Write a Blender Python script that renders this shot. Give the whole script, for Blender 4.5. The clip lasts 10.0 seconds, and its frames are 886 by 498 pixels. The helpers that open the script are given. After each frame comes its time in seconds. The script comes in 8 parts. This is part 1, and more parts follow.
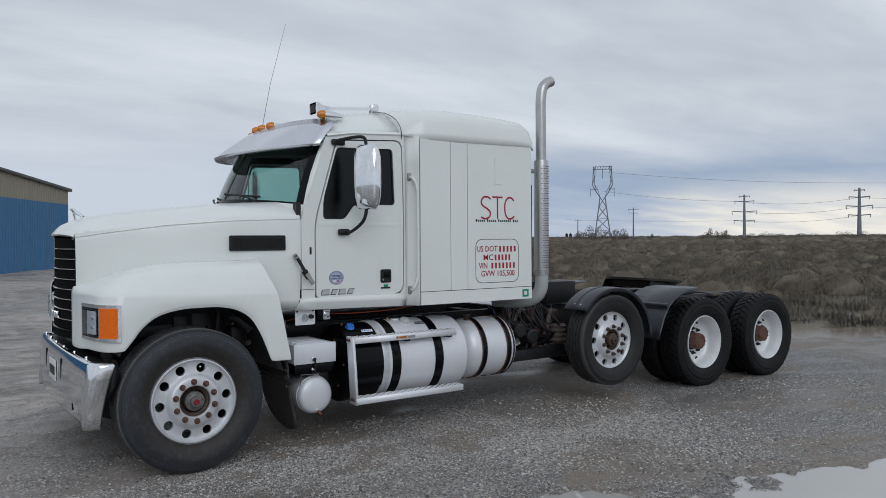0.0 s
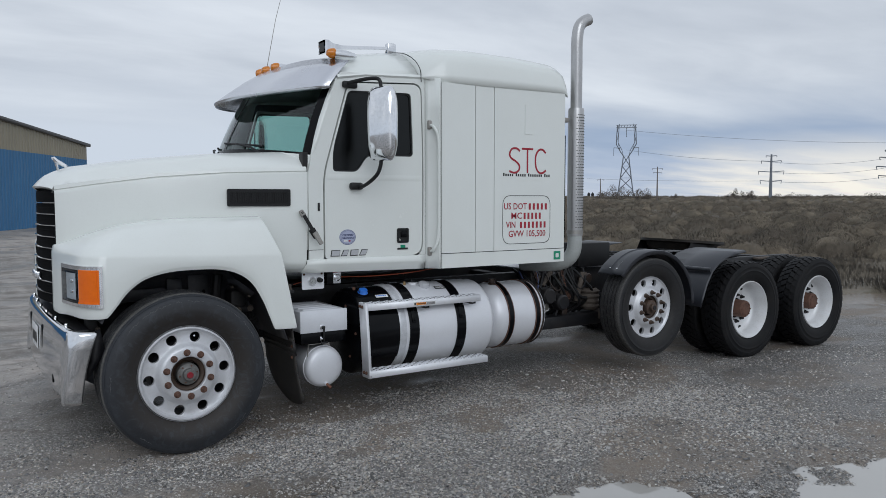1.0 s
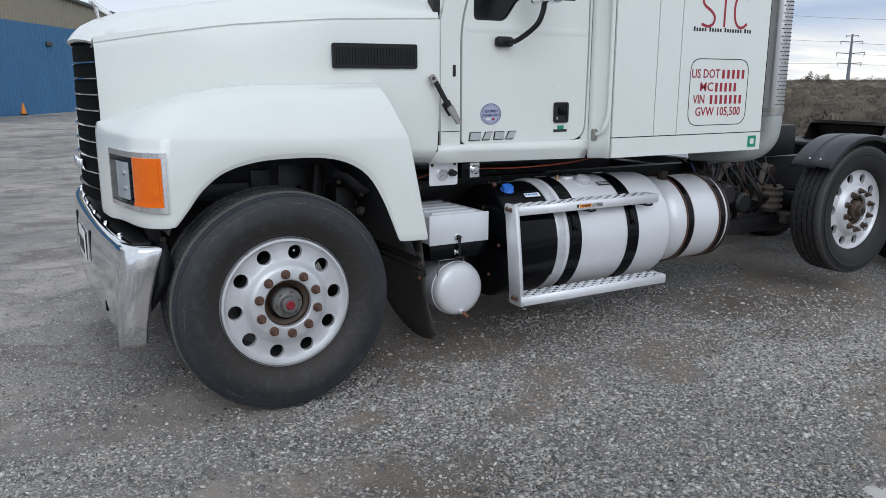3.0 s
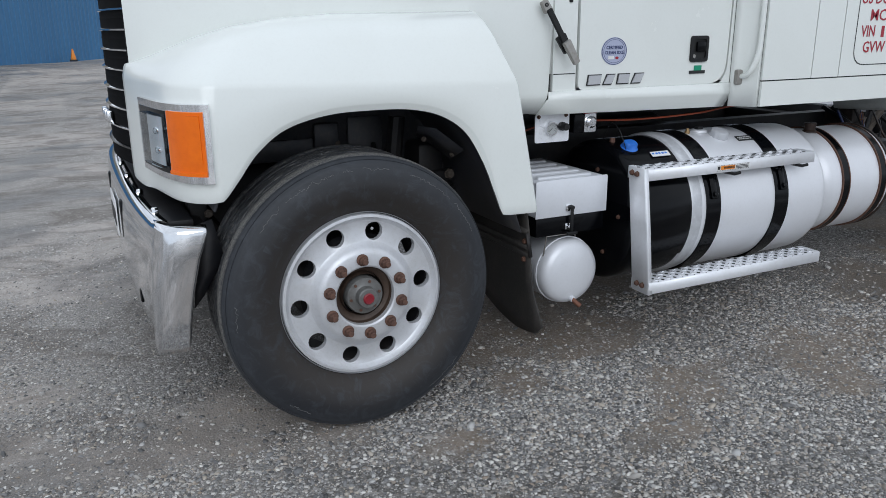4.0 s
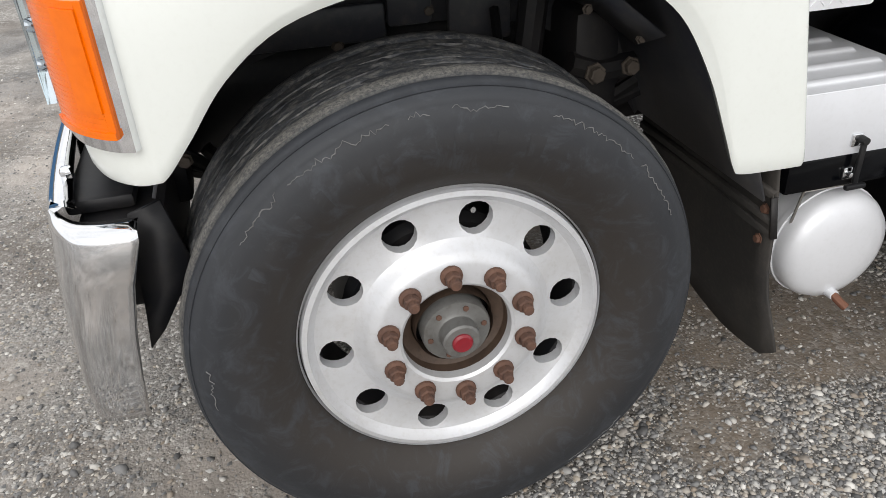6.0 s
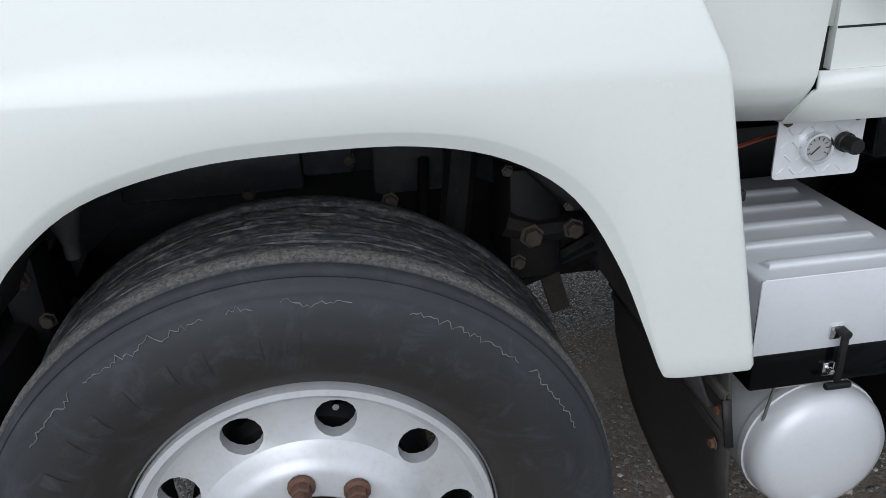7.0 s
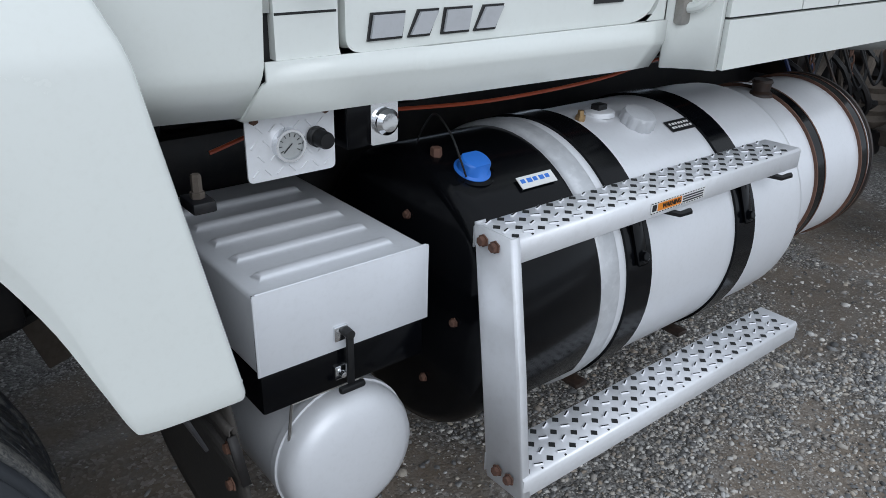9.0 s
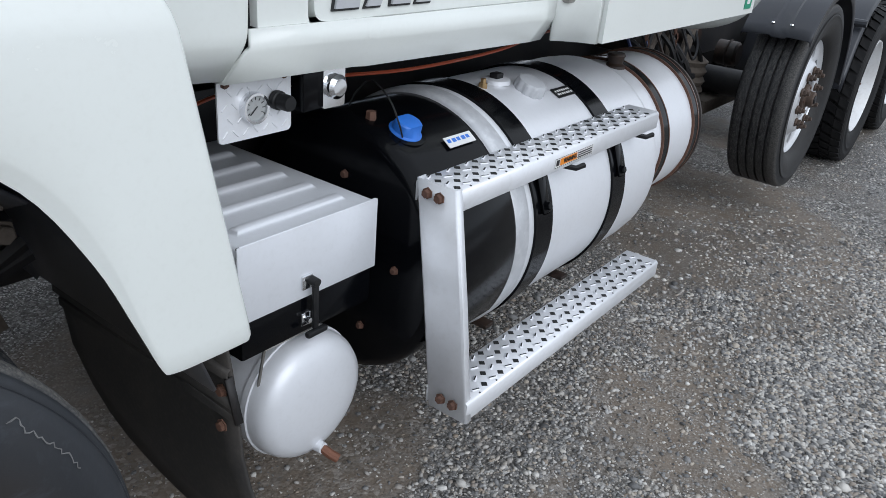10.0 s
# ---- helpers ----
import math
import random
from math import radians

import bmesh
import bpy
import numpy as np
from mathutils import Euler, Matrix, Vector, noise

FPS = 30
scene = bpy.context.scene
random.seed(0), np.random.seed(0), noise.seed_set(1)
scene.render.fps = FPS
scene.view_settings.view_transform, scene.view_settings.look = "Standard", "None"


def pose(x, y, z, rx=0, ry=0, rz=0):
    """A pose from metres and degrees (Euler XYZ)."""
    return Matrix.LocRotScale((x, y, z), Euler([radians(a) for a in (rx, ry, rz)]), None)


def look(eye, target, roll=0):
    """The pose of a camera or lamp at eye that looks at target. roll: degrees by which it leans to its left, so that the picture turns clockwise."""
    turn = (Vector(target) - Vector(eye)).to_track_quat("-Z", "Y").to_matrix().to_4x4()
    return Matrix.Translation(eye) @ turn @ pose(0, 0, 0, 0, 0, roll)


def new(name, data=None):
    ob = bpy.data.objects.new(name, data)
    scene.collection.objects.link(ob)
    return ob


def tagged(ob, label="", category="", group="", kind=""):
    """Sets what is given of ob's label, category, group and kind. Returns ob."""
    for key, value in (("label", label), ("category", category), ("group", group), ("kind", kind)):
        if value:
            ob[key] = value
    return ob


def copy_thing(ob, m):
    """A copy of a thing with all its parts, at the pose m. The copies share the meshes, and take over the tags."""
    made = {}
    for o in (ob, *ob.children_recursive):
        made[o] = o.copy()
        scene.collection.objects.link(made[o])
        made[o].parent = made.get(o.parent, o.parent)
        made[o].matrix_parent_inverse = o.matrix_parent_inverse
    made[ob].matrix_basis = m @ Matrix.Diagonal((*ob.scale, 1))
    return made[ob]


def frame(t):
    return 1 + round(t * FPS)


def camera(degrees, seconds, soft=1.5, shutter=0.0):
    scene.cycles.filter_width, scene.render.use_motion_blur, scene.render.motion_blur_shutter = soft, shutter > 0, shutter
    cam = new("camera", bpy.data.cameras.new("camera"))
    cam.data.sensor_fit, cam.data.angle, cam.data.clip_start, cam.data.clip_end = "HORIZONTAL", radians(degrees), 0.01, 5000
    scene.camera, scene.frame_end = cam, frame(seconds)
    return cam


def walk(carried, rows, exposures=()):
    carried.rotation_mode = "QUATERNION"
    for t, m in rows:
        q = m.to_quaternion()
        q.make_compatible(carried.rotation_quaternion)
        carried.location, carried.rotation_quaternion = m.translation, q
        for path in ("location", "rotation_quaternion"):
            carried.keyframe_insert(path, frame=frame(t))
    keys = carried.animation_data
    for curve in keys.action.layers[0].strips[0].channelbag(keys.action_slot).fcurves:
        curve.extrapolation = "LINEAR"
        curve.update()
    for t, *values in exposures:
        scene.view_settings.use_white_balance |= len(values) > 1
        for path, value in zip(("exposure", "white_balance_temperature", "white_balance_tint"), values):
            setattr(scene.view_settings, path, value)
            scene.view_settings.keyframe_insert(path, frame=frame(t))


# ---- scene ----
cam = camera(60.1, 10.0, soft=0.5)
PATH = [
    (0, (-1.682, -5.492, 1.664), (-0.536, -3.853, 1.641), -0.4),
    (0.5, (-1.479, -5.24, 1.653), (-0.355, -3.586, 1.585), -0.1),
    (1, (-1.312, -4.923, 1.644), (-0.213, -3.257, 1.513), 0.0),
    (1.5, (-1.17, -4.579, 1.612), (-0.089, -2.909, 1.406), -0.1),
    (2, (-1.158, -4.167, 1.557), (-0.104, -2.491, 1.272), -0.0),
    (2.2, (-1.176, -3.98, 1.528), (-0.124, -2.307, 1.221), -0.0),
    (3.3, (-1.031, -3.059, 1.524), (-0.109, -1.347, 1.058), -0.0),
    (3.5, (-1.029, -2.893, 1.522), (-0.128, -1.176, 1.034), -0.1),
    (4, (-0.9, -2.474, 1.47), (-0.062, -0.747, 0.909), -0.5),
    (4.5, (-0.747, -2.067, 1.438), (0.019, -0.357, 0.74), -1.0),
    (5, (-0.646, -1.684, 1.444), (0.043, -0.014, 0.587), -1.0),
    (5.2, (-0.572, -1.543, 1.429), (0.08, 0.113, 0.517), -1.0),
    (6.5, (-0.111, -1.0, 1.468), (0.16, 0.675, 0.41), -3.1),
    (7, (0.1, -0.941, 1.487), (0.344, 0.863, 0.66), -2.6),
    (7.5, (0.187, -0.881, 1.516), (0.676, 0.97, 0.938), -1.5),
    (8, (0.278, -0.851, 1.5), (1.095, 0.873, 0.898), -0.3),
    (8.5, (0.325, -0.853, 1.465), (1.322, 0.713, 0.721), 0.5),
    (9, (0.372, -0.855, 1.431), (1.533, 0.551, 0.609), 1.6),
    (9.5, (0.294, -0.846, 1.424), (1.644, 0.363, 0.577), 3.5),
    (10, (0.065, -0.799, 1.439), (1.536, 0.256, 0.588), 5.1),
]
EXPOSURE = [
    (0.0, -0.22, 5950, 9), (2.0, 0.02, 5900, 9), (3.5, 0.24, 5900, 9), (4.5, 0.38, 5900, 9), (5.0, 0.70, 6500, 11), (6.3, 0.84, 6650, 10),
    (6.7, 0.78, 6600, 10), (7.0, 0.38, 6000, 9), (7.5, 0.06, 5800, 8), (8.0, 0.12, 5780, 8), (9.0, 0.30, 5850, 8), (10.0, 0.50, 5920, 9)]
walk(cam, [(t, look(eye, target, roll)) for t, eye, target, roll in PATH], EXPOSURE)

# ---- world, sky and sun ----
world = bpy.data.worlds.new("overcast_sky")
scene.world = world
world.use_nodes = True
SKY_GAIN = 1.20


def sky_nodes():
    nt = world.node_tree
    nt.nodes.clear()
    N, L = nt.nodes.new, nt.links.new

    def math_node(op, a, b=None, c=None):
        n = N("ShaderNodeMath")
        n.operation = op
        for k, v in enumerate((a, b, c)):
            if v is None:
                continue
            if hasattr(v, "links"):
                L(v, n.inputs[k])
            else:
                n.inputs[k].default_value = v
        return n.outputs[0]

    def ramp(fac, stops):
        n = N("ShaderNodeValToRGB")
        while len(n.color_ramp.elements) < len(stops):
            n.color_ramp.elements.new(0.5)
        for e, (p, c) in zip(n.color_ramp.elements, stops):
            e.position, e.color = p, (*c, 1)
        L(fac, n.inputs[0])
        return n.outputs[0]

    def mix(fac, a, b, kind="MIX"):
        n = N("ShaderNodeMix")
        n.data_type, n.blend_type = "RGBA", kind
        for k, v in ((0, fac), (6, a), (7, b)):
            if hasattr(v, "links"):
                L(v, n.inputs[k])
            else:
                n.inputs[k].default_value = v if k == 0 else (*v, 1)
        return n.outputs[2]

    tc = N("ShaderNodeTexCoord")
    sep = N("ShaderNodeSeparateXYZ")
    L(tc.outputs["Generated"], sep.inputs[0])
    z = math_node("MAXIMUM", sep.outputs[2], 0.0)
    deep = math_node("ADD", z, 0.10)
    cx, cy = math_node("DIVIDE", sep.outputs[0], deep), math_node("DIVIDE", sep.outputs[1], deep)
    com = N("ShaderNodeCombineXYZ")
    L(cx, com.inputs[0]), L(cy, com.inputs[1])

    def clouds(scale, detail, rough, shift):
        mp = N("ShaderNodeMapping")
        mp.inputs["Location"].default_value = shift
        mp.inputs["Rotation"].default_value = (0, 0, radians(-28))
        mp.inputs["Scale"].default_value = (1.0, 2.0, 1.0)
        L(com.outputs[0], mp.inputs[0])
        n = N("ShaderNodeTexNoise")
        n.inputs["Scale"].default_value, n.inputs["Detail"].default_value = scale, detail
        n.inputs["Roughness"].default_value, n.inputs["Distortion"].default_value = rough, 0.25
        L(mp.outputs[0], n.inputs[0])
        return n.outputs[0]

    big, fine = clouds(0.32, 4, 0.5, (1.7, 0.6, 0)), clouds(0.95, 7, 0.55, (4.1, 2.2, 0))
    both = math_node("ADD", math_node("MULTIPLY", big, 0.62), math_node("MULTIPLY", fine, 0.38))
    deck = ramp(both, [(0.34, (0.46, 0.475, 0.50)), (0.45, (0.555, 0.565, 0.58)), (0.55, (0.655, 0.66, 0.665)), (0.68, (0.76, 0.76, 0.75))])
    # low blue band and the pale gap in the clouds over the horizon
    low = ramp(math_node("ADD", z, math_node("MULTIPLY", math_node("SUBTRACT", fine, 0.5), 0.10)),
               [(0.0, (0.52, 0.55, 0.60)), (0.035, (0.42, 0.47, 0.56)), (0.075, (0.33, 0.39, 0.49)), (0.15, (0.50, 0.52, 0.555))])
    pale = ramp(z, [(0.0, (0.60, 0.63, 0.67)), (0.15, (0.60, 0.615, 0.64))])
    dot = N("ShaderNodeVectorMath")
    dot.operation = "DOT_PRODUCT"
    L(tc.outputs["Generated"], dot.inputs[0])
    dot.inputs[1].default_value = (0.875, 0.482, 0.045)
    heavy = N("ShaderNodeMapRange")
    heavy.inputs[1].default_value, heavy.inputs[2].default_value = 0.72, 0.93
    L(dot.outputs["Value"], heavy.inputs[0])
    low = mix(heavy.outputs[0], pale, low)
    edge = N("ShaderNodeMapRange")
    edge.inputs[1].default_value, edge.inputs[2].default_value = 0.06, 0.17
    L(math_node("ADD", z, math_node("MULTIPLY", math_node("SUBTRACT", big, 0.5), 0.16)), edge.inputs[0])
    sky = mix(edge.outputs[0], low, deck)
    # warm light far off towards azimuth 60 degrees
    gap = N("ShaderNodeMapRange")
    gap.inputs[1].default_value, gap.inputs[2].default_value = 0.975, 1.0
    L(math_node("ADD", dot.outputs["Value"], math_node("MULTIPLY", math_node("SUBTRACT", fine, 0.55), 0.05)), gap.inputs[0])
    lowz = N("ShaderNodeMapRange")
    lowz.inputs[1].default_value, lowz.inputs[2].default_value = 0.082, 0.03
    L(z, lowz.inputs[0])
    sky = mix(math_node("MULTIPLY", gap.outputs[0], math_node("MULTIPLY", lowz.outputs[0], 1.0)), sky, (0.95, 0.86, 0.72))
    # an overcast sky is brightest overhead
    lift = math_node("ADD", 1.0, math_node("MULTIPLY", math_node("POWER", z, 1.0), 0.15))
    lc = N("ShaderNodeCombineColor")
    for k in range(3):
        L(lift, lc.inputs[k])
    sky = mix(1.0, sky, lc.outputs[0], "MULTIPLY")
    over = N("ShaderNodeBackground")
    L(sky, over.inputs[0])
    over.inputs[1].default_value = SKY_GAIN
    nish = N("ShaderNodeTexSky")
    nish.sky_type, nish.sun_disc = "NISHITA", False
    nish.sun_elevation, nish.sun_rotation = radians(30), radians(200)
    thin = N("ShaderNodeBackground")
    L(nish.outputs[0], thin.inputs[0])
    thin.inputs[1].default_value = 0.06
    blend = N("ShaderNodeMixShader")
    blend.inputs[0].default_value = 0.94
    L(thin.outputs[0], blend.inputs[1]), L(over.outputs[0], blend.inputs[2])
    out = N("ShaderNodeOutputWorld")
    L(blend.outputs[0], out.inputs[0])


sky_nodes()
sun = new("sun", bpy.data.lights.new("sun", "SUN"))
sun.data.energy, sun.data.angle, sun.data.color = 0.75, radians(40), (1.0, 0.98, 0.955)
sun.matrix_world = look((-3.0, -8.0, 5.0), (0, 0, 0))

# ---- materials ----


class Shader:
    """A small wrapper round one node material."""

    def __init__(self, name):
        self.mat = bpy.data.materials.new(name)
        self.mat.use_nodes = True
        self.nt = self.mat.node_tree
        self.bsdf = self.nt.nodes["Principled BSDF"]
        self.where = None

    def N(self, kind):
        return self.nt.nodes.new(kind)

    def put(self, sock, v):
        if hasattr(v, "links"):
            self.nt.links.new(v, sock)
        elif isinstance(v, tuple) and len(v) == 3 and sock.type == "RGBA":
            sock.default_value = (*v, 1)
        else:
            sock.default_value = v

    def pos(self):
        if self.where is None:
            self.where = self.N("ShaderNodeTexCoord").outputs["Object"]
        return self.where

    def noise(self, scale, detail=4.0, rough=0.55, distort=0.0, stretch=None):
        v = self.pos()
        if stretch:
            mp = self.N("ShaderNodeMapping")
            self.put(mp.inputs[0], v)
            mp.inputs["Scale"].default_value = stretch
            v = mp.outputs[0]
        n = self.N("ShaderNodeTexNoise")
        self.put(n.inputs[0], v)
        n.inputs["Scale"].default_value, n.inputs["Detail"].default_value = scale, detail
        n.inputs["Roughness"].default_value, n.inputs["Distortion"].default_value = rough, distort
        return n.outputs[0]

    def voronoi(self, scale, feature="F1", rand=1.0):
        n = self.N("ShaderNodeTexVoronoi")
        n.feature = feature
        self.put(n.inputs["Vector"], self.pos())
        n.inputs["Scale"].default_value = scale
        n.inputs["Randomness"].default_value = rand
        return n

    def ramp(self, fac, *stops):
        n = self.N("ShaderNodeValToRGB")
        while len(n.color_ramp.elements) < len(stops):
            n.color_ramp.elements.new(0.5)
        for e, (p, c) in zip(n.color_ramp.elements, stops):
            e.position = p
            e.color = (*c, 1) if isinstance(c, tuple) else (c, c, c, 1)
        self.put(n.inputs[0], fac)
        return n.outputs[0]

    def mix(self, fac, a, b, kind="MIX"):
        n = self.N("ShaderNodeMix")
        n.data_type, n.blend_type = "RGBA", kind
        self.put(n.inputs[0], fac), self.put(n.inputs[6], a), self.put(n.inputs[7], b)
        return n.outputs[2]

    def math(self, op, a, b=0.0):
        n = self.N("ShaderNodeMath")
        n.operation = op
        self.put(n.inputs[0], a), self.put(n.inputs[1], b)
        return n.outputs[0]

    def bump(self, height, strength=0.3, dist=0.01, normal=None):
        n = self.N("ShaderNodeBump")
        n.inputs["Strength"].default_value, n.inputs["Distance"].default_value = strength, dist
        self.put(n.inputs["Height"], height)
        if normal is not None:
            self.put(n.inputs["Normal"], normal)
        return n.outputs[0]

    def done(self, color=None, rough=None, metal=None, normal=None, **more):
        for key, v in (("Base Color", color), ("Roughness", rough), ("Metallic", metal), ("Normal", normal)):
            if v is not None:
                self.put(self.bsdf.inputs[key], v)
        for key, v in more.items():
            self.put(self.bsdf.inputs[key.replace("_", " ")], v)
        return self.mat


def surface(name, base, dirt, rough=0.4, metal=0.0, amount=0.3, fine=60.0, coarse=3.0, relief=0.05, dist=0.002, stretch=None, spread=0.12, **more):
    """A painted, moulded or metal surface: even base, dirt in soft patches and fine specks, uneven gloss."""
    s = Shader(name)
    a, b = s.noise(coarse, 5, 0.6, 0.3, stretch), s.noise(fine, 3, 0.6)
    patch = s.ramp(a, (0.42, 0.0), (0.72, 1.0))
    speck = s.ramp(b, (0.5, 0.0), (0.75, 1.0))
    fac = s.math("MULTIPLY", s.math("ADD", s.math("MULTIPLY", patch, 0.65), s.math("MULTIPLY", speck, 0.45)), amount)
    col = s.mix(fac, base, dirt)
    r = s.math("ADD", rough - spread / 2, s.math("MULTIPLY", s.math("ADD", a, s.math("MULTIPLY", fac, 0.8)), spread))
    return s.done(col, r, metal, s.bump(b, relief, dist), **more)


WHITE = surface("white_truck_paint", (0.76, 0.785, 0.755), (0.55, 0.55, 0.50), 0.24, 0.0, 0.16, 90, 2.2, 0.02, 0.001, Coat_Weight=0.30, Coat_Roughness=0.10)
CHROME = surface("chrome_plate", (0.80, 0.81, 0.83), (0.42, 0.42, 0.42), 0.07, 1.0, 0.35, 45, 5, 0.02, 0.001, spread=0.10)
BRIGHT = surface("polished_steel", (0.66, 0.67, 0.71), (0.5, 0.5, 0.52), 0.24, 1.0, 0.3, 50, 4, 0.03, 0.001)
ALLOY = surface("cast_aluminium", (0.63, 0.64, 0.665), (0.40, 0.38, 0.35), 0.36, 0.32, 0.45, 90, 9, 0.10, 0.001)
LINER = surface("dusty_liner_plastic", (0.045, 0.048, 0.058), (0.14, 0.13, 0.12), 0.42, 0.0, 0.6, 40, 5, 0.12, 0.002)
RIM_WHITE = surface("white_enamel_rim", (0.76, 0.77, 0.78), (0.36, 0.32, 0.28), 0.40, 0.15, 0.35, 60, 6, 0.05, 0.001)
SILVER = surface("silver_paint", (0.70, 0.71, 0.74), (0.50, 0.50, 0.495), 0.32, 0.15, 0.25, 80, 4, 0.04, 0.001)
GALV = surface("galvanised_steel", (0.80, 0.81, 0.84), (0.56, 0.55, 0.54), 0.36, 0.25, 0.35, 55, 9, 0.06, 0.001)
STEEL = surface("weathered_steel", (0.36, 0.35, 0.33), (0.20, 0.16, 0.12), 0.50, 0.7, 0.6, 60, 8, 0.15, 0.002)
BLACK = surface("black_gloss_paint", (0.0022, 0.0025, 0.0035), (0.007, 0.0068, 0.0065), 0.15, 0.0, 0.30, 70, 5, 0.03, 0.001, Specular_IOR_Level=0.16)
SCUFF = surface("scuffed_pale_rubber", (0.17, 0.17, 0.17), (0.07, 0.07, 0.07), 0.8, 0.0, 0.8, 120, 30, 0.3, 0.001)
PLASTIC = surface("black_moulded_plastic", (0.007, 0.0073, 0.0085), (0.032, 0.030, 0.027), 0.50, 0.0, 0.40, 120, 6, 0.10, 0.001, Specular_IOR_Level=0.35)
CHASSIS = surface("dusty_black_chassis_paint", (0.008, 0.0085, 0.011), (0.042, 0.036, 0.031), 0.5, 0.0, 0.6, 50, 5, 0.15, 0.002, Specular_IOR_Level=0.4)
GREY_POLY = surface("dark_grey_fender_plastic", (0.026, 0.0285, 0.036), (0.055, 0.055, 0.057), 0.36, 0.0, 0.45, 110, 5, 0.05, 0.001, Specular_IOR_Level=0.5)
RUST = surface("rusted_iron", (0.135, 0.068, 0.045), (0.06, 0.036, 0.03), 0.75, 0.1, 0.9, 90, 14, 0.5, 0.002)
RUSTY_BLACK = surface("rust_stained_strap", (0.016, 0.013, 0.012), (0.11, 0.06, 0.038), 0.5, 0.0, 0.55, 60, 9, 0.3, 0.002)
BRASS = surface("tarnished_brass", (0.34, 0.23, 0.11), (0.14, 0.085, 0.05), 0.5, 0.6, 0.6, 90, 14, 0.2, 0.001)
COPPER = surface("rusty_drain_cock", (0.20, 0.085, 0.05), (0.10, 0.05, 0.035), 0.6, 0.3, 0.6, 90, 14, 0.3, 0.001)
OILY_RUST = surface("oily_dark_rust", (0.085, 0.056, 0.040), (0.03, 0.021, 0.018), 0.5, 0.1, 0.8, 90, 14, 0.4, 0.002)
RED = surface("red_plug", (0.24, 0.012, 0.022), (0.10, 0.016, 0.02), 0.35, 0.0, 0.6, 120, 20, 0.1, 0.001)
HUB_GREY = surface("oily_grey_hub", (0.17, 0.17, 0.165), (0.07, 0.06, 0.05), 0.45, 0.3, 0.7, 80, 14, 0.2, 0.002)
AMBER_DULL = surface("weathered_amber_lens", (0.60, 0.19, 0.006), (0.42, 0.13, 0.005), 0.20, 0.0, 0.4, 60, 9, 0.03, 0.001, Coat_Weight=0.2)
AMBER = surface("amber_lens", (0.86, 0.165, 0.001), (0.66, 0.105, 0.001), 0.16, 0.0, 0.45, 60, 14, 0.06, 0.001, Specular_IOR_Level=0.3, Coat_Weight=0.25)
STACK = surface("brushed_stack_steel", (0.480, 0.480, 0.480), (0.36, 0.34, 0.33), 0.30, 0.7, 0.45, 60, 8, 0.08, 0.001)
BLUE_CAP = surface("blue_plastic_cap", (0.035, 0.17, 0.62), (0.03, 0.11, 0.40), 0.38, 0.0, 0.4, 90, 12, 0.05, 0.001)
ORANGE = surface("orange_hose", (0.30, 0.055, 0.02), (0.16, 0.04, 0.02), 0.45, 0.0, 0.4, 90, 12, 0.05, 0.001)
RED_INK = surface("red_vinyl_letters", (0.33, 0.012, 0.03), (0.28, 0.015, 0.03), 0.35, 0.0, 0.2, 90, 9, 0.0, 0.001)
BLACK_INK = surface("black_vinyl", (0.012, 0.012, 0.013), (0.03, 0.03, 0.03), 0.35, 0.0, 0.2, 90, 9, 0.0, 0.001)
# dark panel joints, and painted shade for holes that are not cut
SEAM_AND_SHADE = surface("panel_gap_and_hole_shade", (0.012, 0.013, 0.013), (0.02, 0.02, 0.02), 0.7, 0.0, 0.2, 90, 9, 0.0, 0.001)
WHITE_VINYL = surface("white_vinyl", (0.72, 0.72, 0.71), (0.55, 0.55, 0.53), 0.4, 0.0, 0.25, 90, 12, 0.0, 0.001)
ORANGE_VINYL = surface("orange_vinyl", (0.75, 0.24, 0.015), (0.55, 0.2, 0.03), 0.4, 0.0, 0.25, 90, 12, 0.0, 0.001)
BLUE_VINYL = surface("pale_blue_vinyl", (0.40, 0.43, 0.57), (0.36, 0.38, 0.48), 0.35, 0.0, 0.25, 90, 12, 0.0, 0.001)
NAVY = surface("navy_ink", (0.03, 0.045, 0.13), (0.05, 0.06, 0.12), 0.4, 0.0, 0.2, 90, 12, 0.0, 0.001)
GREEN_VINYL = surface("green_vinyl", (0.01, 0.26, 0.14), (0.02, 0.2, 0.12), 0.4, 0.0, 0.25, 90, 12, 0.0, 0.001)
DEEP = surface("unlit_black_plastic", (0.004, 0.004, 0.0045), (0.008, 0.008, 0.008), 0.8, 0.0, 0.3, 90, 9, 0.0, 0.001, Specular_IOR_Level=0.06)
CLOTH = surface("dark_cab_trim", (0.045, 0.045, 0.048), (0.07, 0.07, 0.07), 0.85, 0.0, 0.4, 200, 9, 0.2, 0.001)


def glass(name, tint, gloss, rough=0.03):
    s = Shader(name)
    clear, shine, m, fr = s.N("ShaderNodeBsdfTransparent"), s.N("ShaderNodeBsdfGlossy"), s.N("ShaderNodeMixShader"), s.N("ShaderNodeFresnel")
    clear.inputs[0].default_value = (*tint, 1)
    shine.inputs[0].default_value = (0.9, 0.94, 0.95, 1)
    shine.inputs["Roughness"].default_value = rough
    fr.inputs[0].default_value = gloss
    s.put(m.inputs[0], fr.outputs[0])
    s.nt.links.new(clear.outputs[0], m.inputs[1]), s.nt.links.new(shine.outputs[0], m.inputs[2])
    s.nt.links.new(m.outputs[0], s.nt.nodes["Material Output"].inputs[0])
    return s.mat


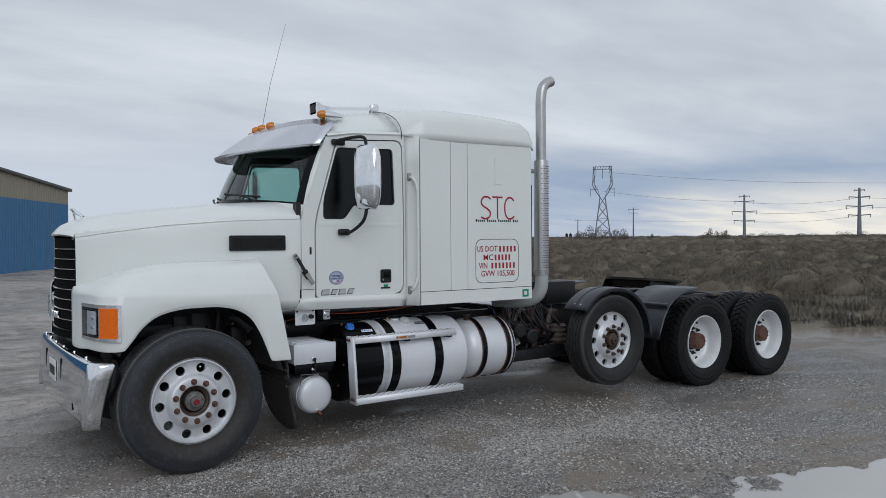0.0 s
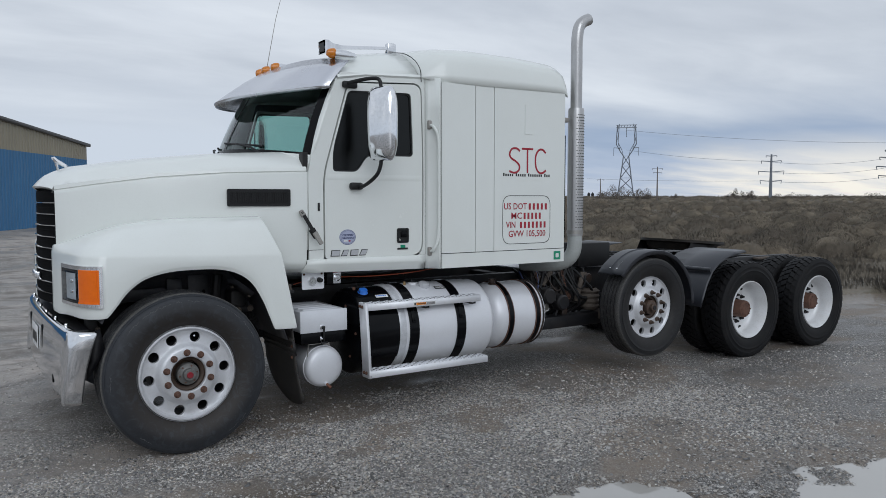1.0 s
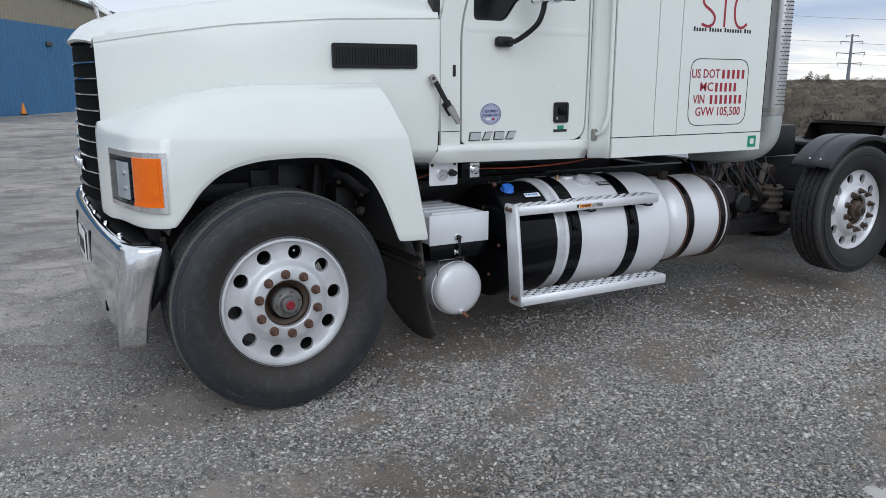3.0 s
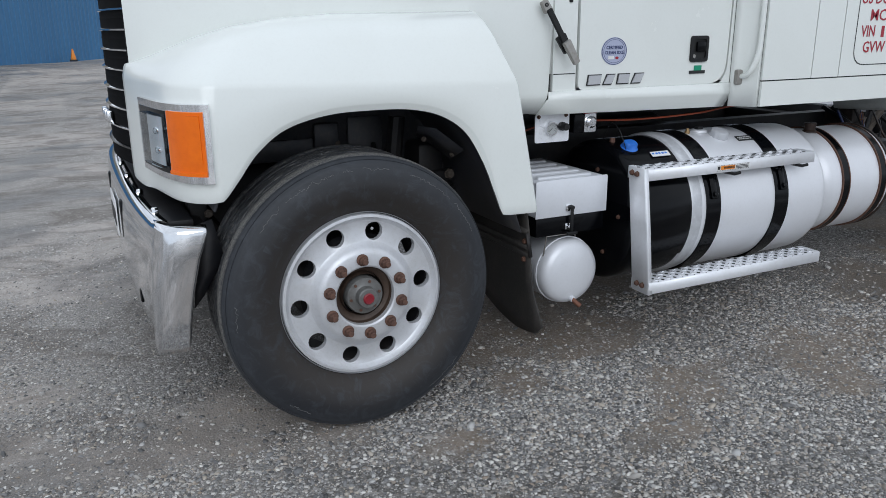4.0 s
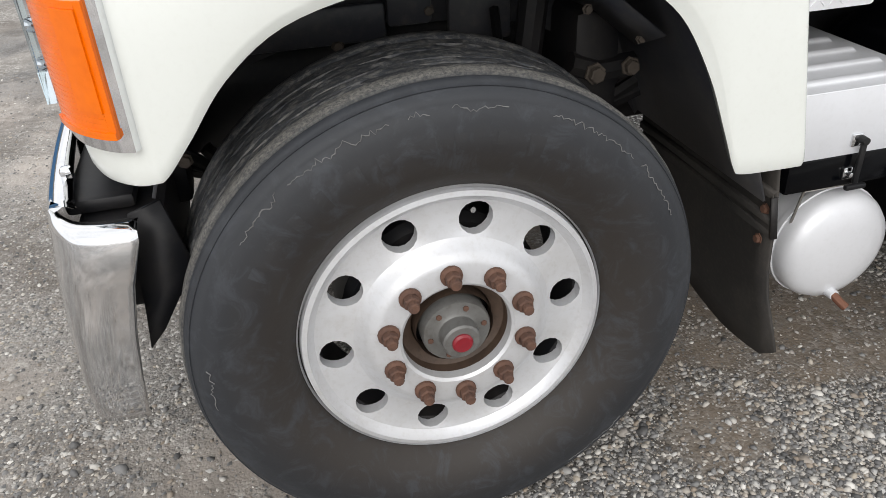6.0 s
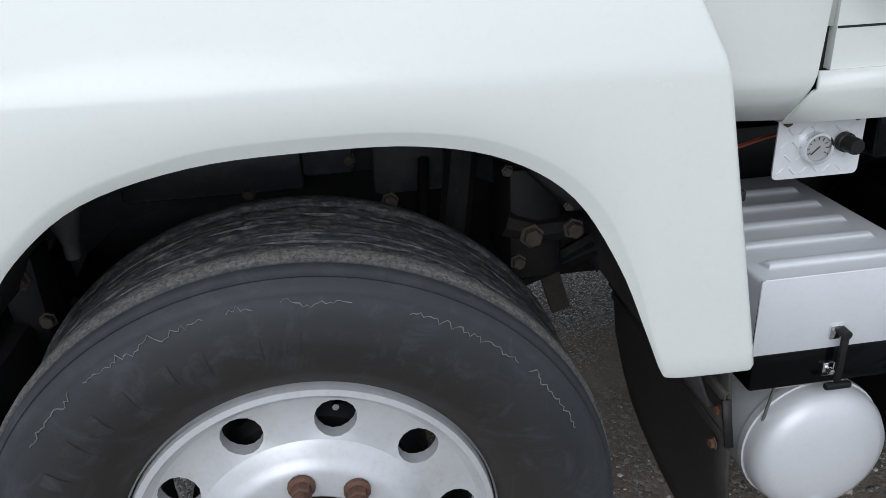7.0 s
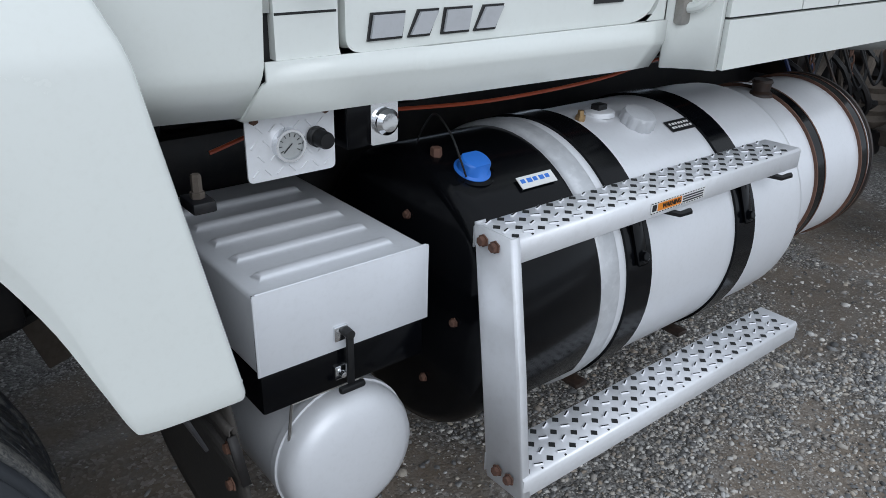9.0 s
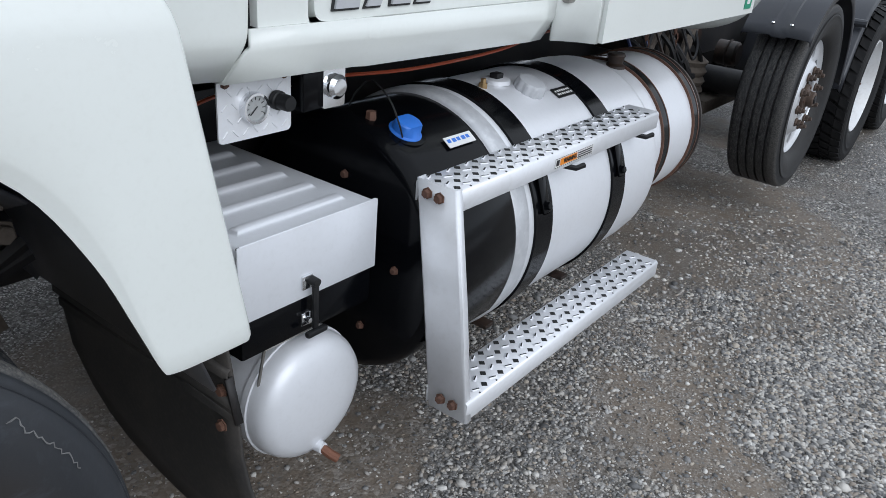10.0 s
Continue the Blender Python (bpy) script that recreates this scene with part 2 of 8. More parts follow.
WINDSCREEN = glass("green_tinted_glass", (0.62, 0.78, 0.74), 1.55)
LAMP_CLEAR = glass("clear_lamp_glass", (0.90, 0.93, 0.95), 1.5)
SMOKED = glass("smoked_side_glass", (0.010, 0.016, 0.017), 1.42, 0.22)


def tyre_rubber(worn=False, tread_r=0.503, name="tyre_rubber", dust_col=(0.20, 0.192, 0.175), brown=0.55):
    s = Shader(name)
    a, b, c = s.noise(5, 5, 0.6, 0.4), s.noise(70, 4, 0.6), s.noise(14, 6, 0.7, 1.2)
    dust = s.math("MULTIPLY", s.ramp(a, (0.40, 0.0), (0.70, 1.0)), 0.55)
    col = s.mix(dust, (0.0065, 0.0068, 0.008), (0.022, 0.020, 0.0185))
    col = s.mix(s.math("MULTIPLY", s.ramp(c, (0.60, 0.0), (0.72, 1.0)), 0.35), col, (0.040, 0.037, 0.034))
    if worn:
        # dust on the worn tread, brown brake dust towards the bead
        sep = s.N("ShaderNodeSeparateXYZ")
        s.put(sep.inputs[0], s.pos())
        r = s.math("SQRT", s.math("ADD", s.math("MULTIPLY", sep.outputs[0], sep.outputs[0]), s.math("MULTIPLY", sep.outputs[2], sep.outputs[2])))
        # the outer blue-grey tones, here and in patch, paint sky sheen onto rubber
        ring = s.ramp(s.math("ADD", r, s.math("MULTIPLY", s.math("SUBTRACT", c, 0.5), 0.06)), (0.30, (0.050, 0.041, 0.034)), (0.37, (0.042, 0.036, 0.032)), (0.45, (0.031, 0.034, 0.040)), (0.49, (0.043, 0.048, 0.057)))
        col = s.mix(brown, col, ring)
        patch = s.ramp(s.noise(11, 7, 0.72, 1.6), (0.50, 0.0), (0.64, 1.0))
        col = s.mix(s.math("MULTIPLY", patch, brown), col, (0.046, 0.051, 0.060))
        tread = s.ramp(s.math("ADD", r, s.math("MULTIPLY", s.math("SUBTRACT", b, 0.5), 0.012)), (tread_r, 0.0), (tread_r + 0.015, 1.0))
        outer = s.math("MULTIPLY", sep.outputs[1], -1.0)
        edge = s.ramp(outer, (0.082, 0.0), (0.090, 1.0), (0.131, 1.0), (0.135, 0.1))
        streak = s.ramp(s.noise(52, 6, 0.75, 0.8, (1.0, 2.6, 1.0)), (0.47, 0.0), (0.60, 0.62))
        dusty = s.math("MULTIPLY", tread, s.math("MAXIMUM", streak, s.math("MULTIPLY", edge, s.ramp(s.noise(160, 4, 0.75), (0.40, 0.12), (0.60, 1.0)))))
        dusty = s.math("MULTIPLY", dusty, s.ramp(s.math("ABSOLUTE", sep.outputs[1]), (0.132, 1.0), (0.137, 0.0)))
        col = s.mix(dusty, col, dust_col)
    return s.done(col, s.math("ADD", 0.50, s.math("MULTIPLY", a, 0.22)), 0.0, s.bump(b, 0.22, 0.0015, s.bump(c, 0.2, 0.003)), Specular_IOR_Level=0.4 if worn else 0.2)


RUBBER, STEER_RUBBER, LIFT_RUBBER = tyre_rubber(), tyre_rubber(True, 0.503, "worn_steer_rubber"), tyre_rubber(True, 0.450, "worn_lift_rubber", (0.085, 0.082, 0.077), 0.12)
DUSTY = surface("mud_dusted_iron", (0.115, 0.095, 0.078), (0.045, 0.036, 0.03), 0.8, 0.0, 0.8, 60, 12, 0.4, 0.003)
DIAL = surface("grey_gauge_dial", (0.42, 0.43, 0.43), (0.28, 0.28, 0.27), 0.3, 0.2, 0.3, 90, 20, 0.02, 0.001)
FLAP = surface("dusty_flap_rubber", (0.030, 0.0285, 0.0275), (0.10, 0.088, 0.076), 0.6, 0.0, 0.55, 85, 5, 0.25, 0.002, Specular_IOR_Level=0.4)
ELBOW = surface("grey_exhaust_paint", (0.40, 0.42, 0.41), (0.24, 0.24, 0.23), 0.45, 0.1, 0.5, 60, 8, 0.08, 0.001)
GREASE = surface("greasy_black_steel", (0.011, 0.0095, 0.008), (0.045, 0.033, 0.024), 0.42, 0.2, 0.6, 60, 6, 0.2, 0.002)
FILLER = surface("grey_filler_plastic", (0.46, 0.47, 0.49), (0.33, 0.33, 0.33), 0.45, 0.0, 0.4, 90, 12, 0.05, 0.001)
LAMP_BOWL = surface("silvered_reflector", (0.74, 0.76, 0.79), (0.5, 0.51, 0.53), 0.22, 0.25, 0.3, 40, 9, 0.2, 0.003)
WORN_BAND = surface("scratched_tank_band", (0.50, 0.51, 0.53), (0.76, 0.77, 0.79), 0.36, 0.25, 0.75, 45, 14, 0.12, 0.001)
LID = surface("brushed_aluminium", (0.72, 0.735, 0.77), (0.55, 0.555, 0.565), 0.32, 0.15, 0.34, 70, 5, 0.05, 0.001)


def gravel_ground():
    s = Shader("wet_gravel_and_scrub_soil")
    P = s.N("ShaderNodeNewGeometry").outputs["Position"]
    s.where = P
    big = s.noise(0.35, 5, 0.6, 0.6)
    mid = s.noise(1.6, 6, 0.6, 0.5)
    v1, v2, v3 = s.voronoi(92), s.voronoi(170), s.voronoi(52)
    grey = lambda v: s.ramp(s.math("FRACT", s.math("MULTIPLY", v.outputs["Color"], 7.31)), (0.0, (0.034, 0.032, 0.030)), (0.4, (0.105, 0.099, 0.092)), (0.68, (0.195, 0.187, 0.176)), (0.85, (0.40, 0.385, 0.365)), (1.0, (0.74, 0.73, 0.71)))
    stones = s.mix(s.ramp(mid, (0.42, 0.0), (0.55, 1.0)), grey(v1), grey(v2))
    stones = s.mix(s.ramp(s.noise(0.9, 3), (0.52, 0.0), (0.62, 0.55)), stones, grey(v3))
    silt = s.mix(s.noise(9, 5, 0.65), (0.165, 0.128, 0.096), (0.29, 0.236, 0.182))
    # the yard ahead of the truck has dried pale
    place = s.N("ShaderNodeSeparateXYZ")
    s.put(place.inputs[0], P)
    dried = s.N("ShaderNodeMapRange")
    dried.inputs[1].default_value, dried.inputs[2].default_value = 0.3, -1.4
    s.put(dried.inputs[0], s.math("ADD", s.math("ADD", place.outputs[0], s.math("MULTIPLY", place.outputs[1], -0.18)), s.math("MULTIPLY", s.math("SUBTRACT", big, 0.5), 2.2)))
    silt = s.mix(dried.outputs[0], silt, s.mix(s.noise(7, 6, 0.7), (0.36, 0.325, 0.295), (0.64, 0.585, 0.535)))
    stones = s.mix(s.math("MULTIPLY", dried.outputs[0], 0.45), stones, (0.50, 0.47, 0.435))
    att = s.N("ShaderNodeAttribute")
    att.attribute_name = "silt"
    bare = s.math("MULTIPLY", att.outputs["Fac"], s.ramp(s.noise(5, 5, 0.6), (0.30, 0.35), (0.58, 0.85)))
    col = s.mix(bare, stones, silt)
    col = s.mix(s.math("MULTIPLY", s.noise(300, 2), 0.20), col, (0.07, 0.065, 0.06))
    col = s.mix(s.ramp(s.noise(15, 5, 0.75), (0.46, 0.0), (0.66, 0.45)), col, (0.25, 0.236, 0.218))
    # muddy ruts across the dried part of the yard
    rut = s.ramp(s.noise(1.7, 8, 0.72, 0.9, (0.85, 1.3, 1.0)), (0.48, 0.0), (0.60, 1.0))
    col = s.mix(s.math("MULTIPLY", s.math("MULTIPLY", rut, dried.outputs[0]), 0.58), col, (0.115, 0.095, 0.078))
    # wet patches
    wet = s.ramp(s.noise(0.5, 4, 0.55, 0.8, (1.0, 1.6, 1.0)), (0.50, 0.0), (0.60, 1.0))
    col = s.mix(s.math("MULTIPLY", wet, 0.36), col, (0.05, 0.044, 0.037))
    rough = s.math("SUBTRACT", 0.80, s.math("MULTIPLY", wet, 0.46))
    # soaked gravel round the puddle
    spot = s.N("ShaderNodeSeparateXYZ")
    s.put(spot.inputs[0], P)
    soak = s.N("ShaderNodeMapRange")
    soak.inputs[1].default_value, soak.inputs[2].default_value = 0.55, -0.15
    s.put(soak.inputs[0], s.math("ADD", s.math("ADD", spot.outputs[1], s.math("MULTIPLY", spot.outputs[0], 0.324)), s.math("ADD", 1.25, s.math("MULTIPLY", s.math("SUBTRACT", mid, 0.5), 1.6))))
    col = s.mix(s.math("MULTIPLY", soak.outputs[0], 0.14), col, (0.035, 0.033, 0.031))
    rough = s.math("MAXIMUM", 0.16, s.math("SUBTRACT", rough, s.math("MULTIPLY", soak.outputs[0], 0.42)))
    # dry grass soil beyond the yard's edge
    sep = s.N("ShaderNodeSeparateXYZ")
    s.put(sep.inputs[0], P)
    side = s.math("ADD", s.math("ADD", sep.outputs[0], s.math("MULTIPLY", sep.outputs[1], 1.06)), s.math("MULTIPLY", s.math("SUBTRACT", mid, 0.5), 2.5))
    rng = s.N("ShaderNodeMapRange")
    rng.inputs[1].default_value, rng.inputs[2].default_value = 12.9, 14.0
    s.put(rng.inputs[0], side)
    soil = s.ramp(s.math("ADD", s.math("MULTIPLY", s.noise(0.12, 5, 0.6), 0.5), s.math("MULTIPLY", s.noise(2.2, 5), 0.5)), (0.32, (0.085, 0.070, 0.048)), (0.5, (0.15, 0.125, 0.09)), (0.68, (0.105, 0.096, 0.066)))
    field = s.N("ShaderNodeMapRange")
    field.inputs[1].default_value, field.inputs[2].default_value = -5.0, 1.0
    s.put(field.inputs[0], s.math("SUBTRACT", sep.outputs[0], s.math("MULTIPLY", sep.outputs[1], 0.52)))
    wild = s.math("MULTIPLY", rng.outputs[0], field.outputs[0])
    col = s.mix(wild, col, soil)
    rough = s.math("ADD", rough, s.math("MULTIPLY", wild, 0.15))
    h = s.math("ADD", s.math("MULTIPLY", s.math("SUBTRACT", 1.0, v1.outputs["Distance"]), 0.6), s.math("MULTIPLY", s.math("SUBTRACT", 1.0, v2.outputs["Distance"]), 0.3))
    h = s.math("MULTIPLY", h, s.math("SUBTRACT", 1.0, s.math("MULTIPLY", bare, 0.7)))
    return s.done(col, rough, 0.0, s.bump(h, 0.60, 0.012, s.bump(mid, 0.3, 0.05)), Specular_IOR_Level=0.32)


GROUND = gravel_ground()


def stone_mat():
    s = Shader("loose_gravel")
    g = s.N("ShaderNodeNewGeometry")
    c = s.ramp(g.outputs["Random Per Island"], (0.0, (0.06, 0.059, 0.059)), (0.16, (0.16, 0.159, 0.160)), (0.36, (0.25, 0.247, 0.243)), (0.46, (0.30, 0.245, 0.19)), (0.56, (0.36, 0.352, 0.34)), (0.68, (0.44, 0.385, 0.315)), (0.78, (0.46, 0.455, 0.445)), (0.92, (0.55, 0.52, 0.475)), (1.0, (0.74, 0.72, 0.68)))
    n = s.noise(120, 4)
    spot = s.N("ShaderNodeSeparateXYZ")
    s.put(spot.inputs[0], g.outputs["Position"])
    soak = s.N("ShaderNodeMapRange")
    soak.inputs[1].default_value, soak.inputs[2].default_value = 0.75, -0.15
    s.put(soak.inputs[0], s.math("ADD", s.math("ADD", spot.outputs[1], s.math("MULTIPLY", spot.outputs[0], 0.324)), s.math("ADD", 1.25, s.math("MULTIPLY", s.math("SUBTRACT", s.noise(1.6, 5), 0.5), 1.6))))
    c = s.mix(s.math("MULTIPLY", soak.outputs[0], 0.24), c, (0.04, 0.039, 0.038))
    rough = s.math("SUBTRACT", s.math("ADD", 0.42, s.math("MULTIPLY", n, 0.4)), s.math("MULTIPLY", soak.outputs[0], 0.25))
    return s.done(s.mix(s.math("MULTIPLY", n, 0.20), c, (0.11, 0.105, 0.10)), rough, 0.0, s.bump(n, 0.3, 0.003))


STONE = stone_mat()


def water_mat(name="sky_toned_muddy_water", a=(0.38, 0.367, 0.342), b=(0.44, 0.425, 0.40), ior=1.6, rough=0.02):
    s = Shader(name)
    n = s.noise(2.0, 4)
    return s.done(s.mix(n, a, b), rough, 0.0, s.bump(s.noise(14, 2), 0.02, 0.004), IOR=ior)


# muddy water whose pale base colour paints in bright sky reflection
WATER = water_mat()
MUD_WATER = water_mat("brown_ditch_water", (0.15, 0.122, 0.092), (0.20, 0.165, 0.125), 1.2, 0.2)


def twigs(name, *stops):
    s = Shader(name)
    g = s.N("ShaderNodeNewGeometry")
    puff = s.N("ShaderNodeAttribute")
    puff.attribute_name = "puff"
    clump = s.math("MULTIPLY", s.ramp(s.noise(0.4, 4, 0.6), (0.42, 0.0), (0.64, 1.0)), 0.4)
    mottle = s.ramp(s.noise(11, 5, 0.75), (0.42, 0.0), (0.62, 0.55))
    straw = s.math("MULTIPLY", s.ramp(s.noise(0.75, 3, 0.5), (0.50, 0.0), (0.60, 1.0)), 0.6)
    return s.done(s.mix(s.math("MULTIPLY", mottle, 0.6), s.mix(straw, s.mix(clump, s.ramp(g.outputs["Random Per Island"], *stops), (0.066, 0.054, 0.041)), (0.26, 0.215, 0.15)), (0.07, 0.058, 0.043)), 0.9, 0.0, puff.outputs["Vector"])


SAGE = twigs("dry_sagebrush", (0.0, (0.118, 0.095, 0.068)), (0.4, (0.142, 0.116, 0.083)), (0.7, (0.135, 0.119, 0.088)), (1.0, (0.168, 0.138, 0.102)))
GRASS = twigs("dead_grass", (0.0, (0.23, 0.19, 0.138)), (0.5, (0.30, 0.25, 0.185)), (1.0, (0.37, 0.32, 0.245)))
BUSH = twigs("bare_brown_bush", (0.0, (0.08, 0.06, 0.052)), (0.6, (0.125, 0.098, 0.082)), (1.0, (0.18, 0.145, 0.12)))


def siding(name, base, dark):
    s = Shader(name)
    a, b = s.noise(0.8, 5, 0.6, 0.2, (1, 1, 0.25)), s.noise(14, 4, 0.6)
    col = s.mix(s.math("MULTIPLY", s.ramp(a, (0.35, 0.0), (0.7, 1.0)), 0.5), base, dark)
    return s.done(s.mix(s.math("MULTIPLY", b, 0.2), col, dark), 0.5, 0.0, s.bump(b, 0.05, 0.003))


SHED_BLUE = siding("blue_steel_siding", (0.045, 0.165, 0.335), (0.035, 0.12, 0.25))
SHED_TAN = siding("tan_steel_siding", (0.30, 0.27, 0.20), (0.225, 0.205, 0.155))
SHED_ROOF = siding("dark_roof_trim", (0.06, 0.055, 0.05), (0.04, 0.04, 0.04))
PYLON = surface("far_galvanised_pylon", (0.20, 0.22, 0.25), (0.16, 0.17, 0.2), 0.7, 0.2, 0.4, 4, 1, 0.0, 0.001)
POLE_WOOD = surface("weathered_pole_wood", (0.15, 0.13, 0.12), (0.09, 0.08, 0.08), 0.9, 0.0, 0.5, 9, 2, 0.1, 0.01)

# ---- mesh helpers ----


def link_mesh(name, bm, material, sharp=32.0, smooth=True):
    bmesh.ops.recalc_face_normals(bm, faces=bm.faces)
    limit = radians(sharp)
    for f in bm.faces:
        f.smooth = smooth
    for e in bm.edges:
        if len(e.link_faces) == 2 and e.calc_face_angle(0.0) > limit:
            e.smooth = False
    me = bpy.data.meshes.new(name)
    bm.to_mesh(me)
    bm.free()
    for m in material if isinstance(material, (list, tuple)) else (material,):
        me.materials.append(m)
    return new(name, me)


def part(name, bm, material, parent, label="", sharp=32.0, at=None):
    """One bmesh as one mesh under a thing or a part."""
    ob = link_mesh(name, bm, material, sharp)
    ob.parent = parent
    if at is not None:
        ob.matrix_basis = at
    return tagged(ob, label)


def group_part(name, parent, at=None, label=""):
    ob = new(name)
    ob.empty_display_size = 0.1
    ob.parent = parent
    if at is not None:
        ob.matrix_basis = at
    return tagged(ob, label)


def thin(ob, thickness, offset=-1.0):
    m = ob.modifiers.new("thickness", "SOLIDIFY")
    m.thickness, m.offset = thickness, offset
    return ob


def box(x0, x1, y0, y1, z0, z1, bevel=0.0, bm=None, seg=2, m=None):
    bm = bm or bmesh.new()
    mat4 = Matrix.LocRotScale(((x0 + x1) / 2, (y0 + y1) / 2, (z0 + z1) / 2), None, (x1 - x0, y1 - y0, z1 - z0))
    vs = bmesh.ops.create_cube(bm, size=1.0, matrix=(m @ mat4) if m else mat4)["verts"]
    if bevel > 0:
        es = {e for v in vs for e in v.link_edges}
        bmesh.ops.bevel(bm, geom=list(es), offset=bevel, segments=seg, affect="EDGES", profile=0.5)
    return bm


def lathe(profile, axis="y", centre=(0, 0, 0), n=48, bm=None, cap=False, start=0.0, sweep=360.0):
    """profile: (radius, place along the axis) pairs, turned round the axis through centre."""
    bm = bm or bmesh.new()
    whole = sweep >= 359.9
    c, rings = Vector(centre), []
    for k in range(n if whole else n + 1):
        a = radians(start + sweep * k / n)
        s, o = math.sin(a), math.cos(a)
        ring = []
        for r, u in profile:
            p = {"y": (r * s, u, r * o), "x": (u, r * s, r * o), "z": (r * s, r * o, u)}[axis]
            ring.append(bm.verts.new(c + Vector(p)))
        rings.append(ring)
    for k in range(n):
        a, b = rings[k], rings[(k + 1) % len(rings)]
        for j in range(len(profile) - 1):
            bm.faces.new((a[j], a[j + 1], b[j + 1], b[j]))
    if cap and whole:
        for j in (0, len(profile) - 1):
            bm.faces.new([r[j] for r in rings])
    bmesh.ops.remove_doubles(bm, verts=bm.verts, dist=1e-5)
    return bm


def loft(rows, bm=None, closed=False):
    """rows of equally many points, skinned row to row. closed: each row is a ring."""
    bm = bm or bmesh.new()
    vs = [[bm.verts.new(p) for p in row] for row in rows]
    n = len(rows[0])
    for a, b in zip(vs, vs[1:]):
        for j in range(n if closed else n - 1):
            k = (j + 1) % n
            if len({a[j], a[k], b[k], b[j]}) == 4:
                bm.faces.new((a[j], a[k], b[k], b[j]))
    return bm


def smooth_line(pts, per=6, loop=False):
    """A Catmull-Rom curve through points."""
    P = [Vector(p) for p in pts]
    n, out = len(P), []
    for i in range(n if loop else n - 1):
        a = P[(i - 1) % n] if loop or i else P[0] * 2 - P[1]
        b, c = P[i], P[(i + 1) % n]
        d = P[(i + 2) % n] if loop or i + 2 < n else P[-1] * 2 - P[-2]
        for k in range(per):
            t = k / per
            out.append(0.5 * ((2 * b) + (c - a) * t + (2 * a - 5 * b + 4 * c - d) * t * t + (3 * b - a - 3 * c + d) * t ** 3))
    return out if loop else out + [P[-1]]


def tube(pts, radius, n=10, bm=None, per=0, cap=True):
    """A round rod along points; radius may be one number or one for each point."""
    bm = bm or bmesh.new()
    line = smooth_line(pts, per) if per else [Vector(p) for p in pts]
    rad = radius if isinstance(radius, (list, tuple)) else [radius] * len(line)
    rings, side = [], None
    for i, p in enumerate(line):
        d = (line[min(i + 1, len(line) - 1)] - line[max(i - 1, 0)]).normalized()
        if side is None:
            side = d.orthogonal().normalized()
        side = (side - d * side.dot(d)).normalized()
        up = d.cross(side)
        rings.append([bm.verts.new(p + rad[i] * (math.cos(2 * math.pi * k / n) * side + math.sin(2 * math.pi * k / n) * up)) for k in range(n)])
    for a, b in zip(rings, rings[1:]):
        for k in range(n):
            bm.faces.new((a[k], a[(k + 1) % n], b[(k + 1) % n], b[k]))
    if cap:
        bm.faces.new(rings[0][::-1]), bm.faces.new(rings[-1])
    return bm


def rounded(pts, r, n=4):
    """A 2D polygon with its corners rounded; r: one radius or one for each corner."""
    out, m = [], len(pts)
    for i in range(m):
        p, a, b = Vector(pts[i]), Vector(pts[i - 1]), Vector(pts[(i + 1) % m])
        rr = r[i] if isinstance(r, (list, tuple)) else r
        u, v = (a - p), (b - p)
        k = min(rr, u.length * 0.48, v.length * 0.48)
        if k < 1e-5:
            out.append(p)
            continue
        s, e = p + u.normalized() * k, p + v.normalized() * k
        for j in range(n + 1):
            t = j / n
            out.append((1 - t) ** 2 * s + 2 * t * (1 - t) * p + t * t * e)
    return out


def plate(outline, y, thick, holes=(), bm=None, shape=None):
    """A sheet in the x-z plane, its outer face at y, thick metres inwards. shape: moves each point."""
    bm = bm or bmesh.new()
    edges = []
    for ring in (outline, *holes):
        vs = [bm.verts.new((p[0], y, p[1])) for p in ring]
        edges += [bm.edges.new((vs[i], vs[(i + 1) % len(vs)])) for i in range(len(vs))]
    faces = [f for f in bmesh.ops.triangle_fill(bm, edges=edges, use_beauty=True)["geom"] if isinstance(f, bmesh.types.BMFace)]
    if thick:
        made = bmesh.ops.extrude_face_region(bm, geom=faces)["geom"]
        bmesh.ops.translate(bm, verts=[v for v in made if isinstance(v, bmesh.types.BMVert)], vec=(0, thick, 0))
    if shape:
        for v in bm.verts:
            v.co = shape(v.co)
    return bm


def flat(outline, place, across, up, bm=None, lift=0.0):
    """A flat sticker or bar: 2D outline on the plane through place."""
    bm = bm or bmesh.new()
    a, u = Vector(across).normalized(), Vector(up).normalized()
    n = a.cross(u)
    bm.faces.new([bm.verts.new(Vector(place) + a * p[0] + u * p[1] + n * lift) for p in outline])
    return bm


def rect(x0, x1, z0, z1):
    return [(x0, z0), (x1, z0), (x1, z1), (x0, z1)]


def bolt(radius, height, bm=None, m=None, washer=True):
    """A hex bolt head along -y."""
    bm = bm or bmesh.new()
    m = m or Matrix()
    rows = []
    if washer:
        rows += [(1.35, 0.0), (1.35, -0.25)]
    rows += [(1.0, -0.25 if washer else 0.0), (1.0, -0.9), (0.82, -1.0)]
    rings = [[bm.verts.new(m @ Vector((radius * k * math.sin(j * math.pi / 3), height * d, radius * k * math.cos(j * math.pi / 3)))) for j in range(6)] for k, d in rows]
    for a, b in zip(rings, rings[1:]):
        for j in range(6):
            bm.faces.new((a[j], a[(j + 1) % 6], b[(j + 1) % 6], b[j]))
    bm.faces.new(rings[-1])
    return bm


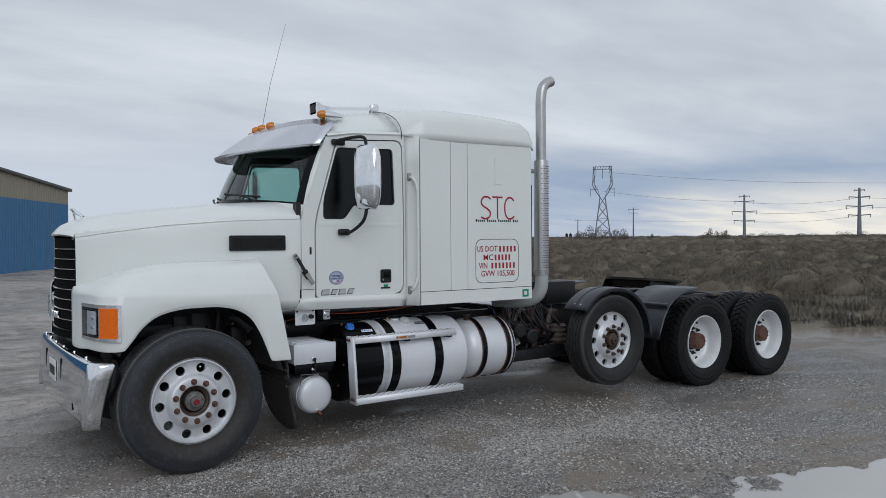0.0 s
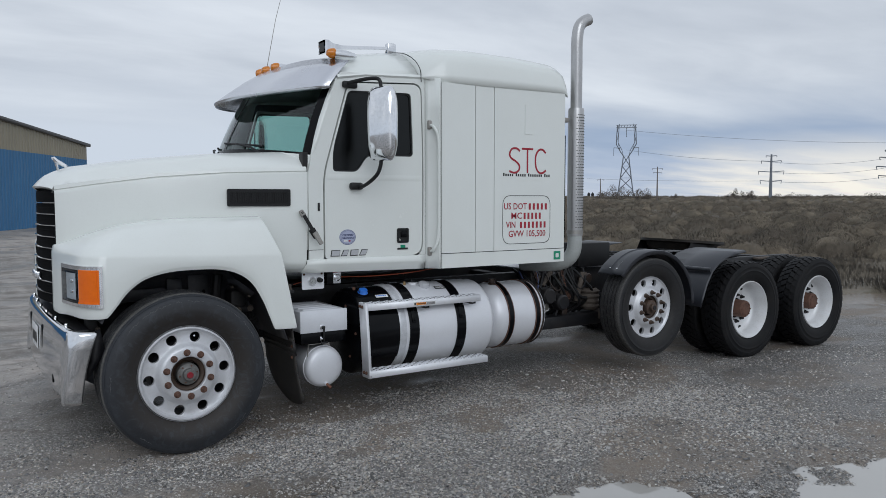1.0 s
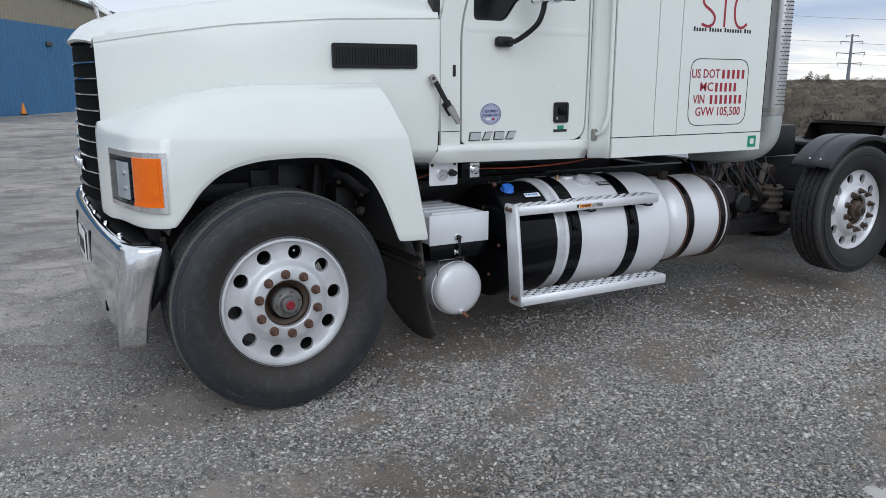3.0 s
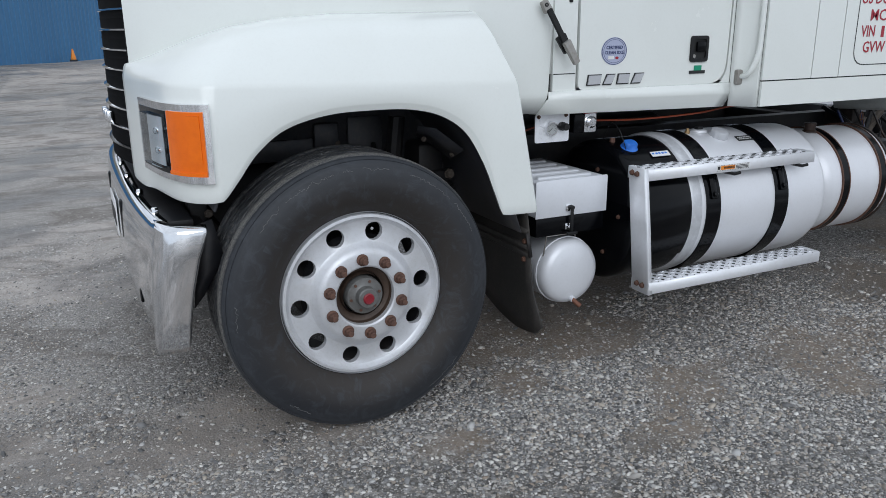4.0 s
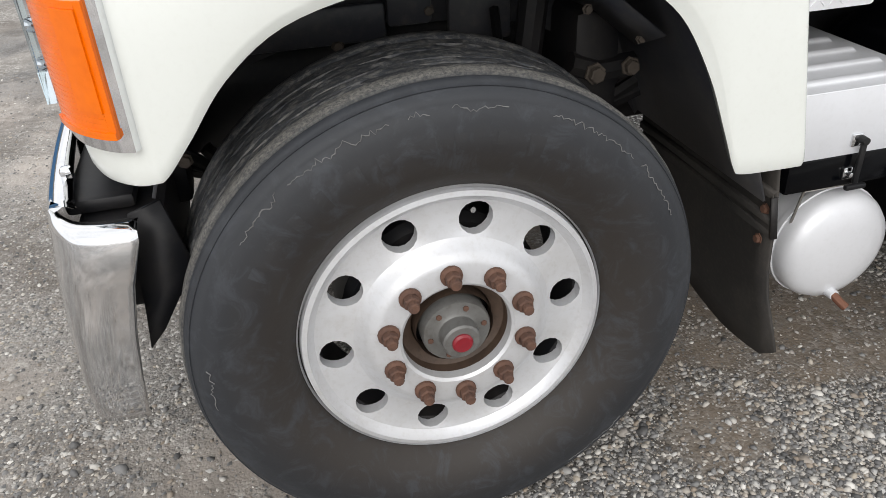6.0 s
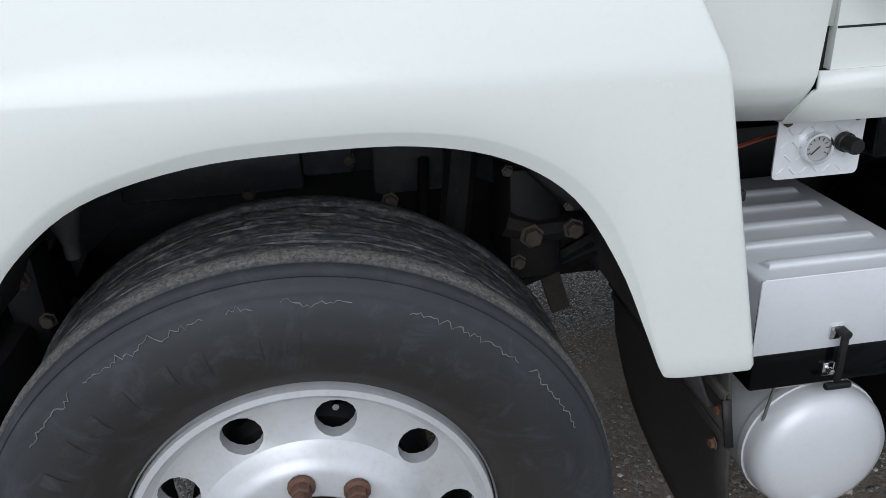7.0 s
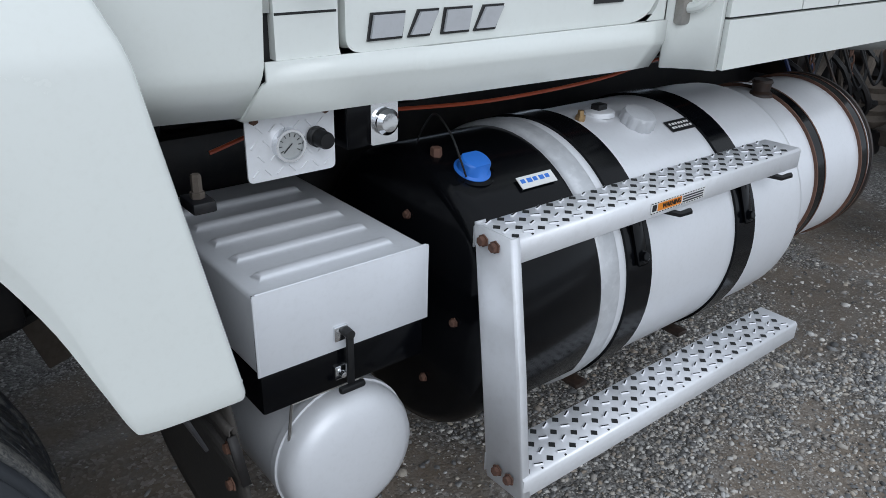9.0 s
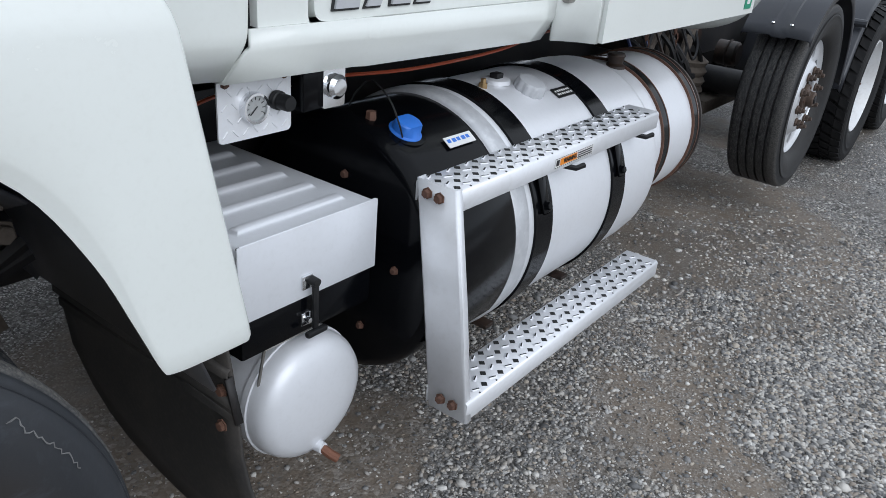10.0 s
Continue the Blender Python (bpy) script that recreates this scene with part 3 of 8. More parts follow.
def writing(name, text, size, place, parent, material, rx=90, rz=0, stretch=1.0, heavy=0.0, align="CENTER", width=None):
    cu = bpy.data.curves.new(name, "FONT")
    cu.body, cu.size, cu.align_x, cu.align_y, cu.extrude, cu.offset, cu.resolution_u = text, size, align, "CENTER", 0.0005, heavy, 2
    tmp = bpy.data.objects.new(name, cu)
    scene.collection.objects.link(tmp)
    me = bpy.data.meshes.new_from_object(tmp)
    bpy.data.objects.remove(tmp)
    me.materials.clear()
    me.materials.append(material)
    if width:
        xs = [v.co.x for v in me.vertices]
        stretch = width / (max(xs) - min(xs))
    ob = new(name, me)
    ob.parent = parent
    ob.matrix_basis = pose(*place, rx, 0, rz) @ Matrix.Diagonal((stretch, 1, 1, 1))
    return ob


def lerp(a, b, t):
    return a + (b - a) * t


def table_at(rows, x):
    """Linear look-up in rows of (x, value)."""
    for (a, u), (b, v) in zip(rows, rows[1:]):
        if x <= b:
            return u if x <= a else lerp(u, v, (x - a) / (b - a))
    return rows[-1][1]


YC = 1.22  # the truck's middle line; its driver's side faces -y, its nose -x


def across(y):
    return 2 * YC - y


# ---- ground ----
BASINS = [  # x, y, half length, half width, turn, depth
    (4.46, -3.27, 3.2, 0.62, -15, 0.08), (1.74, -2.0, 0.42, 0.19, -25, 0.045), (12.6, 1.95, 6.5, 0.72, -32, 0.08), (-0.95, 8.15, 0.5, 0.22, 0, 0.03)]


def yard_fall(x):
    """The yard falls gently towards the truck's rear."""
    return -0.008 * min(max(0.0, x - 1.0), 11.0)


def ground_z(x, y):
    far = math.hypot(x - 3, y)
    calm = 1.0 if far < 6 else min(3.0, 1 + (far - 6) / 12)
    z = 0.010 * calm * noise.noise((x * 0.55, y * 0.55, 0.3)) + 0.006 * noise.noise((x * 2.1, y * 2.1, 5.0))
    if x < 1.0:
        # low ridges left by tyres
        z += 0.011 * noise.noise((x * 0.45, y * 2.6, 2.0)) * min(1.0, 1.0 - x)
    for cx, cy, a, b, turn, depth in BASINS:
        dx, dy = x - cx, y - cy
        if abs(dx) + abs(dy) > 9:
            continue
        s, c = math.sin(radians(turn)), math.cos(radians(turn))
        d = math.hypot((dx * c + dy * s) / a, (dy * c - dx * s) / b) + 0.30 * noise.noise((x * 1.3, y * 1.3, 9.0)) + 0.40 * noise.noise((x * 4.2, y * 4.2, 3.0)) + 0.16 * noise.noise((x * 9.0, y * 9.0, 6.0)) + (0.75 * noise.noise((x * 6.0, y * 6.0, 21.0)) if a < 1 else 0.0)
        if d < 1.25:
            z -= depth * (1 - max(0.0, (d - 0.55) / 0.7)) if d > 0.55 else depth
            z += 0.013 * max(0.0, noise.noise((x * 5.5, y * 5.5, 12.0))) + 0.008 * noise.noise((x * 11.0, y * 11.0, 15.0))
    z += yard_fall(x)
    side = x + 1.06 * y
    if side > 15:
        z += min(0.25, (side - 15) * 0.03) + 0.12 * noise.noise((x * 0.25, y * 0.25, 2.0)) * min(1.0, (side - 15) / 6)
    if far > 60:
        z += min(2.2, (far - 60) * 0.006) * max(0.0, min(1.0, (side - 20) / 60))
    return z


PATCHES = [  # x, y, radius, bare (+) or stony (-)
    (2.58, -0.62, 0.42, -0.8), (3.5, -0.6, 0.45, -0.7), (3.07, -0.38, 0.16, 0.7), (2.35, -0.32, 0.17, 0.7), (2.0, -0.54, 0.16, 0.8), (3.03, -0.06, 0.2, -0.6),
    (1.62, 0.02, 0.2, -0.4), (0.70, 0.06, 0.17, 0.8), (1.27, 0.35, 0.28, 0.9), (0.25, -0.26, 0.2, 0.8), (0.93, -0.58, 0.22, 0.9), (0.96, 0.08, 0.14, -0.5),
    (0.8, -0.33, 0.15, -0.6), (0.41, 0.13, 0.12, -0.5), (1.36, -0.22, 0.3, 0.7), (0.57, -0.13, 0.1, -0.4), (1.9, -1.1, 0.4, -0.5)]


def silt(x, y):
    """0 where the gravel is loose, 1 where the yard is bare silt."""
    n = noise.noise((x * 0.42, y * 0.95, 4.0)) + 0.55 * noise.noise((x * 1.25, y * 2.1, 7.0)) + 0.34 * noise.noise((x * 3.4, y * 4.0, 1.0)) + 0.18 * noise.noise((x * 9.0, y * 9.0, 2.0))
    for px, py, r, bare in PATCHES:
        d = ((x - px) ** 2 + 2.2 * (y - py) ** 2) / (r * r)
        if d < 5:
            n += bare * math.exp(-d)
    t = min(1.0, max(0.0, (n + 0.12) / 0.34))
    return t * t * (3 - 2 * t)


def grid_line(lo, hi, step, reach):
    fine = [lo + step * k for k in range(int((hi - lo) / step) + 1)]
    out, d, left, right = [], step, fine[0], fine[-1]
    pre, post = [], []
    while right < reach:
        d *= 1.22
        left, right = left - d, right + d
        pre.append(left), post.append(right)
    return pre[::-1] + fine + post


def build_ground():
    xs, ys = grid_line(-3.5, 11.0, 0.065, 3000), grid_line(-4.5, 5.0, 0.065, 3000)
    verts = [(x, y, ground_z(x, y)) for y in ys for x in xs]
    w = len(xs)
    faces = [(j * w + i, j * w + i + 1, (j + 1) * w + i + 1, (j + 1) * w + i) for j in range(len(ys) - 1) for i in range(w - 1)]
    me = bpy.data.meshes.new("ground")
    me.from_pydata(verts, [], faces)
    me.polygons.foreach_set("use_smooth", [True] * len(me.polygons))
    me.attributes.new("silt", "FLOAT", "POINT").data.foreach_set("value", [silt(x, y) for y in ys for x in xs])
    me.materials.append(GROUND)
    tagged(new("ground", me), "wet grey gravel yard with silt patches, turning to dry soil", "ground", kind="structure")


build_ground()


def build_puddles():
    for cx, cy, a, b, turn, depth in BASINS:
        ring = []
        for k in range(64):
            t = 2 * math.pi * k / 64
            ring.append(pose(cx, cy, yard_fall(cx - 0.4 * a), 0, 0, turn) @ Vector((1.1 * a * math.cos(t), 1.7 * b * math.sin(t), -depth * 0.42)))
        bm = bmesh.new()
        bm.faces.new([bm.verts.new(p) for p in ring])
        tagged(link_mesh("puddle", bm, MUD_WATER if cx > 10 else WATER), "brown puddle along the field's edge" if cx > 10 else "shallow muddy puddle, sky reflection partly painted into its pale colour", "puddle", kind="structure")


build_puddles()

# ---- the truck ----
truck = new("semi_truck")
truck.empty_display_size = 0.5
tagged(truck, "white conventional semi truck with sleeper cab parked on wet gravel", "truck")


# -- hood --
HOOD_SIDE = [(-0.69, 0.735), (-0.62, 0.665), (-0.45, 0.57), (-0.2, 0.465), (0.05, 0.385), (0.35, 0.315), (0.6, 0.278), (0.92, 0.248), (0.945, 0.246)]
HOOD_SEAM = [(-0.69, 1.695), (-0.45, 1.735), (-0.1, 1.785), (0.35, 1.82), (0.92, 1.84)]
HOOD_CROWN = [(-0.69, 1.722), (-0.664, 1.732), (-0.635, 1.772), (-0.6, 1.808), (-0.54, 1.842), (-0.45, 1.876), (-0.1, 1.935), (0.35, 1.982), (0.92, 2.018)]
HOOD_BASE = [(-0.69, 1.10), (-0.5, 1.32), (0.5, 1.32), (0.61, 1.114), (0.92, 1.108)]


def hood_row(x):
    ys, zs, zc, zb = (table_at(t, x) for t in (HOOD_SIDE, HOOD_SEAM, HOOD_CROWN, HOOD_BASE))
    up = zc - zs
    half = [(ys + 0.036, zb), (ys + 0.0050, zb + 0.060), (ys + 0.0015, zb + 0.069), (ys, zb + 0.085), (ys - 0.004, (zb + zs) / 2), (ys + 0.004, zs - 0.03), (ys + 0.008, zs - 0.006), (ys + 0.016, zs),
            (ys + 0.008, zs + 0.006), (ys + 0.014, zs + 0.03), (ys + 0.04, zs + 0.30 * up), (ys + 0.10, zs + 0.60 * up), (ys + 0.22, zs + 0.86 * up), (lerp(ys, YC, 0.6), zs + 0.97 * up)]
    pts = [Vector((x, y, z)) for y, z in half] + [Vector((x, YC, zc))]
    return pts + [Vector((x, across(y), z)) for y, z in half[::-1]]


def build_hood():
    xs = [-0.664, -0.656, -0.635, -0.6, -0.54, -0.45, -0.34, -0.2, -0.08, 0.05, 0.2, 0.35, 0.5, 0.65, 0.78, 0.87, 0.915, 0.925, 0.930]
    rows = [hood_row(x) for x in xs]
    # the nose rolls back over the grille, and bows forward in the middle
    for row, x in zip(rows, xs):
        for p in row:
            u = (p.y - YC) / 0.5
            p.x -= 0.078 * max(0.0, 1 - u * u) * max(0.0, (0.1 - x) / 0.79)
            if x > 0.8 and p.z < 1.25:
                p.x -= (1.25 - p.z) * 0.20 * (x - 0.8) / 0.13
            if x > 0.924:
                p.y += (0.003 if x < 0.928 else 0.012) * (1 if p.y < YC else -1)
    rows.insert(0, [p + Vector((0.012, 0, -0.014 if p.z > 1.69 else 0.0)) for p in rows[0]])
    bm = loft(rows)
    ob = part("hood", bm, WHITE, truck, "white sloping fibreglass hood", sharp=40)
    thin(ob, 0.012)
    # air vent in the side
    vent = part("hood_vent", plate(rounded(rect(0.352, 0.797, 1.592, 1.712), 0.012), 0.0, 0.016), PLASTIC, truck, "black slotted hood air vent")
    turn = Matrix.Translation((0.575, 0.268, 0)) @ Matrix.Rotation(radians(-5.2), 4, "Z") @ Matrix.Translation((-0.575, 0, 0))
    vent.matrix_basis = turn
    for k in range(26):
        x = 0.372 + k * 0.0162
        part("slat", box(x, x + 0.007, -0.006, 0.004, 1.612, 1.692, 0.0015, seg=1), PLASTIC, vent)


build_hood()


def build_clasp():
    hook = group_part("hood_latch", truck, label="rubber strap hood latch with metal ends")
    a, b = Vector((0.862, 0.232, 1.555)), Vector((0.995, 0.212, 1.325))
    d = (b - a).normalized()
    s = d.cross(Vector((0, 1, 0))).normalized()

    def slab(t0, t1, w0, w1, lift, thick):
        rows = []
        for t, w in ((t0, w0), (t1, w1)):
            p = a.lerp(b, t)
            rows.append([p + s * w + Vector((0, -lift, 0)), p - s * w + Vector((0, -lift, 0)), p - s * w + Vector((0, -lift + thick, 0)), p + s * w + Vector((0, -lift + thick, 0))])
        bm = loft(rows, closed=True)
        bm.faces.new([v for v in bm.verts][:4]), bm.faces.new([v for v in bm.verts][4:])
        bmesh.ops.bevel(bm, geom=list(bm.edges), offset=0.003, segments=2, affect="EDGES")
        return bm

    part("anchor", slab(-0.02, 0.16, 0.016, 0.02, 0.022, 0.02), STEEL, hook)
    part("strap", slab(0.12, 0.70, 0.013, 0.013, 0.03, 0.012), PLASTIC, hook)
    part("keeper", slab(0.56, 0.84, 0.024, 0.020, 0.022, 0.018), PLASTIC, hook)
    part("pull_tab", slab(0.66, 1.04, 0.019, 0.015, 0.045, 0.018), STEEL, hook)
    part("eyelet", lathe([(0.004, -0.026), (0.008, -0.026), (0.008, -0.02)], "y", a + d * 0.012, 12), PLASTIC, hook)


build_clasp()


# -- front fenders: a plan line round the corner, a profile swept along it --
# x at crease, y of outer face, x at lower edge, height of lower edge
FENDER = [
    (-0.690, 0.74, -0.690, 0.900, 0.0), (-0.672, 0.60, -0.672, 0.895, 0.02), (-0.648, 0.45, -0.645, 0.905, 0.05), (-0.612, 0.235, -0.608, 0.906, 0.10),
    (-0.575, 0.135, -0.572, 0.908, 0.17), (-0.525, 0.075, -0.522, 0.911, 0.30), (-0.482, 0.058, -0.482, 0.915, 0.42), (-0.450, 0.056, -0.462, 0.924, 0.50), (-0.395, 0.056, -0.415, 0.980, 0.62), (-0.330, 0.056, -0.345, 1.068, 0.74),
    (-0.240, 0.056, -0.245, 1.140, 0.86), (-0.100, 0.058, -0.100, 1.178, 0.97), (0.060, 0.060, 0.060, 1.186, 1.0), (0.200, 0.060, 0.210, 1.181, 1.0), (0.320, 0.060, 0.335, 1.150, 1.0),
    (0.410, 0.060, 0.435, 1.082, 1.0), (0.465, 0.060, 0.510, 0.962, 1.0), (0.500, 0.060, 0.560, 0.840, 1.0), (0.520, 0.060, 0.590, 0.764, 1.0), (0.535, 0.060, 0.610, 0.748, 1.0), (0.590, 0.060, 0.680, 0.744, 1.0), (0.645, 0.062, 0.748, 0.742, 1.0)]
FENDER_LIP = 0.020


def fender_rows(flip):
    line = smooth_line([(a, b, 0) for a, b, *_ in FENDER], 5)
    low = smooth_line([(c, d, w) for _, _, c, d, w in FENDER], 5)
    reach = [(-0.69, 0.0), (-0.612, 0.235), (-0.525, 0.30), (-0.395, 0.31), (-0.24, 0.26), (-0.10, 0.19), (0.06, 0.10), (0.20, 0.045), (0.32, 0.02), (0.645, 0.0)]
    level = [(-0.69, 1.335), (-0.56, 1.375), (-0.40, 1.435), (-0.25, 1.48), (-0.10, 1.505), (0.05, 1.518), (0.65, 1.525)]
    fender_top = []
    for p in line:
        x = p.x + table_at(reach, p.x) + 0.02
        fender_top.append(Vector((x, table_at(HOOD_SIDE, x) + 0.025, table_at(level, x))))
    rows = []
    for i, (p, q) in enumerate(zip(line, low)):
        d = (line[min(i + 1, len(line) - 1)] - line[max(i - 1, 0)]).normalized()
        n = Vector((-d.y, d.x, 0))
        if n.y < 0 and d.x > 0:
            n = -n
        xr, w = p.x, q.z
        end = max(0.0, (xr - 0.3) / 0.345)
        zb, xb = q.y, q.x
        zk = lerp(1.295, 1.262, min(1.0, max(0.0, (xr + 0.62) / 1.2)))
        # rolled edge round the wheel arch
        u = (low[min(i + 1, len(low) - 1)] - low[max(i - 1, 0)]).normalized()
        roll = Vector((-u.y, u.x))
        arch = max(0.0, min(1.0, (zb - 0.80) / 0.22)) * max(0.0, min(1.0, (xb + 0.49) / 0.05))
        roll = Vector((0.0, 0.010)).lerp(roll * 0.020, arch)
        edge_in = lerp(0.006, 0.011, arch)
        row = []
        for off, x, z in ((FENDER_LIP + edge_in, xb, zb + 0.012), (edge_in, xb, zb), (0.002, xb + roll.x, zb + roll.y)):
            pt = Vector((x, p.y, z)) + n * off
            if flip:
                pt.y = across(pt.y)
            row.append(pt)
        xb, zb = xb + roll.x, zb + roll.y
        for z in (lerp(zb, zk, 0.06), lerp(zb, zk, 0.5), zk - 0.012):
            t = min(1.0, max(0.0, (z - zb) / (zk - zb)))
            pt = Vector((lerp(xb, xr, t), p.y, z))
            if flip:
                pt.y = across(pt.y)
            row.append(pt)
        # the top sweeps up and in to the hood's side
        top = fender_top[i]
        for t, rise in ((0.022, 0.045), (0.16, 0.33), (0.30, 0.61), (0.36, 0.70), (0.50, 0.86), (0.68, 0.965), (1.0, 1.0)):
            z = lerp(zk, top.z, rise)
            pt = Vector((lerp(xr, top.x, t) - end * (z - zk) * 0.42, lerp(p.y, top.y, t), z))
            if flip:
                pt.y = across(pt.y)
            row.append(pt)
        rows.append(row)
    # rear return of the panel
    last = rows[-1]
    for dx, dy in ((0.005, 0.0015), (0.010, 0.006), (0.013, 0.013), (0.013, 0.022), (0.004, 0.05), (-0.02, 0.12)):
        rows.append([q + Vector((dx, dy * (-1 if flip else 1), 0)) for q in last])
    return rows


def build_fenders():
    for flip in (False, True):
        ob = part("front_fender", loft(fender_rows(flip)), WHITE, truck, "white flared front fender over the steer wheel", sharp=38)
        thin(ob, 0.008, 1.0 if flip else -1.0)
        s = -1 if flip else 1
        base = YC - s * YC
        # dark liner inside the wheel well
        arc = [(-0.50, 0.88), (-0.46, 0.99), (-0.38, 1.10), (-0.22, 1.19), (0.0, 1.235), (0.2, 1.23), (0.38, 1.18), (0.52, 1.06), (0.62, 0.88), (0.70, 0.66)]
        rows = [[Vector((x, base + s * y, z)) for x, z in arc] for y in (0.09, 0.3, 0.5, 0.66)]
        rows.append([Vector((x, base + s * 0.68, 0.62 + (z - 0.62) * 0.55)) for x, z in arc])
        thin(part("wheel_well_liner", loft(rows), LINER, truck, "dusty black wheel well liner", sharp=50), 0.006)


build_fenders()


# -- grille, ornament, headlamps --
def grille_x(y, z):
    u = (y - YC) / 0.5
    return -0.742 + 0.080 * u * u + (z - 0.95) * 0.018


def build_grille():
    grille = group_part("grille", truck, label="black grille with chrome horizontal bars")
    ys = [YC - 0.485 + 0.97 * k / 12 for k in range(13)]
    part("backing", loft([[(grille_x(y, z) + 0.014, y, z) for y in ys] for z in (0.94, 1.2, 1.45, 1.70)]), DEEP, grille)
    for k in range(9):
        z = 1.005 + 0.0765 * k
        rows = [[(grille_x(y, z) + dx, y, z + dz) for dx, dz in ((0.045, 0.008), (0.012, 0.008), (0.002, 0.003), (0.003, -0.003), (0.014, -0.007), (0.045, -0.006))] for y in ys]
        part("bar", loft(rows), CHROME if k else BLACK, grille)
        rows = [[(grille_x(y, z) + dx, y, z - 0.018 + dz) for dx, dz in ((0.045, 0.004), (0.016, 0.004), (0.012, -0.016), (0.02, -0.022), (0.045, -0.022))] for y in ys]
        part("slot", loft(rows), DEEP, grille)
    ring = [(YC - 0.505, 0.915), (YC + 0.505, 0.915), (YC + 0.505, 1.715), (YC - 0.505, 1.715)]
    outer, inner = rounded(ring, 0.05), rounded([(YC - 0.478, 0.95), (YC + 0.478, 0.95), (YC + 0.478, 1.685), (YC - 0.478, 1.685)], 0.035)
    rows = [[(grille_x(y, z) + dx, y, z) for y, z in loop + loop[:1]] for loop, dx in ((outer, 0.05), (outer, 0.004), (inner, -0.004), (inner, 0.05))]
    part("surround", loft(rows), BLACK, grille, "black grille surround", sharp=30)
    mark = group_part("badge", truck, label="small chrome block badge on the grille")
    for k in range(4):
        y = YC - 0.15 + k * 0.07
        part("badge_block", box(grille_x(y, 1.13) - 0.016, grille_x(y, 1.13) + 0.01, y, y + 0.052, 1.085, 1.135, 0.006), CHROME, mark)
    ornament = group_part("hood_ornament", truck, pose(-0.575, YC, 1.822), "small chrome hood ornament of plain rounded shape")
    part("plinth", box(-0.03, 0.075, -0.022, 0.022, -0.012, 0.010, 0.006), CHROME, ornament)
    part("front_strut", tube([(0.0, 0, 0.0), (-0.006, 0, 0.045), (-0.012, 0, 0.075)], [0.007, 0.008, 0.012], 8), CHROME, ornament)
    part("rear_strut", tube([(0.060, 0, 0.0), (0.070, 0, 0.025), (0.050, 0, 0.055)], [0.007, 0.010, 0.013], 8), CHROME, ornament)
    part("body", tube([(-0.042, 0, 0.108), (-0.028, 0, 0.112), (-0.012, 0, 0.092), (0.02, 0, 0.074), (0.05, 0, 0.056)], [0.008, 0.014, 0.017, 0.015, 0.013], 10), CHROME, ornament)

build_grille()


def build_headlamp(flip):
    s = -1 if flip else 1
    fy = lambda y: across(y) if flip else y
    lamp = group_part("headlamp", truck, label="rectangular headlamp with wraparound amber marker in bright bezel")
    # plan line of the lamp's face, inner end to outer end
    plan = smooth_line([(-0.665, 0.53, 0), (-0.652, 0.44, 0), (-0.630, 0.29, 0), (-0.606, 0.19, 0), (-0.575, 0.115, 0), (-0.530, 0.064, 0), (-0.494, 0.048, 0)], 4)
    N = len(plan)

    def strip(i0, i1, z0, z1, out, depth=0.03):
        rows = []
        for i in range(i0, i1 + 1):
            p = plan[i]
            d = (plan[min(i + 1, N - 1)] - plan[max(i - 1, 0)]).normalized()
            n = Vector((d.y, -d.x, 0))
            o = p + n * out
            k = p - n * depth
            rows.append([(k.x, fy(k.y), z0), (o.x, fy(o.y), z0 + 0.004), (o.x, fy(o.y), z1 - 0.004), (k.x, fy(k.y), z1)])
        bm = loft(rows)
        for row in (rows[0], rows[-1]):
            bm.faces.new([bm.verts.new(q) for q in row])
        return bm

    part("bezel", strip(2, N - 1, 0.978, 1.239, 0.007), CHROME, lamp, "bright metal bezel", sharp=30)
    part("housing", strip(3, 12, 1.000, 1.214, 0.009), BLACK, lamp)
    part("reflector_bowl", strip(6, 11, 1.022, 1.192, 0.0105), LAMP_BOWL, lamp, "silvered lamp reflector", sharp=30)
    for i, z in ((9, 1.075), (9, 1.14)):
        p = plan[i]
        part("bulb", lathe([(0.0, 0.0), (0.010, 0.003), (0.013, 0.010), (0.013, 0.018), (0.024, 0.022)], "x", (p.x - 0.024, fy(p.y - 0.004), z), 14), CHROME, lamp)
    lens = part("lens", strip(5, 11, 1.018, 1.196, 0.027), LAMP_CLEAR, lamp, "clear headlamp lens", sharp=30)
    lens.visible_shadow = False
    marker = part("marker", strip(13, N - 3, 1.003, 1.217, 0.014), AMBER, lamp, "ribbed amber marker lens", sharp=30)
    for k in range(24):
        z = 1.010 + k * 0.0084
        part("rib", strip(14, N - 4, z, z + 0.003, 0.0146, 0.01), AMBER, marker)
    part("reflector", strip(18, N - 4, 1.045, 1.205, 0.0175, 0.01), AMBER, marker)
    part("lens_foot", strip(13, N - 3, 1.003, 1.022, 0.0185, 0.01), AMBER, marker)


build_headlamp(False)
build_headlamp(True)


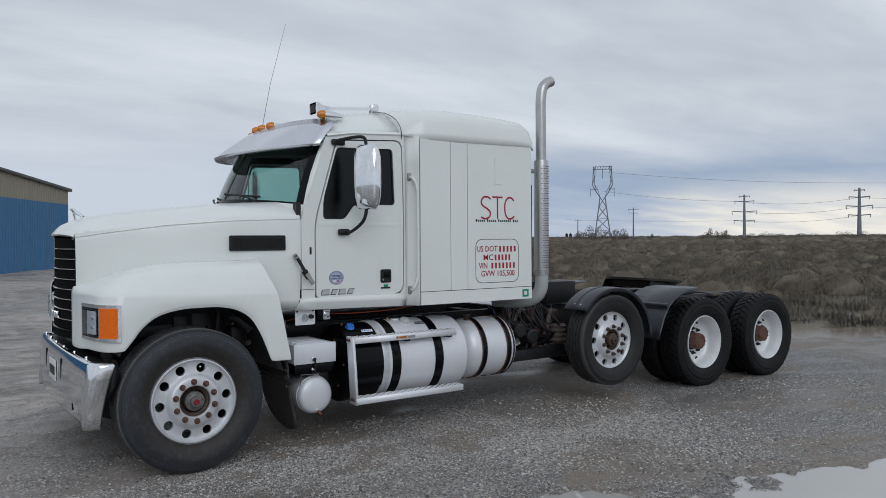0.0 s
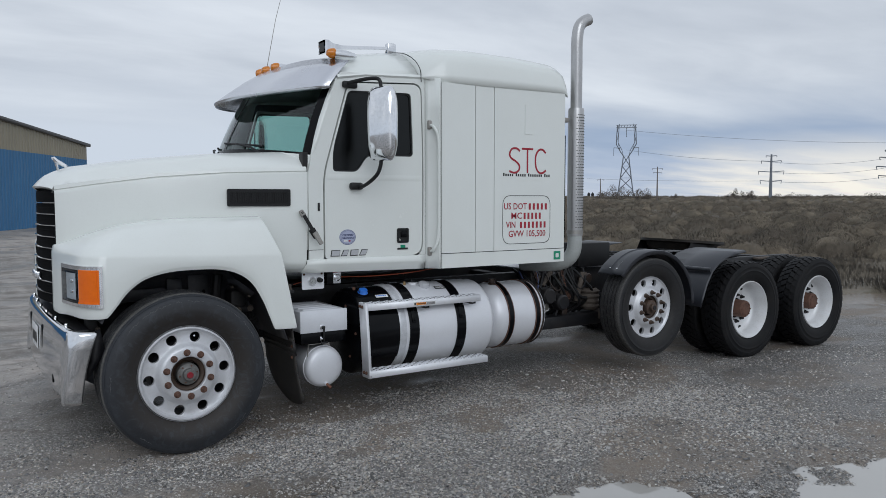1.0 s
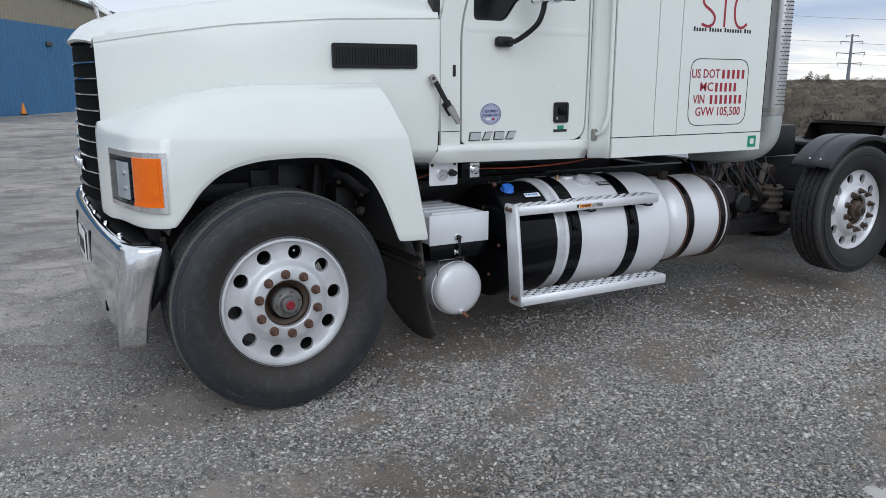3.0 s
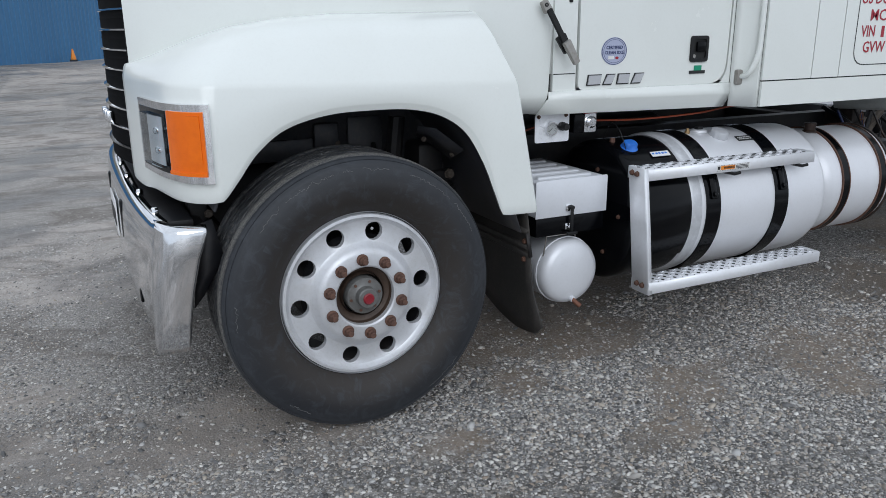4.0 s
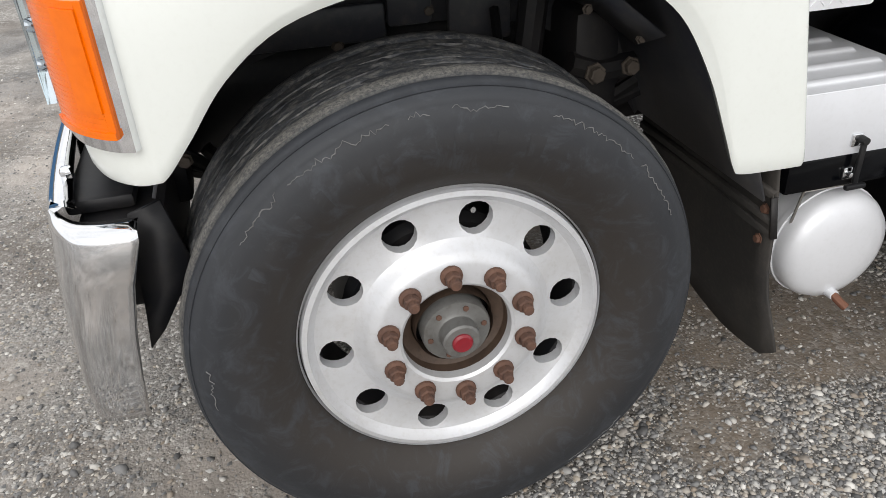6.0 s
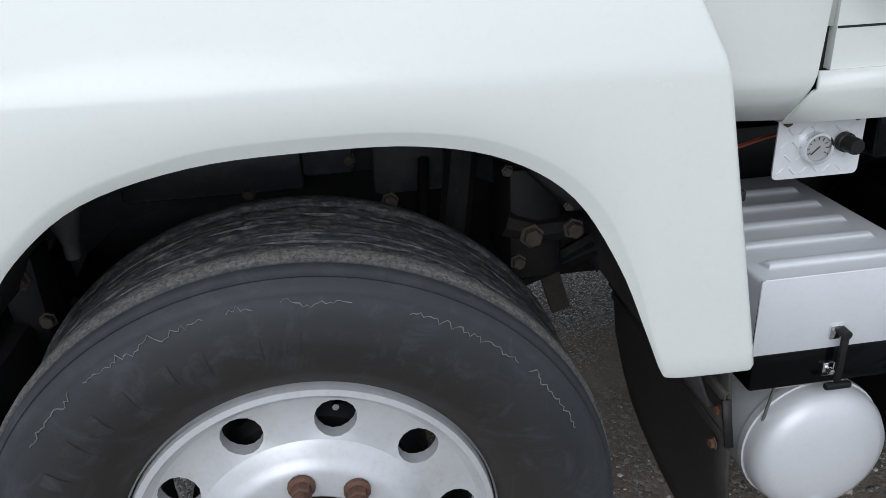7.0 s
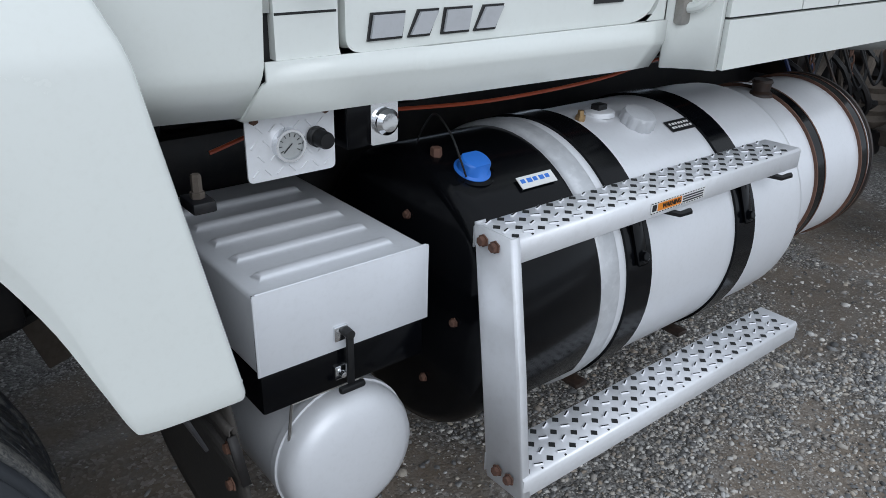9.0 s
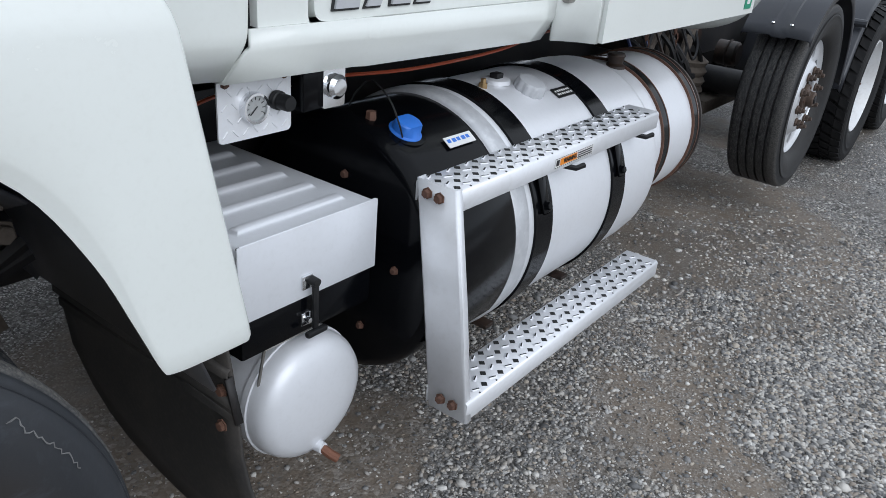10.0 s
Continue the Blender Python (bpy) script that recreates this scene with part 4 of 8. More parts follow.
# -- bumper --
def build_bumper():
    left = [(-0.533, 0.060), (-0.60, 0.066), (-0.650, 0.092), (-0.690, 0.175), (-0.716, 0.36), (-0.734, 0.62), (-0.742, 0.92)]
    line = smooth_line([(x, y, 0) for x, y in left] + [(-0.744, YC, 0)] + [(x, across(y), 0) for x, y in left[::-1]], 5)
    rows = []
    for p in line:
        u = abs(p.y - YC) / (YC - 0.08)
        zt, zb = 0.862 - 0.02 * u ** 4, 0.412 - 0.025 * u ** 4
        lean = 0.075 * max(0.0, (u - 0.86) / 0.14)
        inn = Vector((0.03, 0, 0)) if abs(p.y - YC) < 1.05 else Vector((0.0, 0.03 * (1 if p.y < YC else -1), 0))
        tuck = Vector((0, 0.06 * max(0.0, (u - 0.8) / 0.2) * (1 if p.y < YC else -1), 0))
        col = [p + inn * 1.7 + Vector((0, 0, zt - 0.002)), p + inn * 0.9 + Vector((0, 0, zt + 0.002)), p + inn * 0.25 + Vector((0, 0, zt - 0.006)), p + Vector((0, 0, zt - 0.022))]
        for t in (0.75, 0.5, 0.25, 0.05):
            z = lerp(zb, zt, t)
            col.append(p + Vector((-lean * (1 - t) - 0.012 * math.sin(math.pi * t), 0, z)) + tuck * (1 - t))
        col.append(p + Vector((-lean, 0, zb)) + inn * 0.3 + tuck)
        rows.append(col)
    bumper = part("front_bumper", loft(rows), CHROME, truck, "dusty chrome wraparound front bumper", sharp=50)
    thin(bumper, 0.006)
    for y in (0.86, 1.58):
        x = -0.748
        part("tow_slot", box(x - 0.006, x + 0.02, y - 0.022, y + 0.022, 0.63, 0.80, 0.012), BLACK, bumper)
    part("tow_recess", box(-0.738, -0.70, 0.47, 0.50, 0.47, 0.53, 0.01), BLACK, bumper)
    part("front_support", box(-0.66, -0.50, 0.20, across(0.20), 0.60, 0.80, 0.02), CHASSIS, truck, "black bumper support beam")
    part("bumper_step", box(-0.672, -0.55, 0.22, across(0.22), 0.805, 0.835, 0.01), CHASSIS, truck, "black step plate behind the bumper")
    for k in range(6):
        y = 0.30 + k * 0.37
        part("step_bolt", lathe([(0.0, 0.872), (0.010, 0.87), (0.013, 0.862), (0.013, 0.84)], "z", (-0.665 - 0.04 * (1 - abs(y - YC)), y, 0), 8), CHROME, bumper)
    for yy in (0.17, across(0.17)):
        bm = loft([[(-0.56, yy, 0.82), (-0.50, yy, 0.84)], [(-0.575, yy, 0.62), (-0.47, yy, 0.70)], [(-0.585, yy, 0.53), (-0.55, yy, 0.57)]])
        thin(part("bumper_bracket", bm, CHASSIS, truck, "black bumper end bracket"), 0.012)
    x = -0.757
    num = part("plate_blank", box(x - 0.006, x, 1.04, 1.35, 0.60, 0.76, 0.004), WHITE_VINYL, bumper, "white registration plate")
    for k in range(6):
        part("plate_bar", box(x - 0.009, x - 0.0062, 1.07 + k * 0.043, 1.096 + k * 0.043, 0.64, 0.71), BLACK_INK, num)


build_bumper()

# -- cab --
CAB_Y, SLEEP_Y = 0.250, 0.135
CAB_SIDE = [(0.935, 1.20), (0.935, 1.84), (0.965, 1.955), (1.145, 2.48), (1.20, 2.575), (1.93, 2.60), (1.93, 1.20)]
DOOR = rounded([(1.062, 1.20), (1.062, 1.82), (1.262, 2.50), (1.885, 2.535), (1.905, 1.85), (1.895, 1.20)], [0.03, 0.10, 0.07, 0.08, 0.3, 0.10], 6)
DOOR_GAP = rounded([(1.050, 1.188), (1.050, 1.822), (1.253, 2.512), (1.897, 2.547), (1.918, 1.85), (1.908, 1.188)], [0.03, 0.10, 0.07, 0.08, 0.3, 0.105], 6)
WINDOW = rounded([(1.128, 1.845), (1.128, 2.00), (1.258, 2.445), (1.800, 2.462), (1.820, 1.972), (1.420, 1.968), (1.330, 1.845)], [0.03, 0.08, 0.04, 0.04, 0.035, 0.04, 0.04], 5)


def screen_point(u, t):
    """A point of the windscreen: u -1 to 1 across, t 0 to 1 upwards."""
    base = Vector((0.625 + 0.335 * u * u, YC + 0.945 * u, 2.005 - 0.055 * u * u))
    top = Vector((0.93 + 0.225 * u * u, YC + 0.915 * u, 2.585 - 0.085 * u * u))
    return base.lerp(top, t) + Vector((-0.02 * math.sin(math.pi * t), 0, 0))


def build_cab():
    for flip in (False, True):
        y, inward = (across(CAB_Y), -0.04) if flip else (CAB_Y, 0.04)
        side = part("cab_side", plate(CAB_SIDE, y, inward, [DOOR_GAP]), WHITE, truck, "white cab side panel round the door")
        door = part("cab_door", plate(DOOR, y + (0.003 if flip else -0.003), inward, [WINDOW]), WHITE, truck, "white cab door with dark window")
        pane = part("window_pane", plate(rounded([(1.118, 1.835), (1.118, 2.0), (1.25, 2.455), (1.81, 2.472), (1.83, 1.962), (1.42, 1.958), (1.33, 1.835)], 0.04), y + inward * 0.4, inward * 0.15), SMOKED if not flip else WINDSCREEN, door, "dark tinted side window")
        pane.visible_shadow = False
        seal_hole = rounded([(1.14, 1.857), (1.14, 2.0), (1.266, 2.433), (1.79, 2.450), (1.808, 1.984), (1.425, 1.980), (1.335, 1.857)], 0.04, 5)
        part("window_seal", plate(WINDOW, y + inward * 0.2, inward * 0.3, [seal_hole]), PLASTIC, door)
        part("gap_backing", plate(rounded([(1.03, 1.17), (1.03, 1.83), (1.24, 2.53), (1.91, 2.56), (1.925, 1.17)], 0.03), y + inward * 0.95, inward * 0.1, [rounded([(1.10, 1.80), (1.10, 2.0), (1.24, 2.47), (1.83, 2.48), (1.85, 1.93), (1.33, 1.80)], 0.02)]), SEAM_AND_SHADE, door)
        if flip:
            continue
        # belt crease and lower return along the sill
        part("belt_moulding", loft([[(x, y - 0.003, 1.825), (x, y - 0.0055, 1.80), (x, y - 0.003, 1.780)] for x in (1.085, 1.3, 1.6, 1.898)]), WHITE, door)
        latch = group_part("door_handle", door, label="black recessed pull handle")
        rim = rounded(rect(1.668, 1.772, 1.30, 1.415), 0.016)
        part("handle_frame", plate(rim, y - 0.012, 0.012, [rounded(rect(1.683, 1.758, 1.316, 1.40), 0.01)]), PLASTIC, latch)
        part("handle_bowl", plate(rounded(rect(1.68, 1.76, 1.314, 1.402), 0.01), y - 0.0045, 0.002), SEAM_AND_SHADE, latch)
        part("paddle", box(1.70, 1.752, y - 0.018, y - 0.006, 1.345, 1.39, 0.005), BLACK, latch)
        part("lock", lathe([(0.0, -0.012), (0.009, -0.011), (0.010, -0.004)], "y", (1.69, y, 1.325), 12), STEEL, latch)
    sill = []
    for x, low, e in ((0.915, -0.030, -0.002), (1.10, 0.0, 0.0), (1.205, 0.0, 0.0), (1.228, 0.0, 0.008), (1.62, 0.0, 0.008), (1.86, 0.0, 0.008), (1.935, 0.0, 0.0)):
        zc = 1.166 - 0.016 * (x - 0.9)
        sill.append([(x, CAB_Y - e, 1.20), (x, CAB_Y - e, zc + 0.004), (x + low * 0.2, CAB_Y + 0.001 - e, zc), (x + low, CAB_Y + 0.034 - e, zc - 0.055), (x + low, CAB_Y + 0.10, zc - 0.057)])
    thin(part("cab_sill", loft(sill), WHITE, truck, "white stepped sill below the door", sharp=18), 0.01)
    part("cowl_gap", plate(rect(0.936, 1.047, 1.268, 1.272), CAB_Y - 0.0006, 0.002), SEAM_AND_SHADE, truck, "dark gap between cowl and sill")
    cowl = [[(0.80, CAB_Y + 0.045, z), (0.875, CAB_Y + 0.032, z), (0.905, CAB_Y + 0.022, z), (0.934, CAB_Y + 0.014, z)] for z in (1.272, 1.42, 1.60, 1.84)]
    thin(part("cowl_panel", loft(cowl), WHITE, truck, "white cowl panel behind the hood"), 0.01)
    part("side_marker", box(1.005, 1.022, CAB_Y - 0.006, CAB_Y + 0.004, 1.555, 1.615, 0.004), PLASTIC, truck, "small black cowl marker")
    floor = part("cab_floor", box(0.95, 3.28, 0.30, across(0.30), 1.11, 1.16, 0.0), CHASSIS, truck, "dark cab floor")
    part("firewall", box(0.90, 0.94, 0.27, across(0.27), 1.12, 1.98), CHASSIS, truck, "black cab firewall")
    part("cab_back_wall", box(2.6, 2.64, 0.30, across(0.30), 1.16, 1.95), CLOTH, truck, "dark inner cab wall")
    # windscreen, its black surround and centre bar
    us = [-1 + k / 12 for k in range(25)]
    pane = part("windscreen", loft([[screen_point(u, t) for t in (0.0, 0.25, 0.5, 0.75, 1.0)] for u in us]), WINDSCREEN, truck, "curved two-piece windscreen, green tinted")
    pane.visible_shadow = False
    front = lambda u, t, o: screen_point(u, t) + Vector((-o, 0, 0.35 * o))
    for s in (-1, 1):
        band = [[front(s * (1 - w), t, 0.006) + Vector((0.0, -s * 0.0, 0)) for w in (-0.012, 0.0, 0.055)] for t in (0, 0.25, 0.5, 0.75, 1.0)]
        part("screen_seal", loft(band), BLACK, truck, "black windscreen edge seal")
        pillar = [[screen_point(s * 1.005, t), screen_point(s * 1.018, t) + Vector((0.004, 0, -0.002)), Vector((lerp(0.975, 1.165, t), CAB_Y + 0.004 if s < 0 else across(CAB_Y + 0.004), lerp(1.93, 2.50, t)))] for t in (-0.14, 0.0, 0.25, 0.5, 0.75, 1.03)]
        thin(part("windscreen_pillar", loft(pillar), WHITE, truck, "white windscreen pillar"), 0.012)
    part("screen_bar", loft([[front(u, t, 0.007) for u in (-0.018, 0.018)] for t in (0, 0.5, 1.0)]), BLACK, truck, "black windscreen centre bar")
    part("screen_base_seal", loft([[front(u, t, 0.006) for t in (-0.01, 0.045)] for u in us]), BLACK, truck, "black seal at the foot of the windscreen")
    part("scuttle", loft([[screen_point(u, 0) + Vector((dx, 0, dz)) for dx, dz in ((0.02, 0.02), (-0.01, -0.01), (-0.10 * (1 - 0.5 * abs(u)), -0.035))] for u in us[2:-2]]), PLASTIC, truck, "black scuttle below the windscreen")
    for s in (-1, 1):
        rows = []
        for k in range(9):
            u = s * lerp(1.012, 0.70, k / 8)
            p = front(u, -0.005, 0.010)
            rows.append([p + Vector((0.0, 0, 0.012)), p, p + Vector((-0.006, 0, -0.05)), Vector((p.x - 0.012, p.y, 1.80))])
        thin(part("cowl_corner", loft(rows), WHITE, truck, "white cowl corner below the windscreen"), 0.006)
    for u0 in (-0.62, 0.18):
        wiper = group_part("wiper", truck, label="black windscreen wiper")
        part("wiper_arm", tube([front(u0, -0.02, 0.02), front(u0 + 0.12, 0.05, 0.035), front(u0 + 0.33, 0.10, 0.03)], 0.009, 6), PLASTIC, wiper)
        part("wiper_blade", tube([front(u0 + 0.02, 0.085, 0.018), front(u0 + 0.62, 0.13, 0.018)], 0.009, 6), PLASTIC, wiper)
    # roof
    rows = []
    for k, x0 in enumerate((1.16, 1.30, 1.50, 1.72, 1.885)):
        zt = (2.64, 2.735, 2.80, 2.83, 2.845)[k]
        row = []
        for u in us:
            a = abs(u)
            x = x0 - (0.23 * (1 - a * a) if k == 0 else 0.14 * (1 - a * a) if k == 1 else 0)
            edge = 2.52 + 0.018 * k
            z = lerp(zt, edge, max(0.0, (a - 0.50) / 0.50) ** 2.3)
            row.append((x, YC + u * 0.965, z))
        rows.append(row)
    thin(part("cab_roof", loft(rows), WHITE, truck, "white rounded cab roof", sharp=60), 0.012)
    gutter = [[(1.17, CAB_Y + 0.004, 2.515), (1.17, CAB_Y - 0.012, 2.535), (1.17, CAB_Y + 0.004, 2.555)], [(1.4, CAB_Y + 0.004, 2.555), (1.4, CAB_Y - 0.012, 2.572), (1.4, CAB_Y + 0.004, 2.59)], [(1.9, CAB_Y + 0.004, 2.575), (1.9, CAB_Y - 0.012, 2.595), (1.9, CAB_Y + 0.004, 2.615)]]
    part("rain_gutter", loft(gutter), WHITE, truck, "white rain gutter over the door")
    # sun visor
    rows = []
    for u in us:
        a = u * u
        root = screen_point(u * 1.02, 1.0) + Vector((0.06 + 0.06 * a, 0, 0.105 + 0.18 * a * (1 - 0.62 * a)))
        tip = Vector((0.60 + 0.50 * a, YC + 0.985 * u, 2.425 + 0.045 * a))
        rows.append([root, root.lerp(tip, 0.35) + Vector((0, 0, 0.010)), root.lerp(tip, 0.7) + Vector((0, 0, 0.008)), tip, tip + Vector((0.012, 0, -0.022))])
    thin(part("sun_visor", loft(rows), BRIGHT, truck, "bright metal sun visor over the windscreen"), 0.004)
    for u in (-0.86, -0.18, 0.02, 0.20, 0.86):
        x = 1.02 + 0.28 * u * u
        z = 2.665 + 0.05 * u * u
        lamp = group_part("roof_marker_lamp", truck, label="amber roof clearance lamp in chrome housing")
        bm = lathe([(0.0, -0.06), (0.022, -0.055), (0.036, -0.03), (0.040, 0.0)], "x", (x, YC + u * 0.93, z + 0.035), 14)
        part("lamp_lens", bm, AMBER_DULL, lamp)
        part("lamp_housing", lathe([(0.042, -0.005), (0.044, 0.03), (0.040, 0.10), (0.026, 0.17), (0.0, 0.20)], "x", (x, YC + u * 0.93, z + 0.028), 14), CHROME, lamp)
    # twin air horns
    for y, x0, x1 in ((0.62, 1.22, 1.86),):
        horn = group_part("air_horn", truck, label="chrome roof air horn with square bell")
        rows = []
        for x, w in ((x0, 0.062), (x0 + 0.03, 0.060), (x0 + 0.08, 0.034), (x0 + 0.17, 0.018), (x1 - 0.06, 0.013)):
            rows.append([(x, y + c * w, 2.815 + s * w * 0.8 + 0.09 * (x - x0)) for c, s in ((1, 1), (-1, 1), (-1, -1), (1, -1))])
        part("bell", loft(rows, closed=True), CHROME, horn, sharp=50)
        part("bell_mouth", box(x0 - 0.002, x0 + 0.006, y - 0.042, y + 0.042, 2.782, 2.848), BLACK, horn)
        part("rear_bracket", box(x1 - 0.07, x1 + 0.01, y - 0.03, y + 0.03, 2.815, 2.91, 0.015), CHROME, horn)
        part("front_bracket", box(x0 + 0.06, x0 + 0.12, y - 0.025, y + 0.025, 2.68, 2.81, 0.01), CHROME, horn)
    part("antenna", tube([(0.98, 1.22, 2.62), (1.08, 1.22, 3.12), (1.235, 1.22, 3.69)], [0.0032, 0.0024, 0.0016], 5), STEEL, truck, "thin grey whip antenna")
    # interior
    dash = part("dashboard", box(0.88, 1.22, 0.35, across(0.35), 1.55, 1.93, 0.06), CLOTH, truck, "dark dashboard")
    wheel = group_part("steering_wheel", truck, pose(1.33, 0.72, 1.93, 0, 58, 0), "black steering wheel")
    part("wheel_ring", tube([(0.22 * math.cos(k * math.pi / 12), 0.22 * math.sin(k * math.pi / 12), 0) for k in range(25)], 0.014, 8, cap=False), PLASTIC, wheel)
    part("wheel_spoke", box(-0.2, 0.2, -0.02, 0.02, -0.01, 0.01, 0.005), PLASTIC, wheel)
    for y in (0.48, 1.48):
        seat = group_part("seat", truck, label="dark high-backed cab seat")
        part("cushion", box(1.50, 1.98, y, y + 0.48, 1.45, 1.60, 0.05), CLOTH, seat)
        part("backrest", box(1.92, 2.06, y, y + 0.48, 1.58, 2.20, 0.05), CLOTH, seat)
        part("headrest", box(1.95, 2.04, y + 0.12, y + 0.36, 2.22, 2.40, 0.03), CLOTH, seat)


build_cab()


def build_grab_rail():
    # flared panel between door and sleeper, with the grab handle on it
    zs = [1.09, 1.20, 1.45, 2.0, 2.35, 2.585]
    for flip in (False, True):
        f = (lambda y: across(y)) if flip else (lambda y: y)
        rows = [[(1.932, f(CAB_Y), z), (1.955, f(CAB_Y - 0.018), z), (1.99, f(CAB_Y - 0.06), z), (2.005, f(SLEEP_Y + 0.02), z), (2.012, f(SLEEP_Y + 0.02), z)] for z in zs]
        thin(part("corner_panel", loft(rows), WHITE, truck, "white flared corner panel behind the door", sharp=50), 0.01)
    rail = group_part("grab_handle", truck, label="white tubular grab handle beside the door")
    y = 0.165
    part("handle_tube", tube([(1.955, 0.225, 2.225), (1.957, y, 2.205), (1.985, y - 0.02, 2.12), (1.992, y - 0.02, 1.9), (1.992, y - 0.02, 1.45), (1.985, y - 0.02, 1.33), (1.960, y, 1.245), (1.957, 0.225, 1.225)], 0.0125, 10, per=4), WHITE, rail)
    for z in (2.225, 1.225):
        part("handle_foot", box(1.935, 1.972, 0.205, 0.232, z - 0.035, z + 0.035, 0.008), STEEL, rail)


build_grab_rail()


def build_mirror():
    mirror = group_part("side_mirror", truck, label="tall chrome door mirror on black arms")
    c = Vector((1.395, -0.02, 2.185))
    rows = []
    for t in (0.0, 0.02, 0.08, 0.2, 0.4, 0.6, 0.8, 0.92, 0.98, 1.0):
        z = -0.27 + 0.54 * t
        k = (1 - abs(2 * t - 1) ** 4) ** 0.5 if 0 < t < 1 else 0.05
        ring = []
        for j in range(20):
            a = 2 * math.pi * j / 20
            ca, sa = math.cos(a), math.sin(a)
            x = 0.062 * k * (1 if ca > 0 else 1.1) * math.copysign(abs(ca) ** 0.7, ca)
            y = 0.125 * (0.55 + 0.45 * k) * math.copysign(abs(sa) ** 0.75, sa)
            ring.append(c + Matrix.Rotation(radians(25), 3, "Z") @ Vector((x, y, z)))
        rows.append(ring)
    bm = loft(rows, closed=True)
    bmesh.ops.holes_fill(bm, edges=[e for e in bm.edges if len(e.link_faces) == 1], sides=30)
    part("mirror_shell", bm, CHROME, mirror, "polished chrome mirror shell", sharp=60)
    part("upper_arm", tube([(1.235, 0.245, 2.49), (1.265, 0.17, 2.50), (1.345, 0.06, 2.515), (1.385, 0.0, 2.50), (1.395, -0.01, 2.42)], 0.014, 8, per=4), PLASTIC, mirror)
    part("lower_arm", tube([(1.315, 0.245, 1.735), (1.335, 0.15, 1.74), (1.365, 0.02, 1.81), (1.385, -0.01, 1.88), (1.39, -0.015, 1.95)], 0.014, 8, per=4), PLASTIC, mirror)
    part("upper_mount", box(1.205, 1.325, 0.215, 0.255, 2.46, 2.51, 0.015), PLASTIC, mirror)
    part("lower_mount", box(1.255, 1.36, 0.20, 0.25, 1.71, 1.765, 0.018), PLASTIC, mirror)
    far = copy_thing(mirror, Matrix.Translation((0, 2 * YC, 0)) @ Matrix.Diagonal((1, -1, 1, 1)))


build_mirror()


